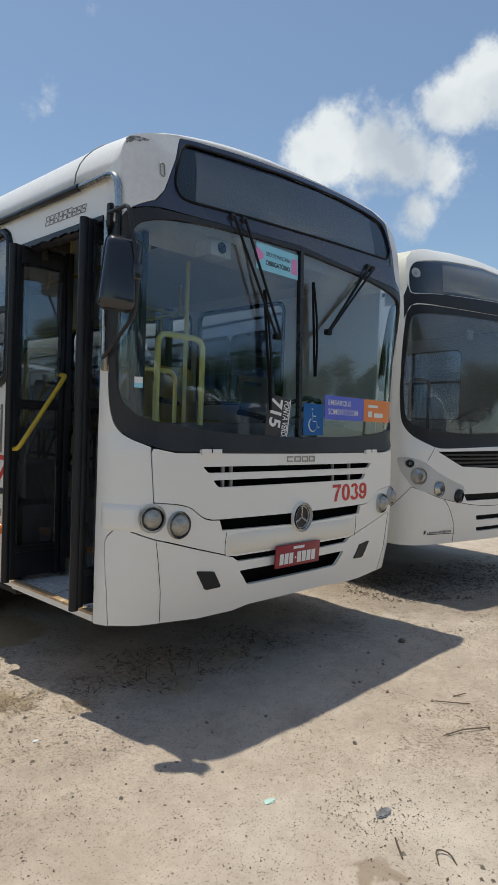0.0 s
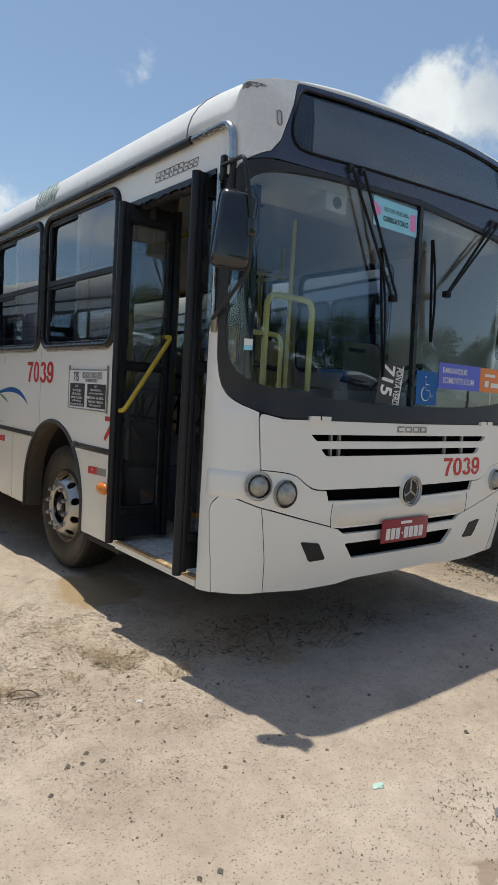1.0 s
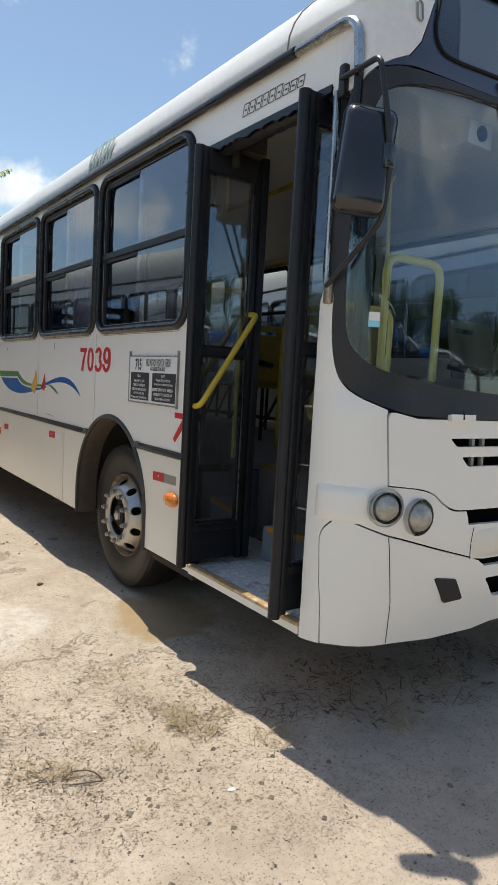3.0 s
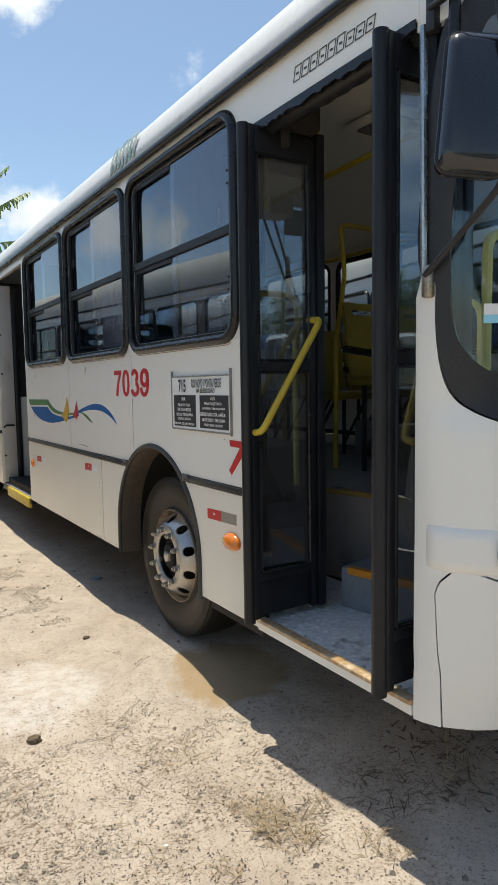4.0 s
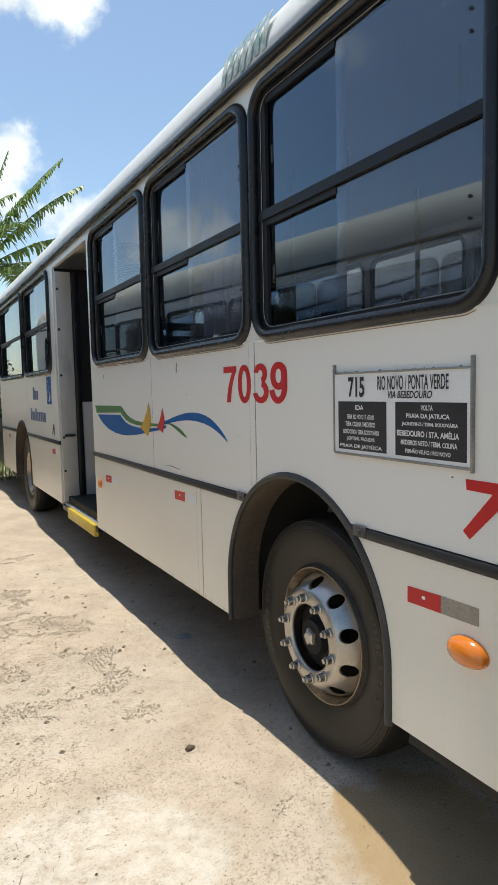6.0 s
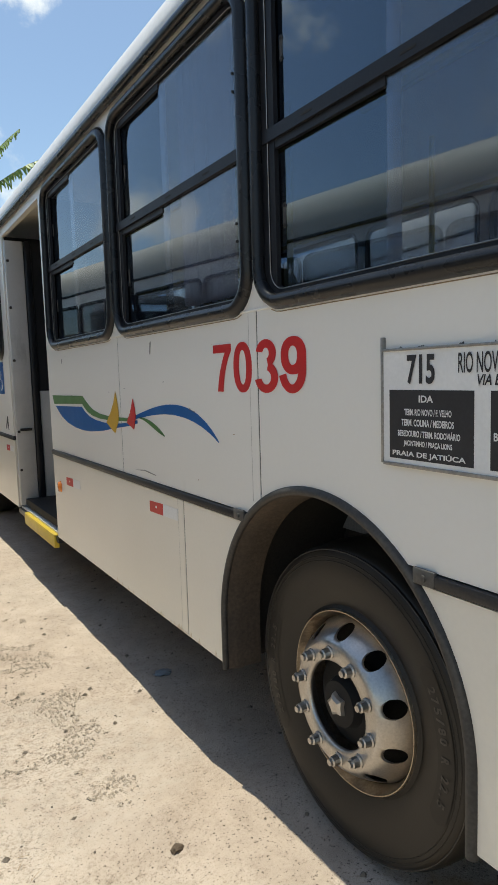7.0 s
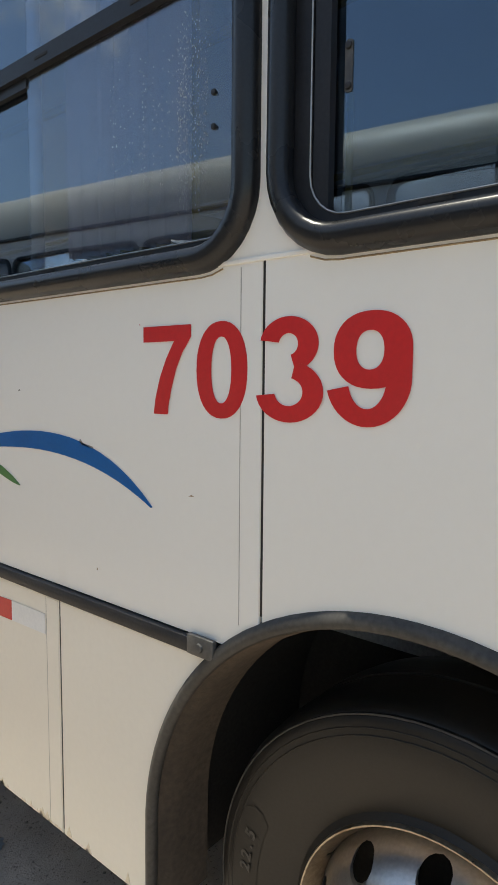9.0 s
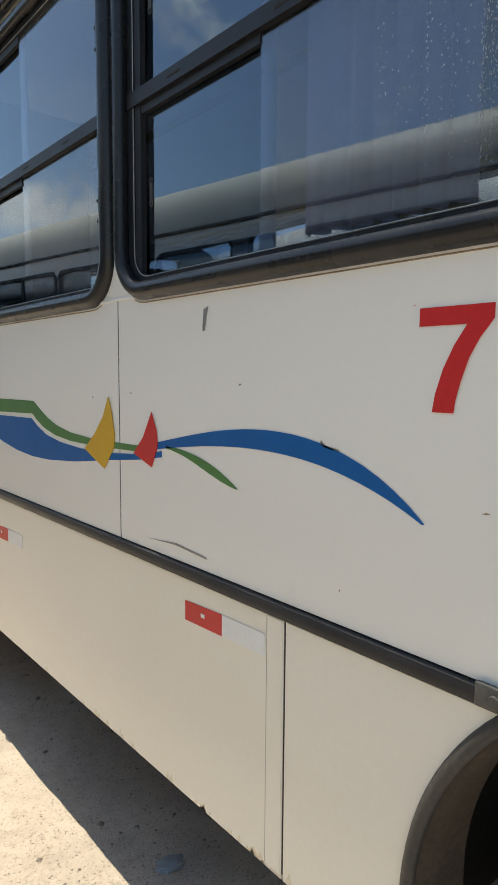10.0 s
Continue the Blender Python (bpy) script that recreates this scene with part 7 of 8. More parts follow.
# ---- other buses in the yard ----
def parked_bus(label):
    """A second make of bus, built round its own near front corner: rounder headlamp band, one big windscreen."""
    b = thing("parked_bus", label, "bus", group="parked buses")

    def add(name, bm, mat, lab="", parent=None, smooth=40, shadow=True):
        return part(name, bm, mat, parent or b, lab, smooth, shadow)

    wins = [(-0.9, 0.55), (0.6, 2.05), (2.1, 3.55), (3.6, 5.05), (5.1, 6.55), (6.6, 8.05), (8.1, 9.6)]
    for place in (side, far_side):
        holes = [rrect(a, c, 1.62, 2.50, 0.09, 4) for a, c in wins]
        add("side_wall", plate(place, [(-1.86, 1.02), (REAR, 1.02), (REAR, 2.66), (-1.86, 2.66)], holes, thick=0.03), WHITE, "white side wall")
        edge = []
        for yc in (0.0, 5.9):
            edge += [(yc - 0.53, 0.45)] + [(yc - 0.53 * math.cos(t), 0.60 + 0.42 * math.sin(t)) for t in np.linspace(0, math.pi, 15)] + [(yc + 0.53, 0.45)]
        add("side_skirt", plate(place, [(-1.86, 0.45)] + edge + [(REAR, 0.45), (REAR, 1.015), (-1.86, 1.015)], thick=0.03), SKIRT, "dusty white skirt")
        for a, c in wins:
            bm = bmesh.new()
            tube(bm, [place(y, z, 0.0) for y, z in rrect(a + 0.005, c - 0.005, 1.625, 2.495, 0.085, 4)], 0.022, 6, closed=True)
            w = add("window", bm, RUBBER, "dark side window")
            add("pane", plate(place, rrect(a, c, 1.62, 2.50, 0.08, 4), thick=0.005, off=0.012), GLASS, parent=w)
            add("cross_bar", plate(place, [(a, 2.08), (c, 2.08), (c, 2.11), (a, 2.11)], thick=0.02, off=0.002), BLACK, parent=w)
            add("middle_post", plate(place, [(0.5 * (a + c) - 0.02, 1.63), (0.5 * (a + c) + 0.02, 1.63), (0.5 * (a + c) + 0.02, 2.49), (0.5 * (a + c) - 0.02, 2.49)], thick=0.02, off=0.003), BLACK, parent=w)
        add("gutter", tube(bmesh.new(), [place(-1.8, 2.66, -0.006), place(REAR, 2.66, -0.006)], 0.018, 6), RUBBER)
    bm = bmesh.new()
    nose_a, nose_z = (0.0, 0.4, 0.77, 1.0, 1.12, 1.19, 1.23, 1.246, 1.25), (3.205, 3.19, 3.15, 3.09, 3.04, 2.97, 2.88, 2.79, 2.66)

    def box_roof(a):
        return 2.64 + 0.565 * max(0.0, 1 - (abs(a) / 1.25) ** 3.2) ** (1 / 3.2)

    rings = []
    for mixed in (0.0, 0.5, 1.0):
        ring = []
        for a in ROOF_A:
            zn = float(np.interp(abs(a), nose_a, nose_z))
            ring.append(bm.verts.new((1.25 + a, front_skin(corner_u(a), zn).y + 0.004 + 0.30 * mixed, zn * (1 - mixed) + box_roof(a) * mixed)))
        rings.append(ring)
    for y, d, k in ((3, 0, 1), (8, 0, 1), (10.0, 0, 1), (10.15, 0.1, 0.98)):
        rings.append([bm.verts.new((1.25 + a * k, y, 2.64 + (box_roof(a) - 2.64) * (1 - d / 0.49))) for a in ROOF_A])
    for p, q in zip(rings, rings[1:]):
        for i in range(len(p) - 1):
            bm.faces.new((p[i], p[i + 1], q[i + 1], q[i]))
    add("roof", bm, surface("cream_roof_paint", (0.68, 0.64, 0.54), (0.60, 0.56, 0.46), 0.5, scale=1.5, grain=0.05, grain_scale=40, stain=(0.45, 0.38, 0.28), stain_at=0.64), "weathered cream roof", smooth=80)
    add("rear_wall", boxes((0.03, 2.47, REAR - 0.03, REAR, 0.45, 2.74)), WHITE)
    add("bus_floor", boxes((0.55, 1.95, -1.9, 10.0, 0.55, 0.90), (0.03, 2.47, 0.6, 5.3, 0.5, 0.9)), DARK)
    add("inside_roof", boxes((0.06, 2.44, -1.75, 10.0, 2.66, 2.68)), CREAM)
    for k in range(9):
        for x in (0.32, 1.72, 2.18):
            y = 0.2 + k * 0.98
            seat = add("passenger_seat", boxes((x - 0.21, x + 0.21, y, y + 0.06, 1.30, 1.92), bevel=0.025), GREY)
            add("cushion", boxes((x - 0.21, x + 0.21, y - 0.40, y, 1.28, 1.36), bevel=0.02), GREY, parent=seat)
            add("seat_leg", boxes((x - 0.03, x + 0.03, y - 0.25, y - 0.2, 0.9, 1.29)), BLACK, parent=seat)
    for yc in (0.0, 5.9):
        for x, o in ((0.10, 1), (2.40, -1)):
            bus_wheel(b, x, yc, outward=o, deep=0.0 if yc == 0 else 0.13, nuts=8)
    # front
    outer = [(0.0, 0.43), (-0.9, 0.44), (-1.25, 0.45), (-1.45, 0.46), (-1.45, 2.655), (-1.354, 2.74), (-1.32, 2.86), (-1.26, 2.96), (-1.14, 3.036), (-1.0, 3.088), (-0.77, 3.148), (-0.4, 3.188), (0.0, 3.203)]
    glass_o = [(0.0, 1.33), (-0.80, 1.30), (-0.96, 1.31), (-1.16, 1.40), (-1.25, 1.50), (-1.29, 1.60), (-1.37, 2.0), (-1.40, 2.44), (-1.35, 2.51), (-1.20, 2.555), (0.0, 2.61)]
    glass_i = [(0.0, 1.46), (-0.6, 1.44), (-1.08, 1.47), (-1.20, 1.53), (-1.245, 1.60), (-1.32, 2.0), (-1.345, 2.34), (-1.30, 2.425), (-1.20, 2.468), (-0.62, 2.53), (0.0, 2.56)]
    sign_o = [(0.0, 2.745), (-0.8, 2.690), (-1.22, 2.640), (-1.29, 2.655), (-1.31, 2.74), (-1.25, 2.86), (-1.18, 2.915), (-1.09, 2.955), (-0.6, 3.050), (0.0, 3.100)]
    glass_o, glass_i, sign_o = softened(glass_o), softened(glass_i), softened(sign_o)
    vent = [(0.0, 1.12), (-0.55, 1.14), (-0.66, 1.18), (-0.90, 1.275), (0.0, 1.29)]
    slots = [[(-0.30, 0.675), (0.30, 0.675), (0.28, 0.63), (-0.28, 0.63)], [(-0.27, 0.56), (0.27, 0.56), (0.25, 0.52), (-0.25, 0.52)], [(-0.52, 0.885), (0.52, 0.885), (0.48, 0.82), (-0.46, 0.82)]]
    add("front_panel", plate(front, mirrored(outer), [mirrored(glass_o), mirrored(sign_o), mirrored(vent), *slots], 0.02, 0.0, CUT_U, CUT_Z), WHITE, "white moulded front panel", smooth=50)
    add("grille_backing", plate(front, mirrored([(0.0, 0.48), (-0.8, 0.48), (-0.95, 1.30), (0.0, 1.30)]), (), 0.02, 0.06, CUT_U), DARK)
    for k in range(4):
        add("vent_slat", plate(front, [(-0.8 + 0.05 * k, 1.255 - 0.036 * k), (0.8 - 0.05 * k, 1.265 - 0.036 * k), (0.8 - 0.05 * k, 1.248 - 0.036 * k), (-0.79 + 0.05 * k, 1.238 - 0.036 * k)], (), 0.02, 0.01, CUT_U), BLACK)
    add("windscreen_seal", plate(front, mirrored(glass_o), [mirrored(glass_i)], 0.03, 0.002, CUT_U, CUT_Z), FRAME, "black windscreen surround", smooth=50)
    add("windscreen_pane", plate(front, mirrored(glass_i), (), 0.006, 0.012, CUT_U, CUT_Z), HAZYCLEAR, "one-piece curved windscreen", smooth=50, shadow=False)
    sign = add("destination_display", plate(front, mirrored(sign_o), (), 0.02, 0.02, CUT_U, CUT_Z), BLACK, "blank dark destination display")
    add("display_glass", plate(front, mirrored(sign_o), (), 0.005, 0.004, CUT_U, CUT_Z), THINGLASS, parent=sign, shadow=False)
    add("display_matrix", plate(front, [(-0.83, 2.715), (0.0, 2.775), (0.83, 2.715), (0.75, 2.985), (0.0, 3.06), (-0.75, 2.985)], (), 0.004, 0.014, CUT_U, CUT_Z), GREY, parent=sign)
    add("brow_panel", plate(front, mirrored([(0.0, 2.612), (-1.20, 2.558), (-1.352, 2.513), (-1.405, 2.43), (-1.40, 2.62), (-1.34, 2.72), (-1.292, 2.648), (-1.222, 2.635), (-0.8, 2.685), (0.0, 2.740)]), (), 0.004, -0.004, CUT_U, CUT_Z), FRAME, "dark brow between display and windscreen")
    for s in (-1, 1):
        band = [(-1.31, 1.215), (-1.22, 1.225), (-1.10, 1.20), (-0.92, 1.10), (-0.70, 1.015), (-0.50, 0.955), (-0.55, 0.80), (-0.69, 0.832), (-0.92, 0.88), (-1.10, 0.935), (-1.17, 0.970), (-1.27, 1.10)]
        nac = add("headlamp_band", plate(front, rounded_loop([(s * u, z) for u, z in band], 0.06), (), 0.006, -0.004, CUT_U, CUT_Z), HEADBAND, "pale moulded headlamp band", smooth=50)
        for u, z, r in ((-1.19, 1.168, 0.035), (-1.115, 1.058, 0.072), (-0.885, 0.945, 0.068), (-0.60, 0.872, 0.062)):
            m = front_frame(s * u, z, 0.006)
            for nm, prof, mat in (("headlamp", [(-0.03, r * 0.4), (-0.01, r * 0.8), (0.004, r * 0.95), (0.005, r), (0.003, r * 1.03), (-0.01, r * 1.04)], STEEL if r > 0.070 else (CHROME if r > 0.064 else BLACK)), ("lens", [(0.0, r * 0.95), (0.008, r * 0.8), (0.014, r * 0.4), (0.015, 0.0), (0.011, 0.0), (0.010, r * 0.4), (0.004, r * 0.78), (0.0, r * 0.95)], LENS)):
                bm = lathe(bmesh.new(), prof, (0, 0, 0), axis="y", seg=24)
                bmesh.ops.transform(bm, matrix=m @ Matrix.Rotation(radians(90), 4, "X"), verts=bm.verts)
                lens = add(nm, bm, mat, parent=nac, shadow=nm != "lens")
        for pts in ([(-1.36, 0.78), (-1.30, 0.825), (-1.17, 0.965)], [(-1.17, 0.965), (-0.92, 0.875), (-0.69, 0.826), (-0.30, 0.77), (0.0, 0.76)], [(-0.80, 0.845), (-0.72, 0.78), (-0.62, 0.60), (-0.60, 0.44)], [(-0.95, 1.305), (-0.99, 1.25), (-1.03, 1.20)]):
            bm = bmesh.new()
            tube(bm, [front(s * u, z, 0.001) for u, z in softened(pts)], 0.003, 5)
            add("panel_gap", bm, DARK)
    bm = bmesh.new()
    bars(bm, front_frame(-1.03, 0.548, 0.002), [(0.0, -0.004, 0.022, 0.034), (0.04, -0.012, 0.34, 0.006)])
    tagged(add("writing_bars", bm, INK, "black writing bars", smooth=0), kind="stuff")
    bm = bmesh.new()
    box(bm, -0.2, 0.2, -0.065, 0.065, 0, 0.008, bevel=0.003)
    bmesh.ops.transform(bm, matrix=front_frame(0.42, 0.64, 0.01), verts=bm.verts)
    np_ = add("number_plate", bm, PLATE_RED, "red number plate with white bars")
    bm = bmesh.new()
    bars(bm, front_frame(0.42, 0.64, 0.0185), [(-0.17 + 0.045 * k, -0.045, 0.035, 0.062) for k in range(7)])
    tagged(add("plate_bars", bm, PAPER, parent=np_, smooth=0), kind="stuff")
    bm = bmesh.new()
    lathe(bm, [(0, 0.045), (0.01, 0.042), (0.012, 0.0)], (0, 0, 0), axis="y", seg=20)
    bmesh.ops.transform(bm, matrix=front_frame(-1.17, 2.83, 0.002) @ Matrix.Rotation(radians(90), 4, "X"), verts=bm.verts)
    add("display_lamp", bm, PAPER, "round white lamp")
    for du in (-0.035, 0.035):
        bm = bmesh.new()
        lathe(bm, [(0, 0.03), (0.02, 0.028), (0.022, 0.0)], (0, 0, 0), axis="y", seg=16)
        bmesh.ops.transform(bm, matrix=front_frame(-0.605 + du, 2.630, 0.004) @ Matrix.Rotation(radians(90), 4, "X"), verts=bm.verts)
        add("brow_lamp", bm, STEEL, "small round brow lamp")
    bm = bmesh.new()
    tube(bm, [front(0.25, 2.56, -0.02), front(0.42, 2.0, -0.04), front(0.62, 1.55, -0.02)], 0.014, 6)
    add("wiper", bm, BLACK, "black windscreen wiper")
    bm = bmesh.new()
    sect = []
    for x in (0.15, 0.4, 1.25, 2.1, 2.35):
        sect.append([bm.verts.new((x, y + 0.08 * ((x - 1.25) / 1.1) ** 2, z)) for y, z in ((-2.05, 1.0), (-2.04, 1.42), (-1.85, 1.48), (-1.6, 1.42), (-1.55, 0.9))])
    for p, q in zip(sect, sect[1:]):
        for i in range(len(p) - 1):
            bm.faces.new((p[i], p[i + 1], q[i + 1], q[i]))
    dash = add("dashboard", bm, GREY, "grey dashboard", smooth=50)
    bm = bmesh.new()
    m = Matrix.Translation((1.75, -1.5, 1.60)) @ Matrix.Rotation(radians(-30), 4, "X")
    tube(bm, [m @ Vector((0.24 * math.cos(a), 0.24 * math.sin(a), 0)) for a in (2 * math.pi * k / 32 for k in range(32))], 0.016, 8, closed=True)
    tube(bm, [m @ Vector((-0.23, 0, 0)), m @ Vector((0.23, 0, 0))], 0.014, 6)
    add("steering_wheel", bm, RUBBER, "black steering wheel")
    bm = bmesh.new()
    tube(bm, rounded([(0.45, -1.7, 1.4), (0.45, -1.7, 1.95), (0.75, -1.7, 1.95), (0.75, -1.7, 1.4)], 0.08), 0.016, 8)
    add("grab_rail", bm, GREY, "grey grab rail")
    add("closed_door", boxes((0.05, 0.08, -1.86, -0.7, 0.46, 2.50)), FRAME, "dark closed front door")
    add("white_card", boxes((0.95, 1.05, -1.96, -1.955, 2.36, 2.45)), PAPER, "white card behind the windscreen")
    letters("front_writing", "LINHA D'ÁGUA", front_frame(-0.985, 0.543, 0.003), 0.024, 0.33, INK, b, "black front lettering", bold=0.02)
    return b


second = parked_bus("white city bus with round headlamps parked beside the first")
second.location = (3.464, 0.282, 0)
second.rotation_euler = (0, 0, radians(-8))
BLUE_ROOF = surface("blue_roof_paint", (0.03, 0.09, 0.24), (0.04, 0.11, 0.27), 0.35, scale=1.5, grain=0.03)
for place, yaw, lab in (((-5.31, 1.9, 0), -9.4, "white bus with a cream roof parked alongside"), ((-2.4, -18.5, 0), 180, "white bus with a blue roof parked across the yard"), ((1.2, -18.2, 0), 180, "white bus with a blue roof parked across the yard"), ((5.2, -18.8, 0), 180, "white bus with a blue roof parked across the yard"), ((9.3, -18.3, 0), 180, "white bus with a blue roof parked across the yard"), ((13.2, -18.9, 0), 180, "white bus with a blue roof parked across the yard"), ((17.0, -18.4, 0), 180, "white bus with a blue roof parked across the yard")):
    other = copy_thing(second, pose(*place, 0, 0, yaw))
    tagged(other, lab)
    if yaw == 180:
        for piece in other.children_recursive:
            if piece.name.startswith("roof"):
                piece.material_slots[0].link = "OBJECT"
                piece.material_slots[0].material = BLUE_ROOF


# ---- plants ----
LEAF = surface("banana_leaf", (0.10, 0.19, 0.035), (0.17, 0.25, 0.05), 0.45, scale=2.5, amount=0.6, grain=0.15, grain_scale=20, stain=(0.30, 0.24, 0.08), stain_at=0.64, stain_scale=4)
STEM = surface("banana_stem", (0.16, 0.18, 0.06), (0.24, 0.18, 0.09), 0.6, scale=4, grain=0.2)
FOLIAGE = surface("shrub_foliage", (0.05, 0.10, 0.022), (0.09, 0.15, 0.035), 0.55, scale=1.5, grain=0.2, grain_scale=15)
BARK = surface("tree_bark", (0.13, 0.10, 0.075), (0.20, 0.16, 0.12), 0.85, scale=5, grain=0.3, bump=0.4)


def banana_leaf(parent, base, azim, rise, length, droop, width, rnd):
    """A long torn leaf: a tapering midrib that arches over, and many hanging strips on both sides."""
    bm = bmesh.new()
    n, p, d = 26, Vector(base), Vector((math.cos(azim) * math.cos(rise), math.sin(azim) * math.cos(rise), math.sin(rise)))
    spine = [p.copy()]
    for i in range(n):
        d = (d + Vector((0, 0, -droop / n * (0.3 + 1.4 * i / n)))).normalized()
        p = p + d * (length / n)
        spine.append(p.copy())
    rib = bmesh.new()
    rings = []
    for i, q in enumerate(spine):
        r = 0.028 * (1 - i / (n + 1)) + 0.004
        rings.append([rib.verts.new(q + Vector((r * math.cos(a), r * math.sin(a), 0.6 * r * math.sin(2 * a)))) for a in (0, 2.1, 4.2)])
    for a, b in zip(rings, rings[1:]):
        for k in range(3):
            rib.faces.new((a[k], a[(k + 1) % 3], b[(k + 1) % 3], b[k]))
    across = Vector((-math.sin(azim), math.cos(azim), 0))
    for s in (-1, 1):
        for i in range(4, n):
            for h in range(2):
                t = (i + 0.5 * h) / n
                w = width * math.sin(math.pi * min(1.0, (t - 0.12) / 0.9)) ** 0.6 * (0.75 + 0.5 * rnd.random())
                if t < 0.14 or rnd.random() < 0.10:
                    continue
                a = spine[i] + (spine[min(i + 1, n)] - spine[i]) * (0.5 * h)
                b = a + (spine[min(i + 1, n)] - spine[i]) * (0.46 + 0.1 * rnd.random())
                ahead = (spine[min(i + 1, n)] - spine[i]).normalized()
                out = (across * s + ahead * (0.35 + 0.3 * rnd.random())).normalized()
                sag = 0.25 + 0.9 * rnd.random()
                m1 = out * (w * 0.55) - Vector((0, 0, w * 0.12 * sag))
                m2 = out * (w * 0.95) - Vector((0, 0, w * (0.25 + 0.5 * sag)))
                v = [bm.verts.new(q) for q in (a, b, b + m1, a + m1, b + m2 - ahead * 0.02, a + m2 + ahead * 0.02)]
                bm.faces.new((v[0], v[1], v[2], v[3])), bm.faces.new((v[3], v[2], v[4], v[5]))
    blade = part("leaf", bm, LEAF, parent, "torn green banana leaf", smooth=0)
    part("midrib", rib, STEM, blade)


def banana_plant(at, tall, leaves, seed):
    rnd = random.Random(seed)
    plant = thing("banana_plant", "tall banana plant with torn green leaves", "plant", at, group="banana plants")
    bm = bmesh.new()
    tube(bm, [(0.04 * math.sin(k), 0.03 * math.cos(k * 1.3), tall * k / 8) for k in range(9)], 0.13, 10)
    for v in bm.verts:
        k = 1 - 0.55 * v.co.z / tall
        v.co.x, v.co.y = v.co.x * k, v.co.y * k
    part("stem", bm, STEM, plant, "thick green-brown stem")
    for azim, rise, length, droop, width in leaves:
        banana_leaf(plant, (0.05 * math.cos(radians(azim)), 0.05 * math.sin(radians(azim)), tall - 0.15), radians(azim), radians(rise), length, droop, width, rnd)
    return plant


banana_plant((0.2, 13.6, 0), 4.15, [(0, 74, 3.0, 0.35, 0.34), (0, 59, 3.6, 0.45, 0.36), (2, 50, 3.5, 0.50, 0.42), (-5, 36, 2.9, 0.7, 0.44), (-22, 60, 2.6, 0.6, 0.42), (18, 28, 2.5, 0.8, 0.44), (100, 70, 2.6, 0.8, 0.36), (165, 60, 2.6, 0.9, 0.38), (205, 45, 2.5, 1.2, 0.4), (255, 55, 2.4, 1.1, 0.42), (300, 45, 2.4, 1.2, 0.42), (330, 20, 2.2, 1.1, 0.42)], 3)
banana_plant((-0.3, 14.6, 0), 4.4, [(30, 68, 2.8, 0.9, 0.34), (80, 60, 2.6, 1.1, 0.36), (140, 60, 2.6, 1.1, 0.4), (190, 45, 2.5, 1.3, 0.4), (240, 60, 2.5, 1.1, 0.4), (300, 50, 2.5, 1.3, 0.4), (350, 62, 2.6, 1.0, 0.36)], 5)
banana_plant((1.9, 14.8, 0), 3.7, [(15, 60, 2.3, 1.1, 0.36), (90, 55, 2.3, 1.2, 0.38), (160, 58, 2.5, 1.1, 0.36), (230, 45, 2.4, 1.3, 0.4), (300, 50, 2.3, 1.3, 0.4)], 8)


def clump(bm, centre, size, count, leaf, rnd):
    for _ in range(count):
        d = Vector((rnd.gauss(0, 1), rnd.gauss(0, 1), rnd.gauss(0, 1))).normalized()
        p = centre + Vector((d.x * size.x, d.y * size.y, d.z * size.z)) * (0.55 + 0.5 * rnd.random())
        a = Vector((rnd.uniform(-1, 1), rnd.uniform(-1, 1), rnd.uniform(-0.6, 0.6))).normalized()
        b = a.cross(d + Vector((0.1, 0.2, 0.3))).normalized()
        k = leaf * rnd.uniform(0.6, 1.3)
        bm.faces.new([bm.verts.new(q) for q in (p - a * k, p + b * k * 0.4, p + a * k, p - b * k * 0.4)])


def shrub(at, wide, tall, seed):
    rnd = random.Random(seed)
    b = thing("shrub", "dense green shrub at the yard's edge", "shrub", at, group="edge shrubs")
    bm = bmesh.new()
    for _ in range(9):
        c = Vector((rnd.uniform(-wide, wide) * 0.6, rnd.uniform(-wide, wide) * 0.5, tall * rnd.uniform(0.25, 0.75)))
        clump(bm, c, Vector((wide * 0.45, wide * 0.4, tall * 0.32)), 130, 0.10, rnd)
    part("foliage", bm, FOLIAGE, b, smooth=0)
    for _ in range(4):
        bm = bmesh.new()
        tube(bm, [(0, 0, -0.02), (rnd.uniform(-wide, wide) * 0.3, rnd.uniform(-wide, wide) * 0.3, tall * 0.35), (rnd.uniform(-wide, wide) * 0.5, rnd.uniform(-wide, wide) * 0.5, tall * 0.7)], 0.02, 5)
        part("stem", bm, BARK, b)
    return b


for k, (x, y, w, h) in enumerate(((0.2, 12.4, 0.9, 0.7), (-1.2, 13.4, 1.1, 1.0), (1.5, 12.9, 1.0, 1.2), (-2.6, 14.4, 1.3, 1.3), (0.6, 14.6, 1.3, 3.6), (2.8, 14.2, 1.2, 2.4), (-0.4, 13.0, 0.9, 1.6), (-0.6, 16.0, 1.5, 2.6))):
    shrub((x, y, 0), w, h, 20 + k)


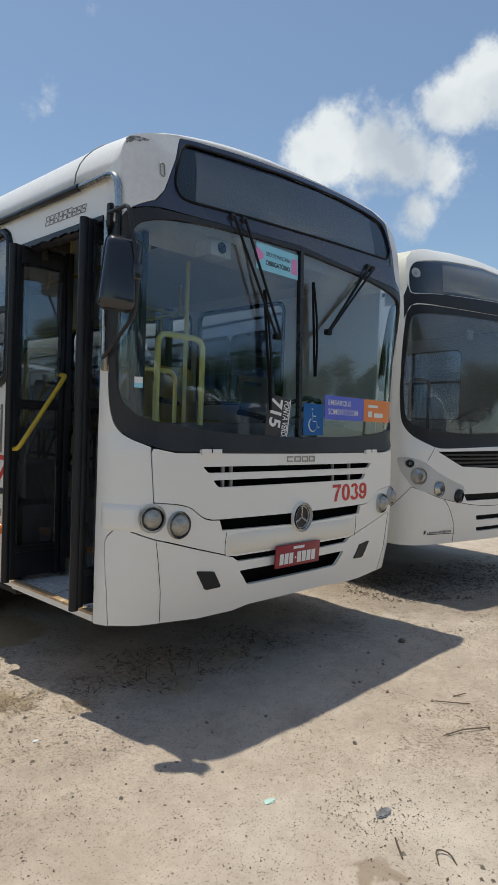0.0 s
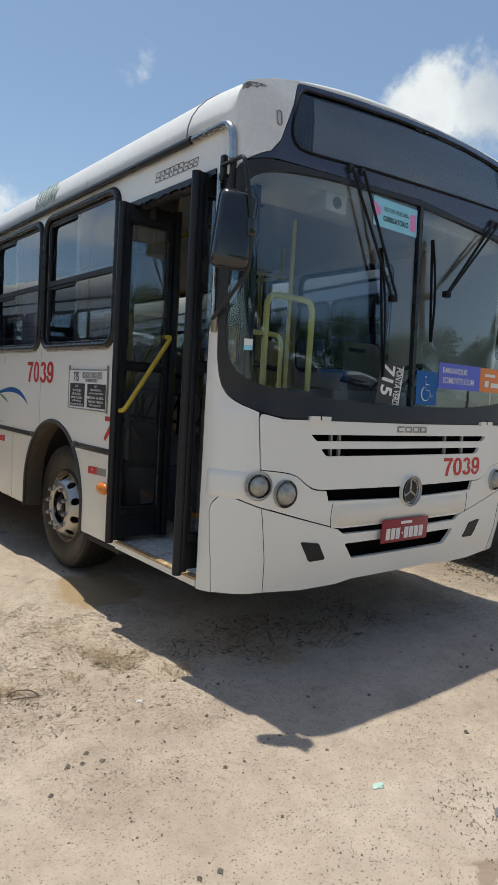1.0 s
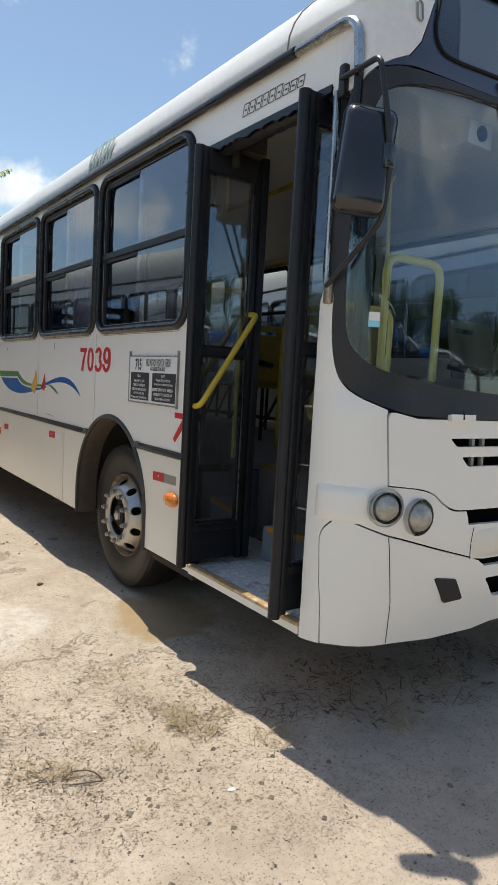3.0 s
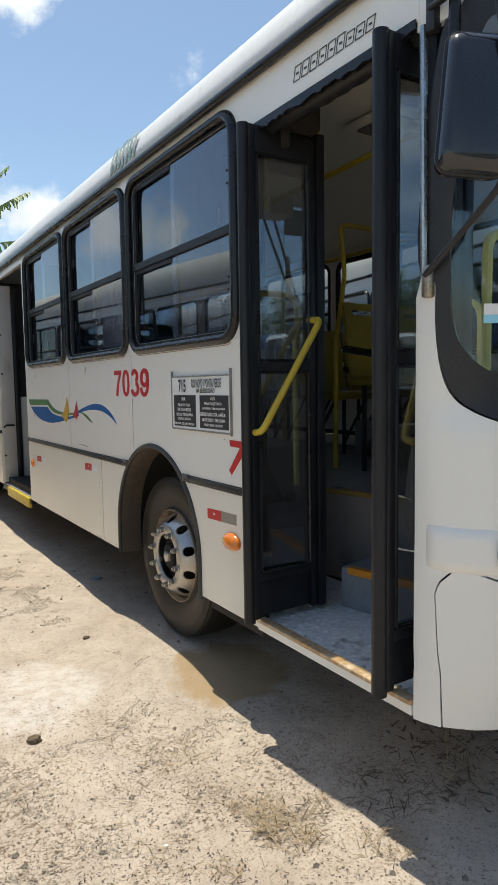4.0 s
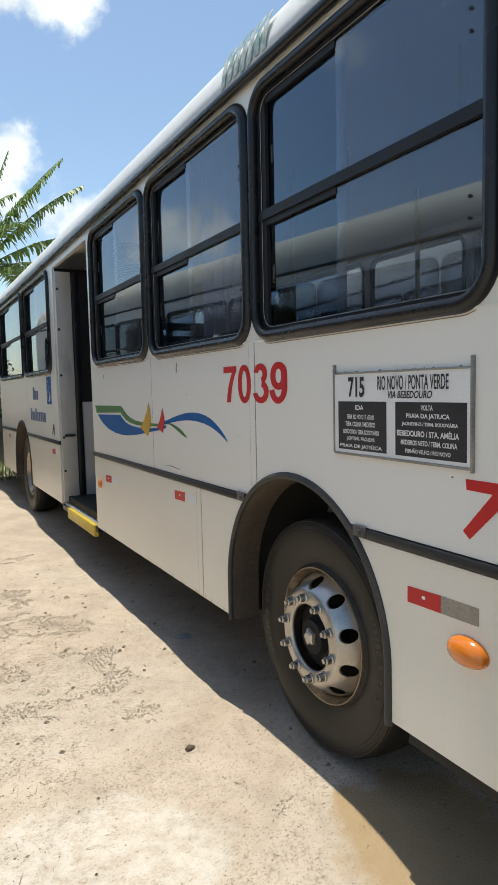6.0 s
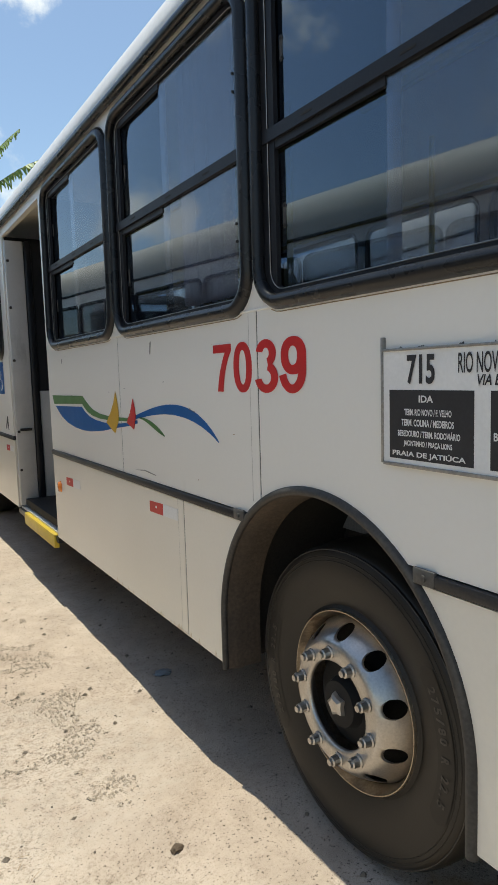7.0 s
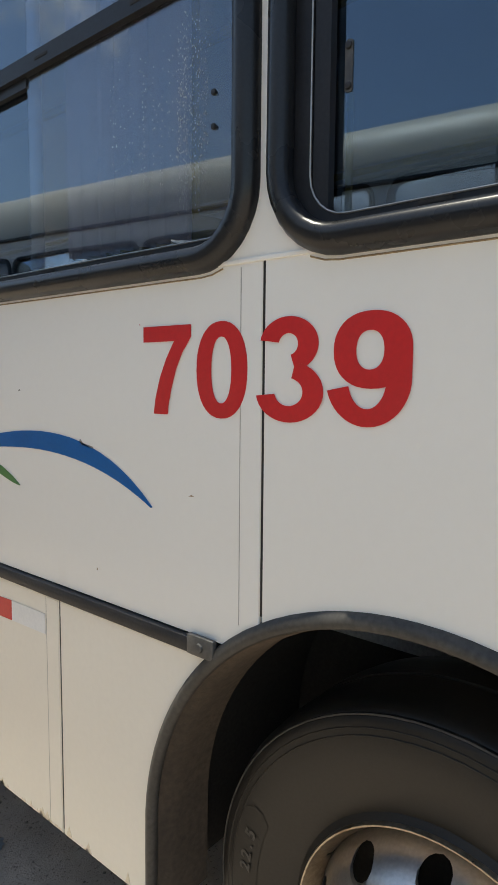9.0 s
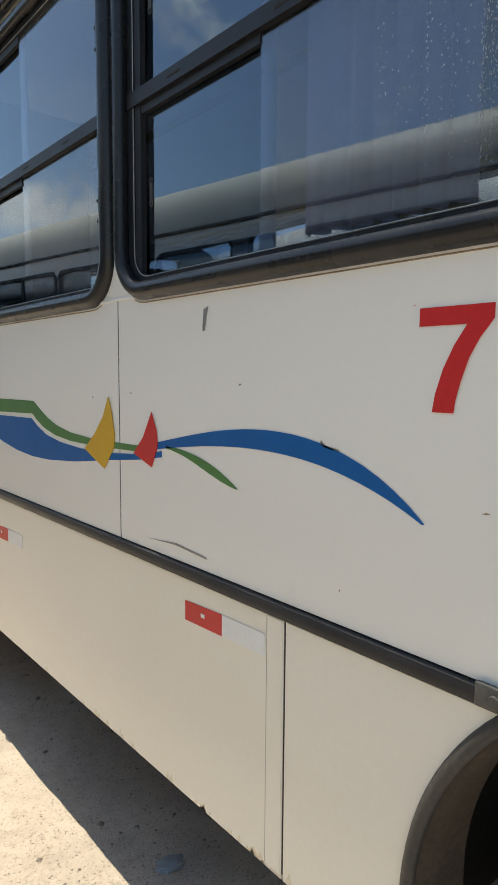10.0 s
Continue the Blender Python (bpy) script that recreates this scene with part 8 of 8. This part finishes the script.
def yard_tree(at, tall, seed):
    rnd = random.Random(seed)
    t = thing("tree", "broad dark green tree beyond the parked buses", "tree", at, group="yard trees")
    bm = bmesh.new()
    rings = []
    for i in range(7):
        r, z = 0.24 * (1 - i / 9), tall * 0.5 * i / 6
        c = Vector((0.12 * math.sin(i * 1.3), 0.10 * math.cos(i * 1.7), z))
        rings.append([bm.verts.new(c + Vector((r * math.cos(a), r * math.sin(a), 0))) for a in (6.283 * k / 9 for k in range(9))])
    for a, b in zip(rings, rings[1:]):
        for k in range(9):
            bm.faces.new((a[k], a[(k + 1) % 9], b[(k + 1) % 9], b[k]))
    part("trunk", bm, BARK, t)
    crown = bmesh.new()
    for k in range(8):
        a = k * 0.8 + rnd.random()
        tip = Vector((math.cos(a) * tall * 0.34, math.sin(a) * tall * 0.34, tall * rnd.uniform(0.6, 0.85)))
        bm = bmesh.new()
        tube(bm, [(0, 0, tall * 0.42), tip * 0.55 + Vector((0, 0, tall * 0.22)), tip], 0.06, 5)
        part("limb", bm, BARK, t)
        for j in range(4):
            clump(crown, tip + Vector((rnd.gauss(0, 0.6), rnd.gauss(0, 0.6), rnd.gauss(0, 0.5))), Vector((1.1, 1.1, 0.8)), 230, 0.15, rnd)
    part("crown", crown, FOLIAGE, t, smooth=0)
    return t


tree = yard_tree((-5, -36, 0), 8.0, 41)
for k, (x, y, s) in enumerate(((1, -38, 1), (6, -36, 2), (11, -39, 3), (17, -36, 4), (-11, -38, 5), (23, -36, 6), (-17, -40, 7), (28, -32, 8), (32, -28, 9), (38, -22, 10), (42, -14, 11), (36, -34, 12))):
    copy_thing(tree, pose(x, y, 0, 0, 0, 67 * k))

# ---- litter on the ground ----
def ground_at(x, y):
    p = Vector((x, y, 0))
    h = 0.016 * noise.noise(p * 0.9) + 0.010 * noise.noise(p * 3.1 + Vector((7, 1, 0))) + 0.006 * noise.noise(p * 9.0)
    h += 0.010 * max(0.0, noise.noise(p * 0.45 + Vector((3, 9, 0))) + 0.25) * noise.noise(p * 21.0)
    h += 0.004 * noise.noise(p * 34.0)
    for wx, wy in WHEEL_SPOTS:
        gap = max(0.0, abs(x - wx) - 0.30, abs(y - wy) - 0.30)
        if gap < 0.45:
            h += (0.052 - 0.75 * h) * (1 - gap / 0.45) ** 2 * (1 + 2 * gap / 0.45)
    return h - 0.006


rnd = random.Random(11)
STONE = surface("small_dark_stones", (0.09, 0.072, 0.055), (0.26, 0.215, 0.165), 0.8, scale=30, amount=0.6, grain=0.2)
STRAW = surface("dry_straw", (0.50, 0.38, 0.23), (0.33, 0.24, 0.14), 0.8, scale=12, amount=0.6, grain=0.2)
TWIG = surface("dry_dark_twig", (0.09, 0.065, 0.045), (0.14, 0.10, 0.07), 0.85, scale=20, grain=0.3)
verts, faces = [], []
for _ in range(16000):
    x, y = rnd.uniform(-2.2, 3.2), rnd.uniform(-4.4, 3.5)
    if rnd.random() > 0.45 + noise.noise(Vector((x, y, 0)) * 1.1) * 0.8:
        continue
    r = min(0.013, 0.0013 * (1 + rnd.paretovariate(1.7)))
    z, n = ground_at(x, y), len(verts)
    sq = rnd.uniform(0.5, 0.9)
    for d in ((1, 0, 0), (-1, 0, 0), (0, 1, 0), (0, -1, 0), (0, 0, 1), (0, 0, -1)):
        k = rnd.uniform(0.75, 1.25)
        verts.append((x + d[0] * r * k, y + d[1] * r * k, z + d[2] * r * sq + r * 0.15))
    faces += [(n + a, n + b, n + c) for a, b, c in ((0, 2, 4), (2, 1, 4), (1, 3, 4), (3, 0, 4), (2, 0, 5), (1, 2, 5), (3, 1, 5), (0, 3, 5))]
for _ in range(9000):
    x, y = rnd.uniform(-2.2, 3.4), rnd.uniform(-4.4, -0.9)
    if noise.noise(Vector((x, y, 3)) * 2.3) + 0.6 * noise.noise(Vector((x, y, 5)) * 7.0) < -0.05:
        continue
    r = 0.0011 + 0.0009 * min(4.0, rnd.paretovariate(1.5))
    z, n = ground_at(x, y), len(verts)
    for d in ((1, 0, 0), (-1, 0, 0), (0, 1, 0), (0, -1, 0), (0, 0, 1), (0, 0, -1)):
        k = rnd.uniform(0.6, 1.4)
        verts.append((x + d[0] * r * k, y + d[1] * r * k, z + d[2] * r * 0.7 + r * 0.2))
    faces += [(n + a, n + b, n + c) for a, b, c in ((0, 2, 4), (2, 1, 4), (1, 3, 4), (3, 0, 4), (2, 0, 5), (1, 2, 5), (3, 1, 5), (0, 3, 5))]
# crumbs of baked earth in ragged patches
lumps, lump_faces = [], []
for _ in range(110000):
    x, y = rnd.uniform(-2.0, 0.9), rnd.uniform(-2.6, 0.6)
    p = Vector((x, y, 0))
    patch = noise.noise(p * 1.3 + Vector((4, 0, 0))) + 0.7 * noise.noise(p * 5.0) + 0.5 * noise.noise(p * 14.0)
    if patch < 0.12 + 0.20 * math.hypot(x + 0.6, y + 1.2) ** 2:
        continue
    if math.hypot(x + 0.72, y + 0.15) < 0.5 or math.hypot(x + 0.02, y + 0.45) < 0.3:
        continue
    r, n = 0.0012 + 0.0012 * min(3.5, rnd.paretovariate(1.6)), len(lumps)
    z = ground_at(x, y)
    for d in ((1, 0, 0), (-1, 0, 0), (0, 1, 0), (0, -1, 0), (0, 0, 1), (0, 0, -1)):
        k = rnd.uniform(0.7, 1.3)
        lumps.append((x + d[0] * r * k, y + d[1] * r * k, z + d[2] * r * 0.75 * k + r * 0.3))
    lump_faces += [(n + a, n + b, n + c) for a, b, c in ((0, 2, 4), (2, 1, 4), (1, 3, 4), (3, 0, 4), (2, 0, 5), (1, 2, 5), (3, 1, 5), (0, 3, 5))]
for _ in range(70000):
    x, y = rnd.uniform(-2.4, -0.25), rnd.uniform(0.3, 4.0)
    p = Vector((x, y, 0))
    if noise.noise(p * 1.1 + Vector((9, 2, 0))) + 0.8 * noise.noise(p * 4.3) + 0.5 * noise.noise(p * 13.0) < 0.26:
        continue
    r, n = 0.0014 + 0.0014 * min(3.5, rnd.paretovariate(1.6)), len(lumps)
    z = ground_at(x, y)
    for d in ((1, 0, 0), (-1, 0, 0), (0, 1, 0), (0, -1, 0), (0, 0, 1), (0, 0, -1)):
        k = rnd.uniform(0.7, 1.3)
        lumps.append((x + d[0] * r * k, y + d[1] * r * k, z + d[2] * r * 0.75 * k + r * 0.3))
    lump_faces += [(n + a, n + b, n + c) for a, b, c in ((0, 2, 4), (2, 1, 4), (1, 3, 4), (3, 0, 4), (2, 0, 5), (1, 2, 5), (3, 1, 5), (0, 3, 5))]
me = bpy.data.meshes.new("earth_crumbs")
me.from_pydata(lumps, [], lump_faces)
me.materials.append(surface("baked_earth_crumbs", (0.36, 0.30, 0.23), (0.46, 0.39, 0.31), 0.9, scale=9, amount=0.7, grain=0.25))
tagged(new("earth_crumbs", me), "small crumbs of baked earth in ragged patches", "soil crumbs", kind="stuff")
me = bpy.data.meshes.new("pebbles")
me.from_pydata(verts, [], faces)
me.materials.append(STONE)
tagged(new("pebbles", me), "small dark stones scattered over the sand", "pebbles", kind="stuff")


def blades(name, spots, mat, label, category, thing_kind="stuff"):
    verts, faces = [], []
    for x, y, length, lean, azim, w in spots:
        z, n = ground_at(x, y), len(verts)
        d = Vector((math.cos(azim) * math.cos(lean), math.sin(azim) * math.cos(lean), math.sin(lean)))
        c = Vector((-math.sin(azim), math.cos(azim), 0)) * w
        p = Vector((x, y, z + 0.002))
        mid, tip = p + d * length * 0.55 + Vector((0, 0, 0.08 * length)), p + d * length
        verts += [p - c, p + c, mid + c * 0.8, mid - c * 0.8, tip, p + Vector((0, 0, w)), mid + Vector((0, 0, w))]
        faces += [(n, n + 1, n + 2, n + 3), (n + 3, n + 2, n + 4), (n, n + 3, n + 6, n + 5), (n + 1, n + 5, n + 6, n + 2)]
    me = bpy.data.meshes.new(name)
    me.from_pydata([tuple(v) for v in verts], [], faces)
    me.materials.append(mat)
    return tagged(new(name, me), label, category, kind=thing_kind)


def scatter(cx, cy, r, n, l0, l1, lean, w):
    out = []
    for _ in range(n):
        a, q = rnd.uniform(0, 6.283), r * math.sqrt(rnd.random())
        out.append((cx + q * math.cos(a), cy + q * math.sin(a), rnd.uniform(l0, l1), rnd.uniform(0, lean), rnd.uniform(0, 6.283), w * rnd.uniform(0.6, 1.3)))
    return out


loose = []
for cx, cy, r, n in ((-0.45, -1.35, 0.75, 260), (-0.9, -1.0, 0.7, 200), (0.5, -1.75, 0.7, 120), (-0.75, -1.7, 0.35, 110), (1.4, -1.6, 0.9, 160), (2.9, -1.9, 0.9, 420), (3.6, -2.3, 0.8, 300), (4.4, -2.2, 0.9, 240), (-1.1, 0.3, 0.5, 60), (0.6, -3.2, 0.7, 40), (1.4, -3.1, 0.6, 50)):
    loose += scatter(cx, cy, r, 2 * n, 0.010, 0.07, 0.14, 0.0009)
blades("dry_litter", loose, STRAW, "scattered straw and dry grass bits on the sand", "dry grass")
dark = []
for cx, cy, r, n in ((-0.45, -1.3, 0.7, 150), (-0.9, -0.9, 0.7, 130), (-0.75, -1.65, 0.3, 60), (2.9, -1.8, 0.9, 220), (3.8, -2.0, 0.9, 220), (0.4, -1.6, 0.8, 120), (1.0, -3.2, 0.7, 40), (0.3, -3.3, 0.2, 40)):
    dark += scatter(cx, cy, r, 5 * n, 0.004, 0.014, 0.5, 0.0018)
for cx, cy, r, n in ((3.4, -1.55, 0.45, 380), (3.9, -1.65, 0.6, 520), (4.6, -1.75, 0.7, 420), (5.3, -1.9, 0.7, 260), (0.6, -1.62, 0.35, 140), (1.3, -1.62, 0.35, 110)):
    dark += scatter(cx, cy, r, n, 0.015, 0.06, 0.35, 0.0045)
blades("dark_litter", dark, TWIG, "dark leaf crumbs and bark bits on the sand", "leaf litter")
for cx, cy, r, n, l in ((0.52, -1.62, 0.16, 60, 0.15), (1.0, -1.82, 0.18, 60, 0.15), (0.62, -1.90, 0.12, 34, 0.11), (-0.26, -1.58, 0.10, 120, 0.09), (-0.30, -1.42, 0.08, 60, 0.07), (-0.90, -1.56, 0.09, 70, 0.07), (-0.05, -1.80, 0.08, 60, 0.08), (-0.38, -1.05, 0.09, 60, 0.06), (-0.27, -1.50, 0.09, 90, 0.10), (-0.10, -1.52, 0.05, 40, 0.06), (0.52, -1.95, 0.07, 60, 0.12), (1.05, -1.75, 0.10, 70, 0.10), (-0.52, -1.62, 0.05, 40, 0.05), (-0.80, -1.62, 0.06, 60, 0.07), (0.04, -1.78, 0.03, 16, 0.10), (2.62, -1.85, 0.03, 14, 0.14)):
    tuft = blades("grass_tuft", scatter(cx, cy, r, n, 0.4 * l, l, 0.75, 0.0012), STRAW, "dry straw-coloured grass tuft growing in sand", "grass", "")
    tagged(tuft, group="dry tufts")
for cx, cy, r, n, l in ((0.45, -1.66, 0.22, 90, 0.12), (0.95, -1.80, 0.22, 90, 0.13), (0.15, -1.62, 0.16, 60, 0.10), (0.70, -1.55, 0.20, 60, 0.12), (1.45, -1.70, 0.25, 70, 0.12), (-0.20, -1.55, 0.14, 50, 0.08), (-0.85, -1.62, 0.07, 40, 0.07)):
    tuft = blades("grass_tuft", scatter(cx, cy, r, n, 0.3 * l, l, 0.6, 0.0016), TWIG, "dead brown grass tuft and roots in sand", "grass", "")
    tagged(tuft, group="dry tufts")
GRASS = surface("green_grass", (0.10, 0.17, 0.04), (0.19, 0.22, 0.07), 0.6, scale=3, grain=0.2)
far_grass = []
for _ in range(5000):
    far_grass.append((rnd.uniform(-3.2, 1.2), rnd.uniform(9.4, 13.5), rnd.uniform(0.06, 0.28), rnd.uniform(0.5, 1.4), rnd.uniform(0, 6.283), 0.006))
blades("edge_grass", far_grass, GRASS, "green grass at the yard's edge", "grass")


def twig(points, r, label="thin dry twig lying on sand"):
    bm = bmesh.new()
    tube(bm, rounded([(x, y, ground_at(x, y) + r + h) for x, y, h in points], 0.03, 4), r, 6)
    return tagged(part("twig", bm, TWIG, None), label, "twig", group="twigs")


twig([(1.08, -3.20, 0.004), (1.20, -3.24, 0.008), (1.33, -3.32, 0.002)], 0.003)
twig([(1.42, -2.98, 0.004), (1.46, -3.08, 0.012), (1.52, -3.13, 0.0)], 0.003)
twig([(1.55, -3.02, 0.0), (1.62, -3.06, 0.01)], 0.003)
twig([(0.16, -3.52, 0.002), (0.23, -3.45, 0.004)], 0.003)
twig([(-0.83, -1.66, 0.0), (-0.79, -1.64, 0.02), (-0.73, -1.68, 0.02), (-0.70, -1.72, 0.0), (-0.74, -1.73, 0.01), (-0.82, -1.70, 0.0)], 0.0025, "dark wire loop lying on sand")
twig([(0.22, -3.62, 0.0), (0.27, -3.58, 0.012), (0.30, -3.62, 0.008), (0.27, -3.66, 0.0)], 0.0025, "dark wire loop lying on sand")


def clod(name, at, size, mat, label, category, seed):
    """A lumpy flattened lump on the ground."""
    bm = bmesh.new()
    bmesh.ops.create_icosphere(bm, subdivisions=3, radius=1.0)
    for v in bm.verts:
        k = 1 + 0.35 * noise.noise(v.co * 2.2 + Vector((seed, 0, 0))) + 0.15 * noise.noise(v.co * 6 + Vector((0, seed, 0)))
        v.co = Vector((v.co.x * size[0] * k, v.co.y * size[1] * k, max(-0.3, v.co.z) * size[2] * k))
        v.co += Vector((at[0], at[1], ground_at(*at) + 0.25 * size[2]))
    return tagged(part(name, bm, mat, None), label, category)


DUNG = surface("dry_dark_clod", (0.07, 0.048, 0.030), (0.16, 0.115, 0.075), 0.9, scale=25, grain=0.3, bump=0.6)
clod("earth_clod", (-0.81, -0.545), (0.030, 0.024, 0.022), DUNG, "dark dry clod lying on the sand", "clod", 2)
clod("earth_clod", (-0.30, 0.33), (0.020, 0.016, 0.012), DUNG, "dark dry clod lying on the sand", "clod", 7)
clod("plastic_scrap", (0.33, -3.34), (0.040, 0.020, 0.007), surface("dark_grey_plastic_scrap", (0.08, 0.08, 0.085), (0.30, 0.29, 0.28), 0.4, scale=30, amount=0.4), "crumpled dark plastic scrap on the sand", "scrap", 3)
clod("plastic_scrap", (0.075, -2.995), (0.026, 0.014, 0.004), surface("pale_green_scrap", (0.42, 0.62, 0.52), (0.5, 0.68, 0.6), 0.4), "pale green plastic scrap on the sand", "scrap", 5)
clod("plastic_scrap", (0.145, 1.46), (0.045, 0.030, 0.012), surface("grey_blue_scrap", (0.20, 0.23, 0.26), (0.28, 0.3, 0.32), 0.5), "crumpled grey plastic scrap under the bus", "scrap", 9)
clod("earth_clod", (2.15, -2.35), (0.030, 0.022, 0.018), DUNG, "dark dry clod lying on the sand", "clod", 12)
clod("white_stone", (-0.35, -1.98), (0.014, 0.010, 0.006), PAPER, "small white stone on the sand", "stone", 4)
clod("white_stone", (-0.62, -1.42), (0.008, 0.006, 0.004), PAPER, "small white stone on the sand", "stone", 6)
